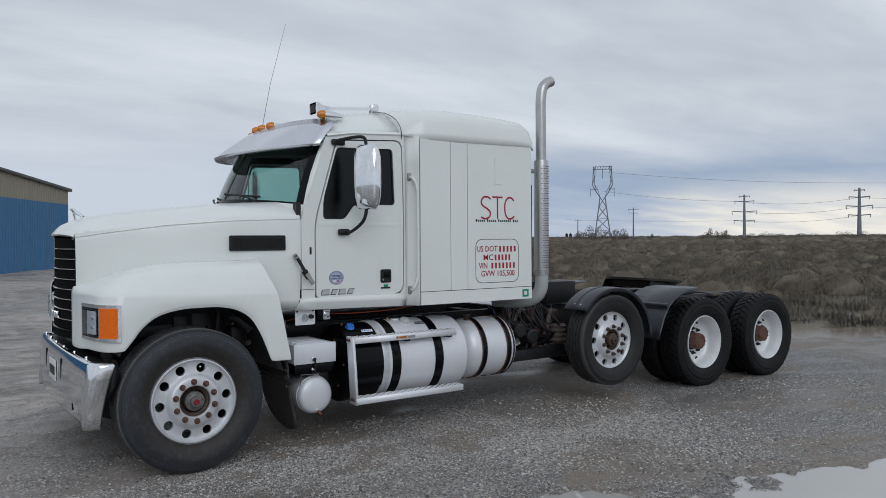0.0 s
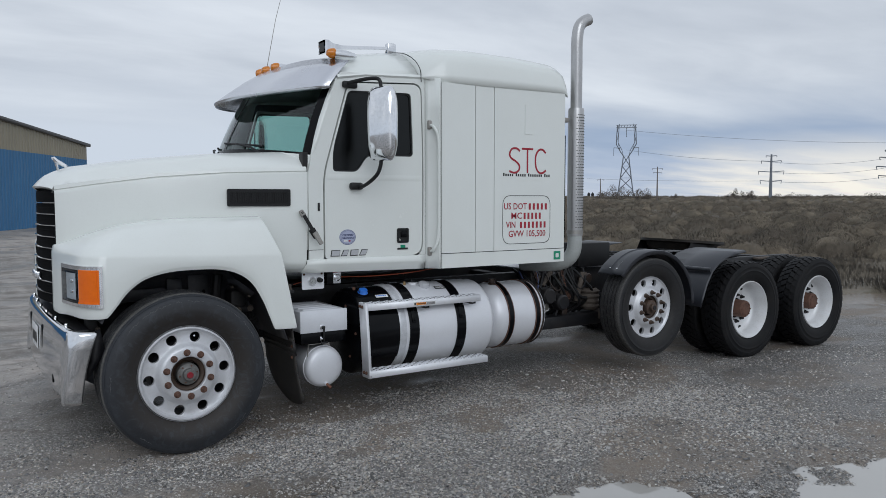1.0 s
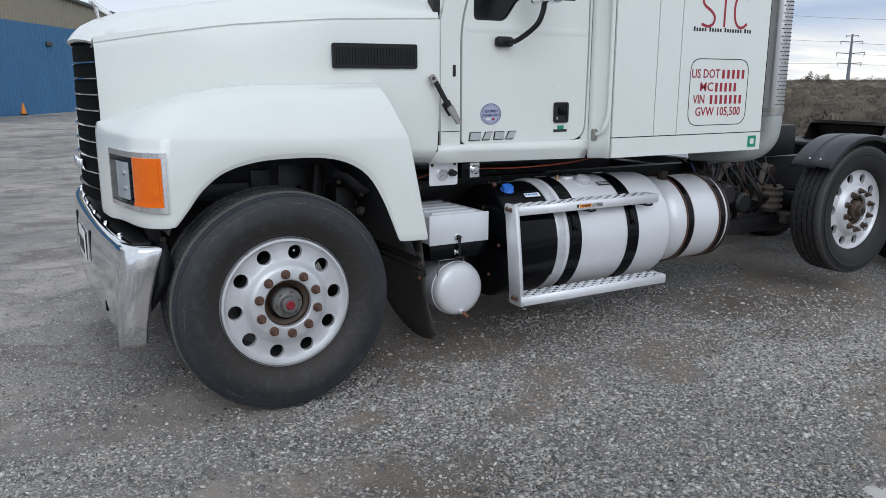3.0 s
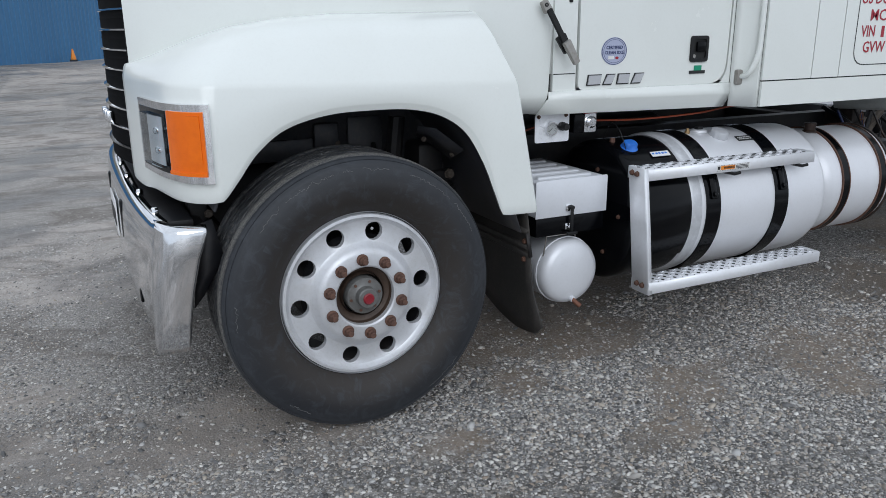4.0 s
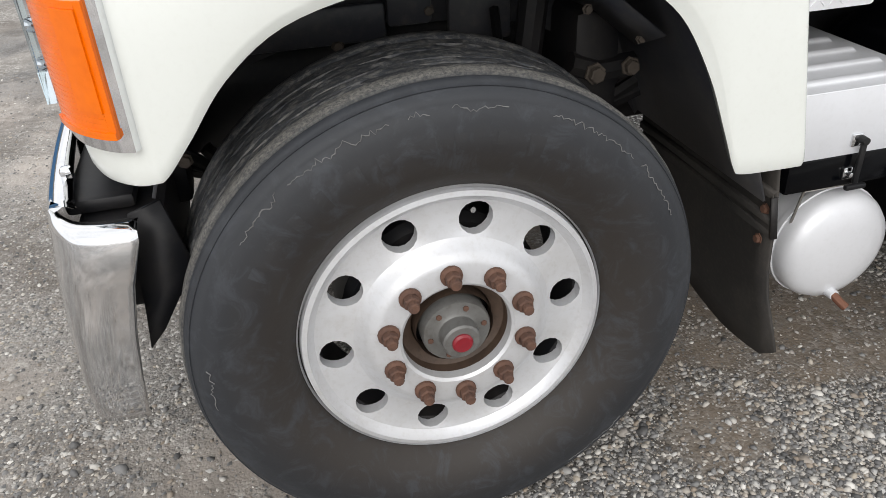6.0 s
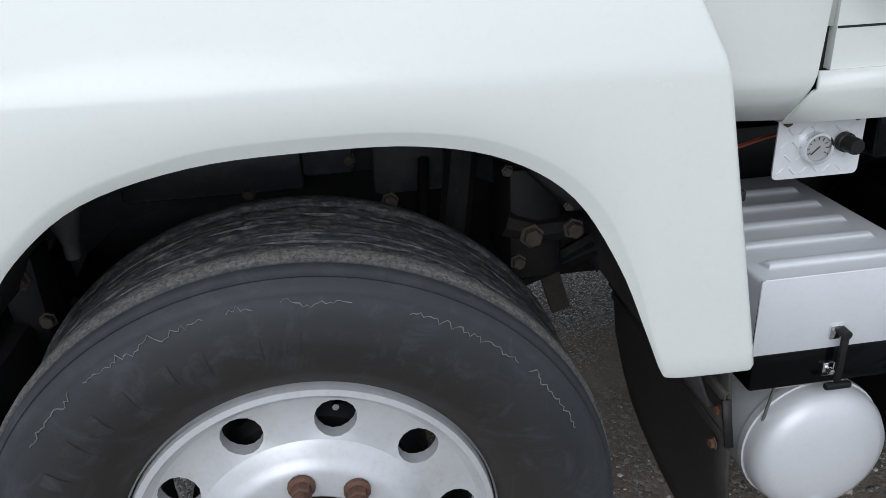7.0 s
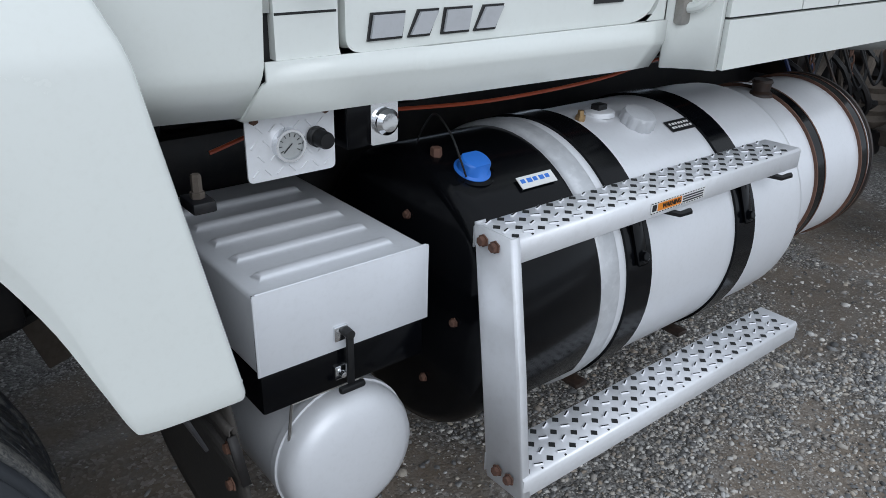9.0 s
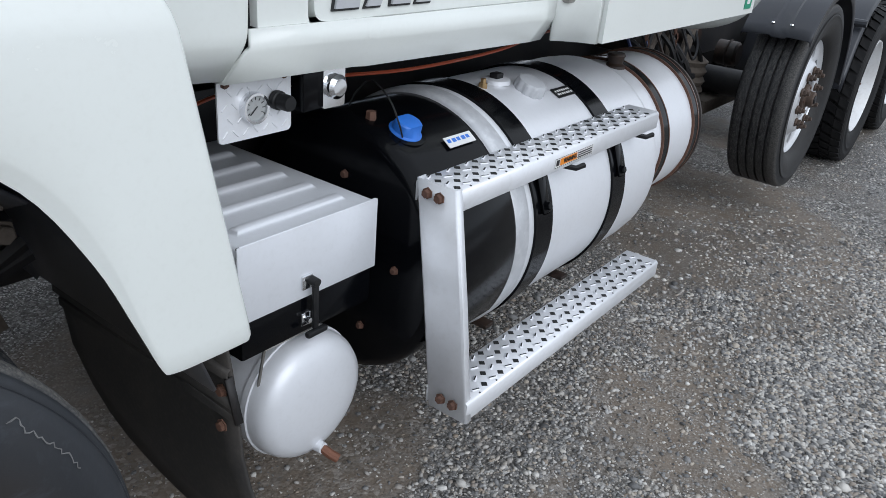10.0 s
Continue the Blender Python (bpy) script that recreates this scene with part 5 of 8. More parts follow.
# -- sleeper --
def build_sleeper():
    x0, x1 = 2.016, 3.305
    for flip in (False, True):
        f = (lambda y: across(y)) if flip else (lambda y: y)
        s = -1 if flip else 1
        y = f(SLEEP_Y)
        seams = [(x0, 2.337), (2.343, 2.527), (2.533, x1)]
        for k, (a, b) in enumerate(seams):
            part("sleeper_panel", plate(rect(a, b - 0.0, 1.212, 2.56 if k else 2.555), y, 0.03 * s), WHITE, truck, "white riveted sleeper side panel")
        part("sleeper_skirt", plate(rect(x0, x1, 1.092, 1.206), y - 0.002 * s, 0.03 * s), WHITE, truck, "white sleeper skirt strip")
        part("sleeper_seam", plate(rect(x0 - 0.006, x1 - 0.01, 1.10, 2.55), y + 0.012 * s, 0.02 * s), SEAM_AND_SHADE, truck, "dark gap behind the sleeper panels")
    part("sleeper_back", box(3.27, 3.30, 0.16, across(0.16), 1.10, 2.56, 0.0), WHITE, truck, "white sleeper rear wall")
    part("sleeper_trim", box(3.302, 3.322, 0.14, 0.20, 1.30, 2.20, 0.004), BLACK, truck, "black edge trim behind the sleeper")
    # roof cap: it takes up the cab roof's outline and grows into a box with rounded shoulders
    rows = []
    us = [-1 + k / 14 for k in range(29)]
    us = sorted(set(us + [s * v for s in (-1, 1) for v in (0.89, 0.955, 0.975, 0.99)]))
    shoulder = [(0.0, 0.0), (0.5, 0.03), (0.75, 0.085), (0.89, 0.19), (0.955, 0.36), (0.975, 0.52), (0.99, 0.80), (1.0, 1.0)]
    for x, zt, e, w, own in ((1.884, 2.842, 2.592, 0.967, 0.0), (1.91, 2.850, 2.592, 0.985, 0.15), (2.03, 2.878, 2.575, 1.070, 0.8), (2.10, 2.888, 2.573, 1.085, 1.0), (2.4, 2.908, 2.572, 1.090, 1.0), (2.8, 2.902, 2.576, 1.090, 1.0), (3.02, 2.888, 2.578, 1.090, 1.0), (3.20, 2.872, 2.58, 1.089, 1.0), (3.275, 2.848, 2.58, 1.088, 1.0), (3.315, 2.805, 2.575, 1.087, 1.0), (3.335, 2.73, 2.56, 1.086, 1.0), (3.338, 2.56, 2.55, 1.085, 1.0)):
        row = []
        for u in us:
            a = abs(u)
            box_z = lerp(zt, e - 0.02, table_at(shoulder, a))
            cab_z = lerp(zt, e, max(0.0, (a - 0.50) / 0.50) ** 2.3)
            row.append((x, YC + u * w, lerp(cab_z, box_z, own)))
        rows.append(row)
    thin(part("sleeper_roof", loft(rows), WHITE, truck, "white sloping sleeper roof cap", sharp=40), 0.012)
    part("roof_seam", tube([(1.886, YC - 0.985, 2.555), (1.884, YC - 0.97, 2.66), (1.878, YC - 0.85, 2.765), (1.872, YC - 0.6, 2.84), (1.87, YC, 2.872)], 0.0035, 6, per=3), SEAM_AND_SHADE, truck, "dark seam between cab and sleeper roofs")
    part("roof_fitting", lathe([(0.0, 0.03), (0.03, 0.028), (0.035, 0.0)], "z", (2.42, 0.62, 2.872), 10), PLASTIC, truck, "small dark roof fitting")
    # lettering on the sleeper's side
    y = SLEEP_Y - 0.0015
    sign = group_part("company_lettering", truck, label="dark red line shapes of the company sign")

    def stroke(pts, w=0.017):
        rows = []
        P = [Vector((p[0], 0, p[1])) for p in pts]
        for i, p in enumerate(P):
            d = (P[min(i + 1, len(P) - 1)] - P[max(i - 1, 0)]).normalized()
            n = Vector((-d.z, 0, d.x)) * (w / 2)
            rows.append([Vector((p.x, y, p.z)) + n, Vector((p.x, y, p.z)) - n])
        return loft(rows)

    wave = [(2.80, 2.045), (2.765, 2.065), (2.715, 2.06), (2.69, 2.02), (2.705, 1.985), (2.76, 1.955), (2.795, 1.92), (2.785, 1.88), (2.74, 1.862), (2.685, 1.875)]
    part("sign_shape", stroke([(p.x, p.z) for p in smooth_line([(a, 0, b) for a, b in wave], 4)]), RED_INK, sign)
    part("sign_shape", stroke([(2.82, 2.065), (2.945, 2.065)]), RED_INK, sign)
    part("sign_shape", stroke([(2.8825, 2.06), (2.8825, 1.862)]), RED_INK, sign)
    bow = [(3.085, 2.035), (3.05, 2.063), (3.01, 2.06), (2.978, 2.02), (2.97, 1.965), (2.98, 1.905), (3.01, 1.868), (3.05, 1.865), (3.088, 1.888)]
    part("sign_shape", stroke([(p.x, p.z) for p in smooth_line([(a, 0, b) for a, b in bow], 4)]), RED_INK, sign)
    x = 2.622
    for letters in (5, 5, 7, 3):
        for k in range(letters):
            part("sign_bar", plate(rect(x, x + 0.0145, 1.832, 1.852 + (0.006 if k == 0 else 0.0)), y, 0.001), BLACK_INK, sign)
            x += 0.0232
        x += 0.018
    decal = group_part("registration_decal", truck, label="outlined decal with red weight and registration lines")
    o, i = rounded(rect(2.618, 3.142, 1.262, 1.672), 0.085, 6), rounded(rect(2.6225, 3.1375, 1.2665, 1.6675), 0.082, 6)
    part("outline", plate(o, y, 0.001, [i]), BLACK_INK, decal)
    for text, x, wide, z, bars in (("US DOT", 2.755, 0.245, 1.578, [(2.90, 3.125)]), ("MC", 2.768, 0.115, 1.498, [(2.845, 3.055)]), ("VIN", 2.708, 0.10, 1.422, [(2.805, 3.112)]), ("GVW 105,500", 2.885, 0.405, 1.346, [])):
        writing("decal_text", text, 0.076, (x, y, z), decal, RED_INK, width=wide, heavy=0.0007)
        for a, b in bars:
            n = round((b - a) / 0.042)
            for k in range(n):
                w = (b - a) / n
                part("number_bar", plate(rect(a + k * w, a + k * w + w * 0.5, z - 0.027, z + 0.027), y, 0.001), RED_INK, decal)
    part("green_sticker", plate(rect(3.185, 3.262, 1.112, 1.185), y - 0.003, 0.002), GREEN_VINYL, truck, "small green permit sticker")
    part("sticker_mark", plate(rounded(rect(3.205, 3.242, 1.13, 1.167), 0.01), y - 0.0036, 0.0005), WHITE_VINYL, truck, "pale mark on the green sticker")
    part("hatch_outline", plate(rect(2.852, 2.858, 2.19, 2.43), y - 0.003, 0.004), WHITE, truck, "embossed hatch line on the sleeper")
    part("hatch_outline", plate(rect(2.858, 2.93, 2.187, 2.193), y - 0.003, 0.004), WHITE, truck, "embossed hatch line on the sleeper")
    # door badges
    y = CAB_Y - 0.0045
    badge = group_part("door_badge", truck, label="chrome block letters badge on the door")
    w = 0.037
    for k, (a, b) in enumerate(((1.100, 1.184), (1.184, 1.258), (1.258, 1.336), (1.336, 1.415))):
        lean = 0.022 if k % 2 else 0.008
        a, b = a + 0.006, b - 0.006
        shape = [(a + 0.001, 1.222), (b - lean, 1.222), (b - 0.001, 1.222 + w), (a + lean, 1.222 + w)]
        part("badge_block", plate(shape, y - 0.008, 0.010), FILLER, badge)
        edge = [(a - 0.004, 1.217), (b - lean + 0.004, 1.217), (b + 0.003, 1.226 + w), (a + lean - 0.004, 1.226 + w)]
        part("badge_edge", plate(edge, y - 0.003, 0.004), BLACK_INK, badge)
    sticker = group_part("round_sticker", truck, label="round pale blue sticker reading certified clean idle")
    ell = lambda k: [(1.243 + 0.068 * k * math.cos(a * math.pi / 20), 1.357 + 0.058 * k * math.sin(a * math.pi / 20)) for a in range(40)]
    part("sticker_face", plate(ell(1.0), y, 0.001), BLUE_VINYL, sticker)
    part("sticker_ring", plate(ell(0.97), y - 0.0008, 0.0006, [ell(0.93)]), NAVY, sticker)
    part("sticker_field", plate(ell(0.84), y - 0.0008, 0.0006, [ell(0.82)]), NAVY, sticker)
    writing("sticker_text", "CERTIFIED", 0.019, (1.243, y - 0.0014, 1.372), sticker, NAVY, heavy=0.0003)
    writing("sticker_text", "CLEAN IDLE", 0.019, (1.243, y - 0.0014, 1.351), sticker, NAVY, heavy=0.0003)
    part("sticker_code", plate(rect(1.212, 1.242, 1.324, 1.337), y - 0.0012, 0.0005), WHITE_VINYL, sticker)
    part("sticker_dot", plate([(1.258 + 0.009 * math.cos(a * math.pi / 6), 1.329 + 0.006 * math.sin(a * math.pi / 6)) for a in range(12)], y - 0.0012, 0.0005), RED_INK, sticker)
    eco = group_part("small_badge", truck, label="small green and black badge below the handle")
    part("badge_base", plate(rect(1.672, 1.765, 1.248, 1.262), y - 0.003, 0.004), BLACK_INK, eco)
    part("badge_leaf", plate(rect(1.700, 1.742, 1.262, 1.284), y - 0.003, 0.004), GREEN_VINYL, eco)


build_sleeper()


# -- exhaust stack --
def build_stack():
    stack = group_part("exhaust_stack", truck, label="tall weathered exhaust stack with slotted heat shield")
    cx, cy = 3.505, 0.21
    part("stack_pipe", tube([(cx, cy, 2.40), (cx, cy, 2.85), (cx, cy, 3.02), (cx + 0.01, cy, 3.12), (cx + 0.03, cy, 3.18), (cx + 0.075, cy, 3.225), (cx + 0.14, cy, 3.255)], 0.052, 20, per=5, cap=False), STACK, stack, "brushed steel stack with curved tip")
    # dark disc painting the shade inside the open pipe
    part("pipe_mouth", lathe([(0.0, 0), (0.048, 0)], "x", (0, 0, 0), 20), SEAM_AND_SHADE, stack, at=pose(cx + 0.136, cy, 3.253, 0, -25, 0))
    shield = part("heat_shield", lathe([(0.070, 1.31), (0.072, 1.33), (0.072, 2.43), (0.068, 2.45), (0.05, 2.45)], "z", (cx, cy, 0), 28), STACK, stack, "perforated chrome heat shield")
    # dark bars on the uncut shield paint the shade of its slots
    bm0 = box(-0.0072, 0.0072, -0.003, 0.003, -0.0024, 0.0024)
    me = bpy.data.meshes.new("slot")
    bm0.to_mesh(me)
    bm0.free()
    me.materials.append(SEAM_AND_SHADE)
    for r in range(42):
        for k, a in enumerate((-34, -16, 2, 20, 38, 56, 74)):
            ob = new("slot", me)
            ob.parent = shield
            t = radians(a + (9 if r % 2 else 0))
            ob.matrix_basis = Matrix.Translation((cx + 0.0725 * math.sin(t), cy - 0.0725 * math.cos(t), 1.385 + r * 0.0245)) @ Matrix.Rotation(t, 4, "Z")
    part("elbow", tube([(cx, cy, 1.36), (cx, cy, 1.24), (cx - 0.01, cy + 0.015, 1.15), (cx - 0.04, cy + 0.08, 1.075), (cx - 0.10, cy + 0.22, 1.04), (cx - 0.20, cy + 0.50, 1.03)], 0.066, 20, per=5), ELBOW, stack, "grey painted exhaust elbow")
    part("clamp", lathe([(0.075, 1.33), (0.075, 1.36), (0.071, 1.36)], "z", (cx, cy, 0), 28), STEEL, stack)
    part("stack_bracket", box(3.30, 3.40, 0.18, 0.24, 2.32, 2.36, 0.005), STEEL, stack)


build_stack()

# -- fuel tanks, steps and boxes along the frame --
TY, TZ, TR = 0.415, 0.622, 0.335


def tank_end(x, out, r=TR):
    """Domed end ring profile, towards +x (out=1) or -x (out=-1)."""
    return [(r, x), (r * 0.985, x + out * 0.018), (r * 0.94, x + out * 0.036), (r * 0.86, x + out * 0.045), (r * 0.5, x + out * 0.055), (0.0, x + out * 0.058)]


def build_tanks():
    def_tank = group_part("fluid_tank", truck, label="glossy black fluid tank with blue cap")
    prof = [(0.0, 1.290), (TR * 0.90, 1.290), (TR * 0.965, 1.298), (TR * 0.985, 1.315), (TR * 0.99, 1.34), (TR * 0.99, 1.60)]
    part("tank_shell", lathe(prof, "x", (0, TY, TZ), 64), BLACK, def_tank, sharp=50)
    for a, b in ((-11, 0.202), (-88, 0.205), (-150, 0.21)):
        p = Vector((1.288, TY + b * math.sin(radians(a)), TZ + b * math.cos(radians(a))))
        part("end_bolt", bolt(0.0085, 0.010, m=Matrix.Translation(p) @ Matrix.Rotation(radians(-90), 4, "Z")), RUST, def_tank)
    cap = group_part("blue_cap", def_tank, pose(1.385, 0.285, 0.924, 22, 0, 0) @ Matrix.Scale(0.88, 4), "bright blue plastic filler cap")
    bm = lathe([(0.0, 0.040), (0.034, 0.037), (0.038, 0.033), (0.040, 0.010), (0.046, 0.006), (0.046, 0.0)], "z", (0, 0, 0), 28)
    for v in bm.verts:
        r = math.hypot(v.co.x, v.co.y)
        if v.co.z > 0.01 and r > 0.025 and abs(v.co.y) > 0.027:
            v.co.y = math.copysign(0.027, v.co.y)
    part("cap_body", bm, BLUE_CAP, cap)
    part("neck", lathe([(0.052, -0.03), (0.052, 0.0), (0.04, 0.002)], "z", (0, 0, 0), 24), BLACK, def_tank, at=pose(1.385, 0.285, 0.926, 22, 0, 0))
    part("cap_wire", tube([(1.350, 0.262, 0.925), (1.335, 0.262, 0.96), (1.33, 0.29, 1.01), (1.345, 0.36, 1.035), (1.36, 0.42, 0.99), (1.36, 0.44, 0.955)], 0.0022, 5, per=4), PLASTIC, def_tank)
    lab = part("tank_label", box(-0.052, 0.052, -0.015, 0.015, -0.001, 0.001), WHITE_VINYL, def_tank, "white label with blue print", at=pose(1.515, 0.2205, 0.8986, 36, 0, 0))
    for k in range(5):
        part("label_bar", box(-0.046 + k * 0.018, -0.034 + k * 0.018 + 0.002 * (k % 2), -0.002 - 0.001 * (k % 2), 0.008, 0.0012, 0.0016), BLUE_CAP, lab)
    part("sender_nut", lathe([(0.0, 0.02), (0.012, 0.02), (0.014, -0.01)], "z", (1.345, 0.355, 0.945), 6), RUST, def_tank)
    part("lower_cover", lathe([(TR + 0.004, 1.30), (TR + 0.008, 1.32), (TR + 0.008, 1.585), (TR + 0.003, 1.60)], "x", (0, TY, TZ), 24, start=-122, sweep=70), BLACK, def_tank, "black plastic tank cover")
    # main fuel tank
    tank = group_part("fuel_tank", truck, label="silver cylindrical fuel tank held by black straps")
    prof = tank_end(1.612, -1)[::-1] + [(TR, 1.63), (TR + 0.004, 1.66), (TR + 0.004, 2.40), (TR, 2.44)] + tank_end(2.462, 1)
    part("tank_shell", lathe(prof, "x", (0, TY, TZ), 72), SILVER, tank, sharp=50)
    part("end_band", lathe([(TR - 0.012, 1.590), (TR + 0.002, 1.594), (TR + 0.0075, 1.602), (TR + 0.0085, 1.614), (TR + 0.0085, 1.652), (TR + 0.0065, 1.657), (TR + 0.003, 1.658)], "x", (0, TY, TZ), 72), WORN_BAND, tank, "scratched silver end band", sharp=50)
    for x in (1.725, 2.165):
        strap = part("tank_strap", lathe([(TR + 0.004, x - 0.042), (TR + 0.011, x - 0.042), (TR + 0.0115, x + 0.042), (TR + 0.004, x + 0.042)], "x", (0, TY, TZ), 60, start=-170, sweep=260), BLACK, tank, "black tank strap", sharp=30)
        t = radians(-70)
        p = Vector((x, TY + (TR + 0.013) * math.sin(t), TZ + (TR + 0.013) * math.cos(t)))
        m = Matrix.Translation(p) @ Matrix.Rotation(radians(-20), 4, "X")
        part("strap_tab", box(-0.019, 0.019, -0.006, 0.002, -0.05, 0.055, 0.006, m=m), BLACK, strap)
        part("strap_bolt", bolt(0.011, 0.012, m=m @ Matrix.Translation((0, -0.006, -0.03))), BLACK, strap)
        part("bracket", box(x - 0.045, x + 0.045, 0.52, 0.80, 0.235, 0.30, 0.01), RUSTY_BLACK, strap, "rusty tank bracket")
    neck = group_part("filler", tank, pose(1.945, 0.305, 0.928, 19, 0, 0), "grey knurled filler cap")
    bm = lathe([(0.0, 0.047), (0.030, 0.046), (0.040, 0.043), (0.045, 0.037), (0.047, 0.012), (0.045, 0.009)], "z", (0, 0, 0), 60)
    for v in bm.verts:
        if v.co.z < 0.042 and math.hypot(v.co.x, v.co.y) > 0.02:
            k = 1 - 0.07 * max(0.0, math.cos(10 * math.atan2(v.co.y, v.co.x)))
            v.co.x, v.co.y = v.co.x * k, v.co.y * k
    part("filler_cap", bm, FILLER, neck)
    part("filler_neck", lathe([(0.040, 0.009), (0.047, 0.006), (0.051, -0.002), (0.056, -0.02), (0.070, -0.034)], "z", (0, 0, 0), 32), SILVER, neck)
    part("fuel_label", box(-0.050, 0.050, -0.019, 0.019, -0.001, 0.001), BLACK_INK, tank, "small black fuel label", at=pose(2.075, 0.2593, 0.9263, 27, 0, 0))
    for k in range(14):
        part("label_bar", box(-0.041 + (k % 7) * 0.012, -0.034 + (k % 7) * 0.012 + 0.002 * (k % 2), 0.003 - k // 7 * 0.013, 0.010 - k // 7 * 0.013, 0.0012, 0.0016), WHITE_VINYL, tank, at=pose(2.075, 0.2593, 0.9263, 27, 0, 0))
    part("level_sender", lathe([(0.0, 0.012), (0.034, 0.011), (0.040, 0.008), (0.041, -0.004)], "z", (1.885, 0.375, 0.957), 24), GALV, tank, "steel level sender flange")
    part("sender_nut", box(1.868, 1.902, 0.361, 0.389, 0.966, 0.983, 0.004), PLASTIC, tank)
    part("brass_fitting", lathe([(0.0, 0.03), (0.008, 0.03), (0.009, 0.018), (0.013, 0.018), (0.013, 0.0)], "z", (1.80, 0.36, 0.95), 6), BRASS, tank)
    # second tank
    rear = group_part("rear_tank", truck, label="shorter silver tank with rust-stained straps")
    ry, rz, rr = 0.455, 0.625, 0.285
    prof = [(0.0, 2.560), (rr * 0.4, 2.566), (rr * 0.7, 2.583), (rr * 0.88, 2.612), (rr * 0.965, 2.650), (rr, 2.695), (rr, 3.09)] + tank_end(3.105, 1, rr)
    part("tank_shell", lathe(prof, "x", (0, ry, rz), 72), SILVER, rear, sharp=50)
    for x, w in ((2.75, 0.026), (3.045, 0.024)):
        part("tank_strap", lathe([(rr, x - w), (rr + 0.008, x - w), (rr + 0.008, x + w), (rr, x + w)], "x", (0, ry, rz), 60, start=-175, sweep=300), BLACK, rear, "black strap with rusty edges", sharp=30)
        for e in (-w, w):
            part("strap_edge", lathe([(rr, e + x - 0.003), (rr + 0.0095, e + x - 0.003), (rr + 0.0095, e + x + 0.003), (rr, e + x + 0.003)], "x", (0, ry, rz), 60, start=-175, sweep=300), RUST, rear)
        part("tank_bracket", box(x - 0.035, x + 0.035, ry + 0.10, 0.80, 0.30, 0.37, 0.01), CHASSIS, rear)
    part("end_band", lathe([(rr, 3.098), (rr + 0.008, 3.10), (rr + 0.008, 3.112), (rr - 0.01, 3.116)], "x", (0, ry, rz), 72), RUSTY_BLACK, rear)
    part("filler_stub", lathe([(0.0, 0.048), (0.030, 0.048), (0.034, 0.040), (0.030, 0.034), (0.027, 0.012), (0.038, 0.004), (0.040, -0.02)], "z", (2.71, 0.40, 0.900), 16), RUSTY_BLACK, rear, "rusty pipe stub on the tank")
    line = part("orange_hose", tube([(0.90, 0.47, 1.00), (1.02, 0.46, 1.03), (1.2, 0.42, 1.045), (1.5, 0.37, 1.04), (1.85, 0.36, 1.05), (2.1, 0.38, 1.07), (2.4, 0.40, 1.075)], 0.0045, 6, per=5), ORANGE, truck, "orange hose below the cab")


build_tanks()
# an unseen passenger-side tank, added to block light and darken the ground under the truck
far_prof = tank_end(1.30, -1)[::-1] + [(TR, 1.32), (TR, 3.00)] + tank_end(3.02, 1)
part("passenger_tank", lathe(far_prof, "x", (0, across(TY), TZ), 40), SILVER, truck, "unseen silver tank added on the passenger side to block light", sharp=50)


def tread(x0, x1, y0, y1, z, parent):
    """A folded step with side lips; its top carries teeth, and dark tiles and bars for hole shade."""
    sec = [(y0 + 0.002, z - 0.052), (y0, z - 0.05), (y0, z - 0.006), (y0 + 0.006, z), (y1 - 0.006, z), (y1, z - 0.006), (y1, z - 0.05)]
    bm = loft([[(x, y, zz) for y, zz in sec] for x in (x0, x1)])
    step = part("tread", bm, GALV, parent, "punched galvanised step tread", sharp=15)
    thin(step, 0.003)
    w = y1 - y0

    def punch(name, bm, mat):
        me = bpy.data.meshes.new(name)
        bm.to_mesh(me)
        bm.free()
        me.materials.append(mat)
        return me

    # nothing is cut: dark tiles paint the shade seen in punched holes
    hole = punch("punch_hole", box(-0.0068, 0.0068, -0.0068, 0.0068, -0.002, 0.0011), SEAM_AND_SHADE)
    slot = punch("punch_slot", box(-0.0095, 0.0095, -0.0017, 0.0017, 0.0, 0.0042), SEAM_AND_SHADE)
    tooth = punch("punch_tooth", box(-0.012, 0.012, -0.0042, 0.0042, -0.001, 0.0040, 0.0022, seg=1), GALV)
    pin = punch("pin_hole", box(-0.002, 0.002, -0.002, 0.002, -0.001, 0.0008), SEAM_AND_SHADE)

    def put(name, me, x, v, turn):
        ob = new(name, me)
        ob.parent = step
        ob.matrix_basis = Matrix.Translation((x, y0 + w * v, z + 0.0003)) @ Matrix.Rotation(radians(turn), 4, "Z")

    n = int((x1 - x0 - 0.03) / 0.0345)
    for k in range(n):
        x = x0 + 0.022 + k * 0.0345
        for j, v in enumerate((0.15, 0.385, 0.62, 0.855)):
            if (k + j) % 2:
                put("punch_tooth", tooth, x, v, 24 if j % 2 else -24)
                put("punch_slot", slot, x, v, 24 if j % 2 else -24)
            else:
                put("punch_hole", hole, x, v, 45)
        if k % 2:
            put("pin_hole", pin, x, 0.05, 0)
    return step


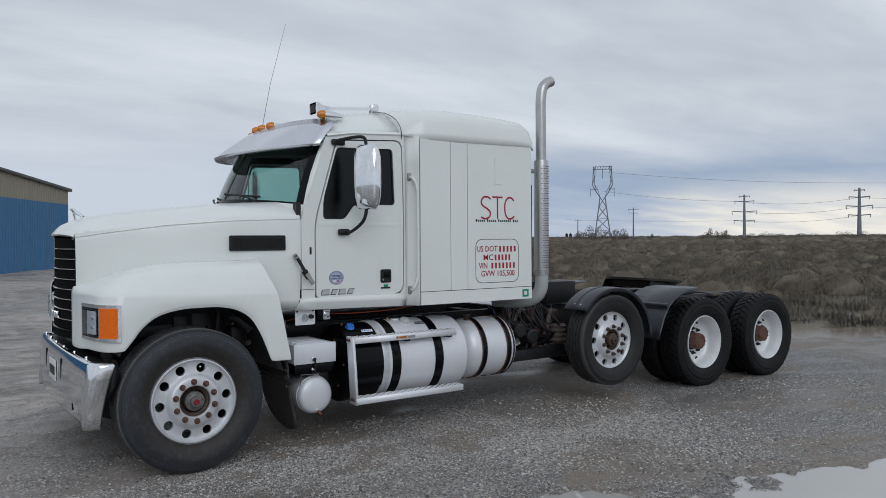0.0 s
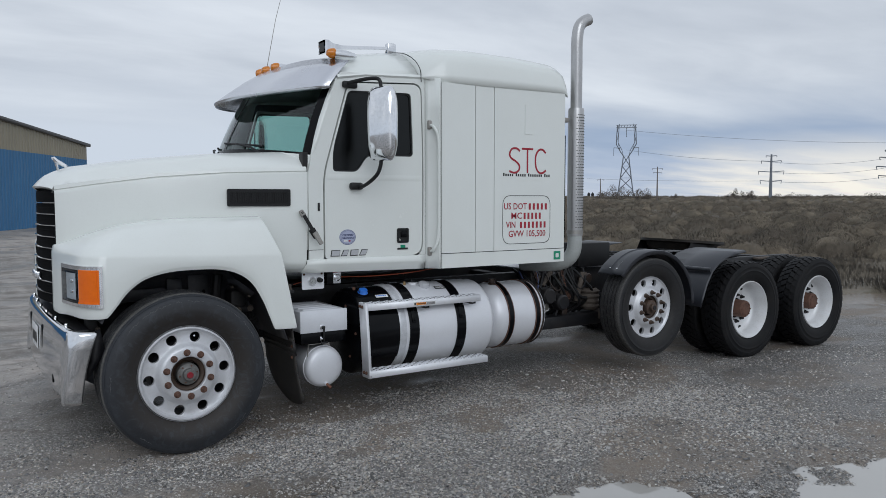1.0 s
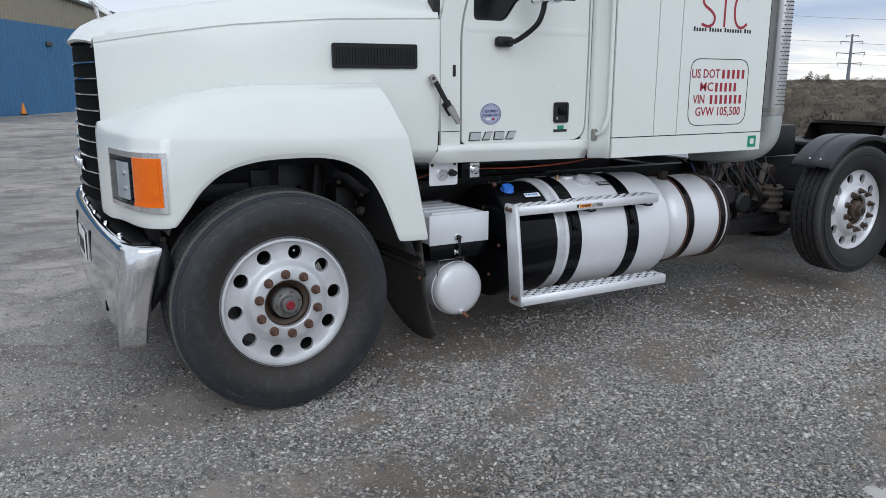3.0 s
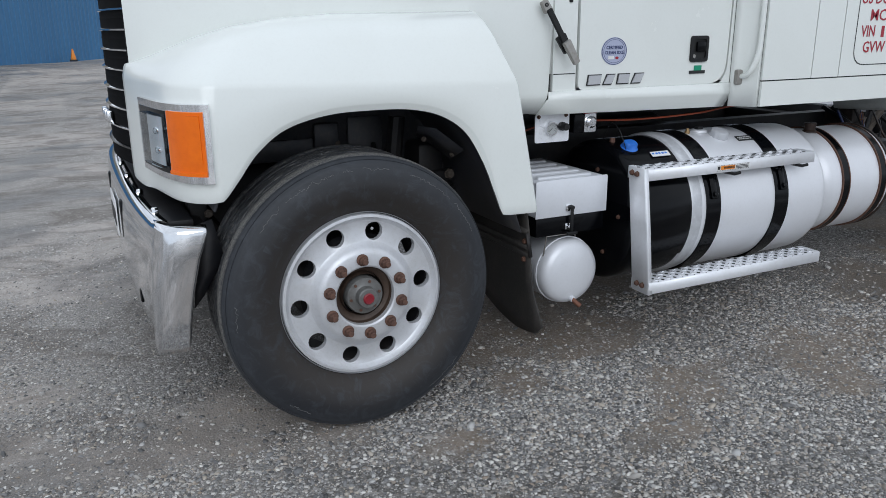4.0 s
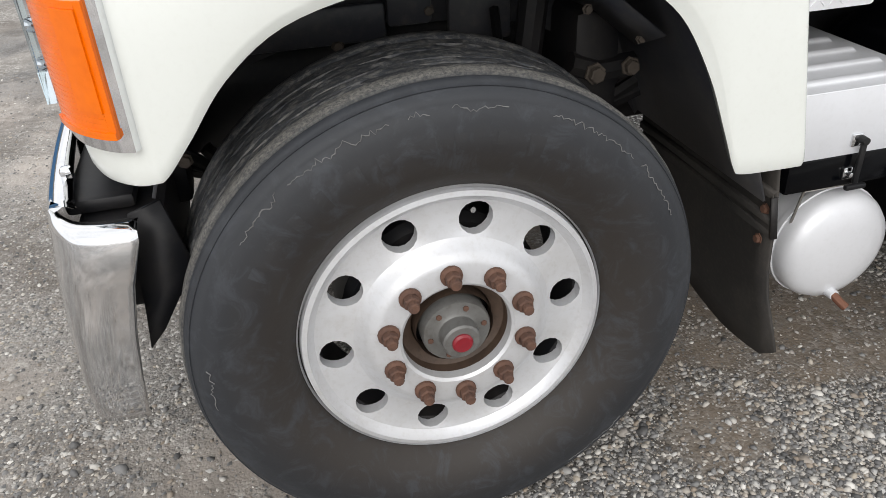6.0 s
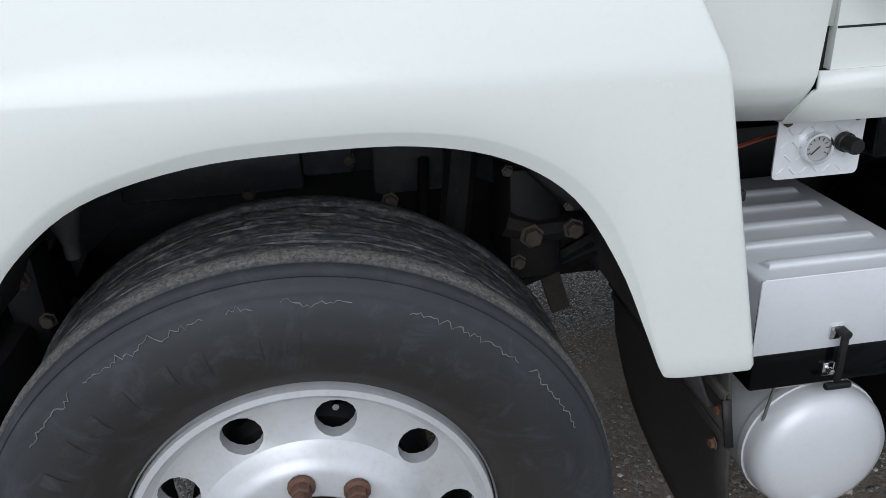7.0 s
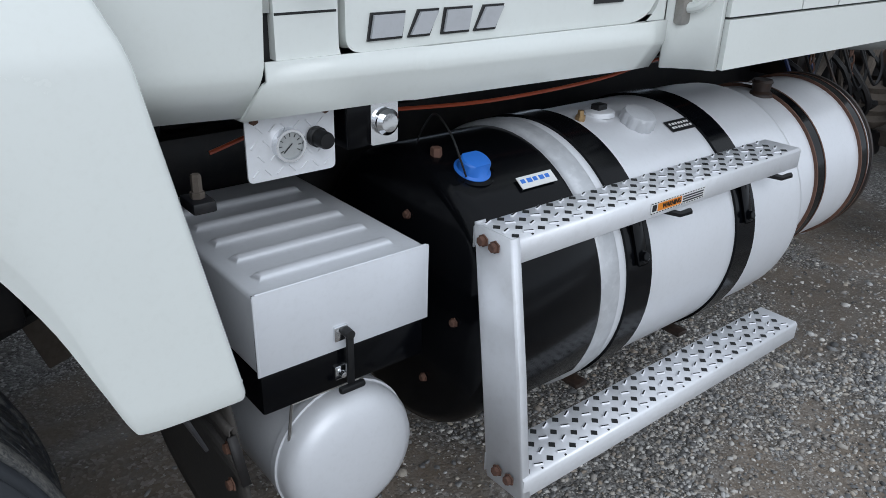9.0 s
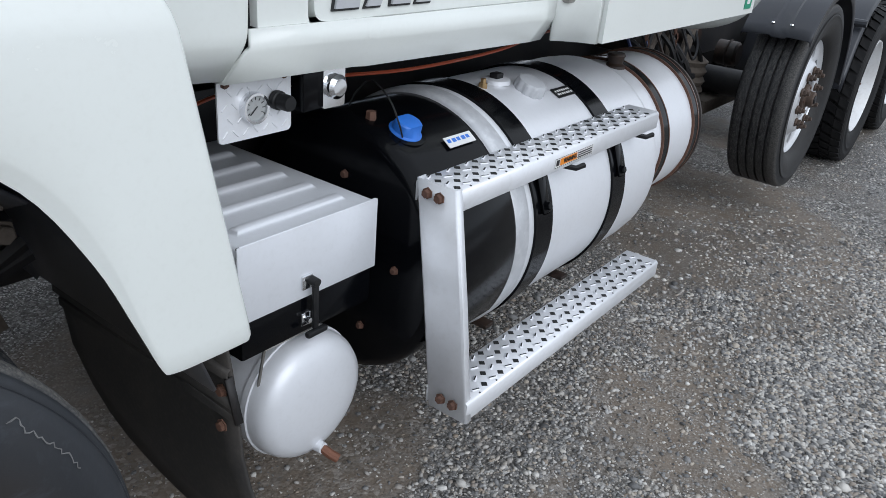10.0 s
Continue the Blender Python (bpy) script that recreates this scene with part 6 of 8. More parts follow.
def build_steps():
    steps = group_part("side_steps", truck, label="two punched galvanised steps beside the fuel tank")
    tread(1.292, 2.340, 0.058, 0.168, 0.868, steps)
    tread(1.272, 2.340, -0.040, 0.078, 0.388, steps)
    # the end plate, leaning out towards its foot
    rows = []
    for z, ya, yb, x in ((0.872, 0.057, 0.166, 1.288), (0.60, 0.003, 0.116, 1.278), (0.335, -0.044, 0.068, 1.267)):
        rows.append([(x + 0.022, ya + 0.001, z), (x + 0.002, ya, z), (x, ya + 0.006, z), (x, yb - 0.006, z), (x + 0.004, yb, z), (x + 0.03, yb, z)])
    end = part("end_plate", loft(rows), GALV, steps, "galvanised end plate", sharp=15)
    thin(end, 0.004)
    for y, z, x in ((0.095, 0.846, 1.284), (0.128, 0.848, 1.284), (-0.005, 0.372, 1.265), (0.030, 0.372, 1.265)):
        part("end_bolt", bolt(0.010, 0.012, m=Matrix.Translation((x, y, z)) @ Matrix.Rotation(radians(-90), 4, "Z")), RUST, end)
    warn = group_part("warning_label", truck, label="orange and black warning label on the upper step")
    y = 0.0555
    part("label_base", plate(rect(1.705, 1.905, 0.826, 0.852), y, 0.001), WHITE_VINYL, warn)
    for k in range(20):
        part("label_dash", plate(rect(1.7055 + k * 0.01, 1.7105 + k * 0.01, 0.8265, 0.8285), y - 0.0005, 0.0004), BLACK_INK, warn)
        part("label_dash", plate(rect(1.7055 + k * 0.01, 1.7105 + k * 0.01, 0.8495, 0.8515), y - 0.0005, 0.0004), BLACK_INK, warn)
    part("label_field", plate(rect(1.728, 1.815, 0.830, 0.848), y - 0.0006, 0.0006), ORANGE_VINYL, warn)
    part("label_square", plate(rect(1.709, 1.724, 0.832, 0.847), y - 0.0006, 0.0006), BLACK_INK, warn)
    writing("label_text", "WARNING", 0.0155, (1.778, y - 0.0012, 0.839), warn, BLACK_INK, stretch=0.9, heavy=0.0003)
    for k in range(3):
        part("label_line", plate(rect(1.820, 1.898, 0.8305 + k * 0.006, 0.8340 + k * 0.006), y - 0.0006, 0.0005), BLACK_INK, warn)
    for x in (1.76, 2.20):
        part("step_peg", tube([(x, 0.10, 0.818), (x + 0.05, 0.05, 0.806), (x + 0.075, 0.04, 0.812)], 0.008, 6), PLASTIC, steps)
    for x in (1.725, 2.165):
        part("foot_bracket", box(x - 0.022, x + 0.022, 0.20, 0.46, 0.292, 0.306, 0.004), RUSTY_BLACK, steps)


build_steps()


def build_battery_box():
    bx = group_part("battery_box", truck, label="silver battery box lid on a black tray")
    x0, x1, y0, y1 = 0.842, 1.210, 0.205, 0.74
    lid = part("lid", box(x0, x1, y0 + 0.004, y1, 0.672, 0.828, 0.009, seg=3), LID, bx, "ribbed silver lid")
    front = box(x0 - 0.002, x1 + 0.002, y0, y0 + 0.0035, 0.670, 0.831, 0.0014)
    part("front_panel", front, LID, lid, "silver front panel with folded edges")
    part("panel_fold", tube([(x0 + 0.002, y0 + 0.0022, 0.674), (x0 - 0.0005, y0 + 0.0022, 0.826), (x0 + 0.004, y0 + 0.0022, 0.8305), (x1 - 0.004, y0 + 0.0022, 0.8305), (x1 + 0.0005, y0 + 0.0022, 0.826), (x1 - 0.002, y0 + 0.0022, 0.674)], 0.0026, 6), LID, lid)
    part("panel_gap", tube([(x0, y0 + 0.0055, 0.674), (x0, y0 + 0.0055, 0.8285), (x1, y0 + 0.0055, 0.8285), (x1, y0 + 0.0055, 0.674)], 0.0014, 5), SEAM_AND_SHADE, lid)
    for k in range(5):
        y = 0.265 + k * 0.09
        bm = bmesh.new()
        a, b = x0 + 0.03, x1 - 0.045
        pts = []
        for e, up in ((0.0, 0.8275), (0.004, 0.8285), (0.009, 0.8335), (0.012, 0.8375), (0.016, 0.8395)):
            pts.append([(a + e, y - 0.020 + e, up), (b - e, y - 0.020 + e, up), (b - e, y + 0.022 - e, up), (a + e, y + 0.022 - e, up)])
        loft(pts, bm, closed=True)
        bm.verts.ensure_lookup_table()
        bm.faces.new([bm.verts[j] for j in range(16, 20)])
        part("rib", bm, LID, lid, sharp=50)
    part("tray", box(x0 + 0.004, x1 - 0.006, y0 + 0.004, y1, 0.585, 0.668, 0.006), BLACK, bx, "glossy black tray")
    latch = group_part("latch", bx, label="rubber draw latch")
    part("latch_strap", box(1.010, 1.026, y0 - 0.020, y0 - 0.010, 0.598, 0.708, 0.005), PLASTIC, latch)
    part("latch_handle", box(0.990, 1.046, y0 - 0.026, y0 - 0.012, 0.586, 0.600, 0.005), PLASTIC, latch)
    part("latch_plate", box(0.992, 1.022, y0 - 0.005, y0 + 0.002, 0.690, 0.722, 0.003), CHROME, latch)
    part("latch_plate", box(0.992, 1.018, y0 - 0.003, y0 + 0.006, 0.606, 0.636, 0.003), CHROME, latch)
    part("latch_hook", lathe([(0.0, -0.026), (0.009, -0.024), (0.010, -0.008), (0.010, 0.0)], "y", (1.016, y0, 0.708), 12), PLASTIC, latch)
    part("latch_pin", lathe([(0.0, -0.018), (0.006, -0.016), (0.007, 0.0)], "y", (1.004, y0, 0.622), 12), CHROME, latch)
    air = group_part("air_tank", truck, label="silver air reservoir with copper drain cock")
    prof = [(0.0, 0.176), (0.07, 0.179), (0.115, 0.187), (0.138, 0.200), (0.148, 0.220), (0.150, 0.245), (0.154, 0.246), (0.154, 0.262), (0.150, 0.263), (0.150, 0.86), (0.10, 0.90), (0.0, 0.91)]
    part("reservoir", lathe(prof, "y", (1.028, 0, 0.409), 48), SILVER, air, sharp=50)
    part("drain_boss", lathe([(0.0, 0.170), (0.013, 0.172), (0.016, 0.20)], "y", (1.03, 0, 0.287), 12), SILVER, air)
    part("drain_cock", tube([(1.03, 0.178, 0.287), (1.040, 0.160, 0.272), (1.050, 0.146, 0.262)], 0.011, 10), COPPER, air, "rusty drain cock")
    part("hanger_wire", tube([(0.905, 0.24, 0.47), (0.905, 0.215, 0.585), (1.05, 0.215, 0.585), (1.075, 0.24, 0.56)], 0.004, 5), STEEL, air)


build_battery_box()


def diamond_plate(x0, x1, z0, z1, y, parent):
    pan = part("gauge_plate", plate(rounded(rect(x0, x1, z0, z1), 0.012), y, 0.004), GALV, parent, "diamond-pattern aluminium plate")
    rnd = random.Random(4)
    for r in range(4):
        for c in range(7):
            x, z = x0 + 0.015 + c * 0.024 + (0.012 if r % 2 else 0), z0 + 0.016 + r * 0.026
            if x > x1 - 0.012:
                continue
            m = Matrix.Translation((x, y - 0.0006, z)) @ Matrix.Rotation(radians(45 if (r + c) % 2 else -45), 4, "Y")
            part("pip", box(-0.009, 0.009, -0.0012, 0.001, -0.0016, 0.0016, 0.0006, seg=1, m=m), GALV, pan)
    return pan


def build_gauges():
    panel = group_part("gauge_panel", truck, label="small metal panel with pressure gauge and black knob")
    y = 0.343
    diamond_plate(0.915, 1.092, 0.972, 1.098, y, panel)
    g = group_part("pressure_gauge", panel, label="round pressure gauge with white dial")
    c = (0.994, y, 1.033)
    part("gauge_case", lathe([(0.0, -0.010), (0.023, -0.010), (0.025, -0.016), (0.030, -0.016), (0.031, -0.010), (0.031, 0.0)], "y", c, 32), CHROME, g)
    part("dial", lathe([(0.0, -0.0108), (0.0235, -0.0108)], "y", c, 28), DIAL, g)
    for k in range(9):
        a = radians(-120 + 30 * k)
        m = Matrix.Translation((c[0] + 0.019 * math.sin(a), y - 0.0115, c[2] + 0.019 * math.cos(a))) @ Matrix.Rotation(a, 4, "Y")
        part("dial_tick", box(-0.0007, 0.0007, -0.0004, 0.0004, -0.003, 0.003, m=m), BLACK_INK, g)
    m = Matrix.Translation((c[0], y - 0.0122, c[2])) @ Matrix.Rotation(radians(-132), 4, "Y")
    part("needle", box(-0.001, 0.001, -0.0004, 0.0004, -0.005, 0.018, m=m), BLACK_INK, g)
    part("knob", lathe([(0.0, -0.048), (0.014, -0.047), (0.016, -0.042), (0.016, -0.018), (0.019, -0.016), (0.019, -0.004), (0.012, 0.0)], "y", (1.050, y, 1.040), 18), PLASTIC, panel, "black pressure knob")
    for x, z in ((0.932, 1.085), (1.073, 1.087)):
        part("panel_bolt", bolt(0.007, 0.008, m=Matrix.Translation((x, y, z))), RUST, panel)
    socket = group_part("power_socket", truck, label="chrome power socket on black bracket")
    y = 0.322
    part("socket_bracket", box(1.11, 1.225, y + 0.004, 0.50, 1.005, 1.09, 0.004), BLACK, socket)
    part("socket_plate", plate(rounded(rect(1.157, 1.219, 1.008, 1.089), 0.006), y - 0.004, 0.008), CHROME, socket)
    part("socket_cover", lathe([(0.0, -0.022), (0.018, -0.021), (0.026, -0.014), (0.027, -0.004)], "y", (1.189, y, 1.052), 20), CHROME, socket)
    part("socket_strip", box(1.157, 1.222, y - 0.004, y + 0.02, 1.089, 1.096), RED, socket)


build_gauges()


# -- wheels --
def tyre_mesh(R, half, bead, ribs, flat_to=None):
    """A tyre round the y axis: half width, bead radius, grooves across the tread."""
    side = [(bead, -half * 0.62), (bead + 0.012, -half * 0.76), (bead + 0.03, -half * 0.86), (bead + 0.07, -half * 0.96), (bead + 0.10, -half * 0.995), (bead + 0.118, -half * 1.0), (bead + 0.121, -half * 1.012), (bead + 0.126, -half * 1.012), (bead + 0.13, -half * 0.998),
            (R - 0.075, -half * 0.985), (R - 0.05, -half * 0.968), (R - 0.047, -half * 0.976), (R - 0.040, -half * 0.974), (R - 0.036, -half * 0.962), (R - 0.018, -half * 0.945), (R - 0.009, -half * 0.92), (R - 0.004, -half * 0.87)]
    tread_row = []
    for k in range(ribs):
        a, b = -half * 0.82 + 1.64 * half * k / ribs, -half * 0.82 + 1.64 * half * (k + 1) / ribs
        g = 0.006
        tread_row += [(R - 0.014, a + 0.0001 + (g * 0.5 if k else 0)), (R - 0.001, a + g), (R, (a + b) / 2), (R - 0.001, b - g), (R - 0.014, b - (g * 0.5 if k < ribs - 1 else 0))]
    prof = side + tread_row[1:-1] + [(r, -u) for r, u in side[::-1]]
    bm = lathe(prof, "y", (0, 0, 0), 88)
    if flat_to is not None:
        for v in bm.verts:
            if v.co.z < flat_to:
                v.co.z = flat_to + (v.co.z - flat_to) * 0.05
            elif v.co.z < flat_to + 0.10:
                k = 1 - (v.co.z - flat_to) / 0.10
                v.co.y *= 1 + 0.035 * k
    return bm


def steer_tyre_mesh(R, half, flat_to):
    """A worn steer tyre: round shoulder, dusty outer rib and a rough, cut tread."""
    side = [(0.300, 0.085), (0.306, 0.072), (0.317, 0.055), (0.333, 0.036), (0.36, 0.014), (0.39, 0.004), (0.41, 0.0), (0.422, 0.0), (0.433, 0.0015),
            (0.455, 0.006), (0.474, 0.013), (R - 0.047, 0.0172), (R - 0.043, 0.0180), (R - 0.038, 0.0200), (R - 0.036, 0.0212), (R - 0.030, 0.026), (R - 0.024, 0.034), (R - 0.022, 0.033),
            (R - 0.019, 0.041), (R - 0.0175, 0.042), (R - 0.013, 0.052), (R - 0.0125, 0.057), (R - 0.018, 0.0585), (R - 0.018, 0.0615), (R - 0.0095, 0.063), (R - 0.006, 0.072), (R - 0.003, 0.084), (R - 0.001, 0.095), (R - 0.003, 0.103), (R - 0.013, 0.106), (R - 0.013, 0.110)]
    row = [(r, u - half) for r, u in side]
    y = -half + 0.112
    while y < -0.001:
        row += [(R - 0.002, y), (R, y + 0.006), (R, y + 0.012), (R, y + 0.018), (R - 0.002, y + 0.024), (R - 0.012, y + 0.026), (R - 0.012, y + 0.028)]
        y += 0.030
    row = [p for p in row if p[1] < -0.0005] + [(R, 0.0)]
    bm = lathe(row + [(r, -u) for r, u in row[-2::-1]], "y", (0, 0, 0), 220)
    for v in bm.verts:
        r = math.hypot(v.co.x, v.co.z)
        if r > R - 0.009 and abs(v.co.y) < half - 0.07:
            a = math.atan2(v.co.x, v.co.z)
            cut = 0.5 + noise.noise((a * 14, v.co.y * 110, 1.0)) + 0.8 * noise.noise((a * 60, v.co.y * 150, 4.0))
            inner = abs(v.co.y) < half - 0.105
            k = (r - 0.010 * min(1.0, max(0.0, (half - 0.075 - abs(v.co.y)) / 0.05)) - (0.0055 if inner else 0.0012) * min(1.0, max(0.0, cut))) / r
            v.co.x, v.co.z = v.co.x * k, v.co.z * k
        if v.co.z < flat_to:
            v.co.z = flat_to + (v.co.z - flat_to) * 0.05
        elif v.co.z < flat_to + 0.12:
            v.co.y *= 1 + 0.035 * (1 - (v.co.z - flat_to) / 0.12)
    return bm


LUGS = 42


def lug_meshes(R, half):
    """The four rows of deep tread blocks of a drive tyre: one shared mesh for each row."""
    out = []
    for row, (u0, u1) in enumerate(((-0.90, -0.50), (-0.47, -0.02), (0.02, 0.47), (0.50, 0.90))):
        w, skew = 0.72 * 2 * math.pi / LUGS, 0.18 * 2 * math.pi / LUGS * (1 if row < 2 else -1)
        top, low = [], []
        for du, da in ((u0, -w / 2 - skew), (u1, -w / 2 + skew), (u1, w / 2 + skew), (u0, w / 2 - skew)):
            drop = 0.012 if abs(du) > 0.8 else 0.0
            top.append(((R - drop) * math.sin(da), du * half, (R - drop) * math.cos(da)))
            low.append(((R - 0.034) * math.sin(da), du * half * (1.04 if abs(du) > 0.8 else 1.0), (R - 0.034) * math.cos(da)))
        bm = loft([low, top], closed=True)
        bm.verts.ensure_lookup_table()
        bm.faces.new([bm.verts[k] for k in range(4, 8)])
        bmesh.ops.recalc_face_normals(bm, faces=bm.faces)
        me = bpy.data.meshes.new("tread_block")
        bm.to_mesh(me)
        bm.free()
        me.materials.append(RUBBER)
        out.append(me)
    return out


def disc_mesh(profile, holes, hole_r, hole_ring, hole_turn):
    """A wheel disc turned round y with real round holes: rings of quads, with the hole ring cut by polar patches."""
    inner = [p for p in profile if p[0] < hole_ring]
    r0, r1 = 0.202, 0.2775
    def depth(r):
        return table_at(sorted(profile), r)
    bm = bmesh.new()
    per = 16
    for h in range(holes):
        mid = radians(hole_turn + 360 / holes * h)
        half = math.pi / holes
        centre = (hole_ring * math.sin(mid), hole_ring * math.cos(mid))
        ring_out, ring_in, ring_back = [], [], []
        for k in range(per):
            a = 2 * math.pi * k / per
            c, s = math.cos(a), math.sin(a)
            m = max(abs(c), abs(s))
            side = ((1, 0), (1, 0.5), (1, 1), (0.5, 1), (0, 1), (-0.5, 1), (-1, 1), (-1, 0.5), (-1, 0), (-1, -0.5), (-1, -1), (-0.5, -1), (0, -1), (0.5, -1), (1, -1), (1, -0.5))[k]
            rr, aa = (r1 if side[1] == 1 else r0) if abs(side[1]) == 1 else lerp(r0, r1, (side[1] + 1) / 2), mid + half * side[0]
            ring_out.append(bm.verts.new((rr * math.sin(aa), depth(rr), rr * math.cos(aa))))
            tx, tz = math.cos(mid), -math.sin(mid)
            nx, nz = math.sin(mid), math.cos(mid)
            x, z = centre[0] + hole_r * (c * tx + s * nx), centre[1] + hole_r * (c * tz + s * nz)
            r = math.hypot(x, z)
            ring_in.append(bm.verts.new((x, depth(r) + 0.001, z)))
            ring_back.append(bm.verts.new((x, depth(r) + 0.026, z)))
        for k in range(per):
            j = (k + 1) % per
            bm.faces.new((ring_out[k], ring_out[j], ring_in[j], ring_in[k]))
            bm.faces.new((ring_in[k], ring_in[j], ring_back[j], ring_back[k]))
    lathe(sorted([p for p in profile if p[0] < r0] + [(r0 + 0.0006, depth(r0) + 0.0001)]), "y", (0, 0, 0), 120, bm)
    lathe(sorted([p for p in profile if p[0] > r1] + [(r1 - 0.0012, depth(r1) + 0.0001)]), "y", (0, 0, 0), 160, bm)
    bmesh.ops.remove_doubles(bm, verts=bm.verts, dist=2e-4)
    return bm


def nut_mesh():
    """A flanged wheel nut with its stud, pointing to -y."""
    bm = bolt(0.0165, 0.026)
    lathe([(0.011, -0.022), (0.011, -0.038), (0.009, -0.041), (0.0, -0.041)], "y", (0, 0, 0), 10, bm)
    lathe([(0.022, 0.0), (0.022, -0.006), (0.016, -0.010)], "y", (0, 0, 0), 14, bm)
    me = bpy.data.meshes.new("wheel_nut")
    bmesh.ops.recalc_face_normals(bm, faces=bm.faces)
    bm.to_mesh(me)
    bm.free()
    return me


NUT_RUST, NUT_DARK, NUT_OILY = nut_mesh(), nut_mesh(), nut_mesh()
NUT_OILY.materials.append(OILY_RUST)
NUT_RUST.materials.append(RUST)
NUT_DARK.materials.append(CHASSIS)


def add_nuts(parent, me, ring, y, turn, count=10):
    for k in range(count):
        a = radians(turn + 360 / count * k)
        ob = new("wheel_nut", me)
        ob.parent = parent
        ob.matrix_basis = Matrix.Translation((ring * math.sin(a), y, ring * math.cos(a))) @ Matrix.Rotation(a * 1.7, 4, "Y")


def steer_wheel(at, R, half, hub_out, label, flat_to, nuts, rim_label, turn=(0, 0), bare=False):
    """A wheel with a convex alloy disc. Local y points inwards; its rim's face lies near y = 0.03."""
    wheel = group_part("wheel", truck, at, label)
    shift = Matrix.Translation((0, half, 0))
    tyre = part("tyre", tyre_mesh(R, half, 0.295, 5, flat_to) if bare else steer_tyre_mesh(R, half, flat_to), LIFT_RUBBER if bare else STEER_RUBBER, wheel, "worn black tyre with dusty sidewall", sharp=45, at=shift)
    if not bare:
        for a, w in ((-58, 3), (-50, 3.5), (-42, 3), (-34, 2.5), (-26, 4), (-18, 3), (-8, 3.5), (0, 3), (10, 2.5), (18, 4), (178, 3), (186, 3), (194, 4), (204, 3)):
            rows = [[(rr * math.sin(radians(t)), yy - 0.0012, rr * math.cos(radians(t))) for rr, yy in ((0.398, 0.003), (0.41, 0.0), (0.422, 0.0), (0.433, 0.0015), (0.437, 0.0025))] for t in (a, a + w * 0.5, a + w)]
            part("sidewall_bar", loft(rows), STEER_RUBBER, tyre, at=Matrix.Translation((0, -half, 0)))
        rnd = random.Random(3)
        for a0, a1 in ((-52, -38), (-36, -12), (-9, -4), (0, 13), (22, 46), (48, 66), (-96, -84), (130, 150), (-150, -138)):
            pts = []
            for k in range(int((a1 - a0) * 1.6)):
                a, r = radians(a0 + k / 1.6), 0.474 + 0.010 * noise.noise((k * 0.21, a0, 0)) + 0.006 * noise.noise((k * 0.8, a0, 3)) + rnd.uniform(-0.003, 0.003)
                pts.append((r * math.sin(a), 0.0122 + (r - 0.474) * 0.45 + rnd.uniform(-0.001, 0.001), r * math.cos(a)))
            part("scuff_line", tube(pts, [rnd.uniform(0.0004, 0.0013) for _ in pts], 4), SCUFF, tyre, at=Matrix.Translation((0, -half, 0)))
    prof = [(0.110, 0.055), (0.112, 0.036), (0.118, 0.031), (0.160, 0.031), (0.172, 0.035), (0.184, 0.046), (0.194, 0.058), (0.202, 0.064), (0.215, 0.068), (0.262, 0.072), (0.278, 0.068), (0.288, 0.060), (0.294, 0.050), (0.304, 0.052), (0.311, 0.055), (0.3140, 0.065), (0.308, 0.076)]
    rim = part("rim", disc_mesh(prof, 10, 0.034, 0.240, turn[1]), ALLOY, wheel, rim_label, sharp=30)
    add_nuts(rim, nuts, 0.1425, 0.030, turn[0])
    part("rim_barrel", lathe([(0.300, 0.06), (0.27, 0.10), (0.265, 0.25), (0.30, 0.30)], "y", (0, 0, 0), 40), CHASSIS, wheel)
    part("brake_drum", lathe([(0.0, 0.13), (0.20, 0.13), (0.215, 0.15), (0.215, 0.32)], "y", (0, 0, 0), 32), CHASSIS, wheel)
    hub = part("hub", lathe([(0.111, 0.056), (0.108, 0.075), (0.085, 0.085), (0.082, 0.10), (0.08, 0.06 - hub_out * 0.2)], "y", (0, 0, 0), 36), OILY_RUST, wheel, "rusty hub bore")
    cap = part("hub_cap", lathe([(0.0, 0.018 - hub_out), (0.034, 0.018 - hub_out), (0.038, 0.022 - hub_out), (0.040, 0.050 - hub_out), (0.046, 0.054 - hub_out), (0.068, 0.056 - hub_out), (0.071, 0.062 - hub_out), (0.071, 0.09)], "y", (0, 0, 0), 32), OILY_RUST if bare else HUB_GREY, wheel, "greasy rust-stained hub cap" if bare else "greasy grey hub cap", sharp=35)
    part("red_plug", lathe([(0.0, 0.012 - hub_out), (0.017, 0.010 - hub_out), (0.021, 0.014 - hub_out), (0.021, 0.020 - hub_out)], "y", (0, 0, 0), 20), CHASSIS if bare else RED, cap, "dark hub plug" if bare else "red hub plug")
    for k in range(6):
        a = radians(20 + 60 * k)
        part("cap_bolt", bolt(0.006, 0.006, m=Matrix.Translation((0.056 * math.sin(a), 0.057 - hub_out, 0.056 * math.cos(a))), washer=False), RUST, cap)
    part("valve", tube([(0.24 * math.sin(radians(turn[1])), 0.13, 0.24 * math.cos(radians(turn[1]))), (0.244 * math.sin(radians(turn[1])), 0.092, 0.244 * math.cos(radians(turn[1])))], 0.006, 6), CHROME, wheel)
    return wheel


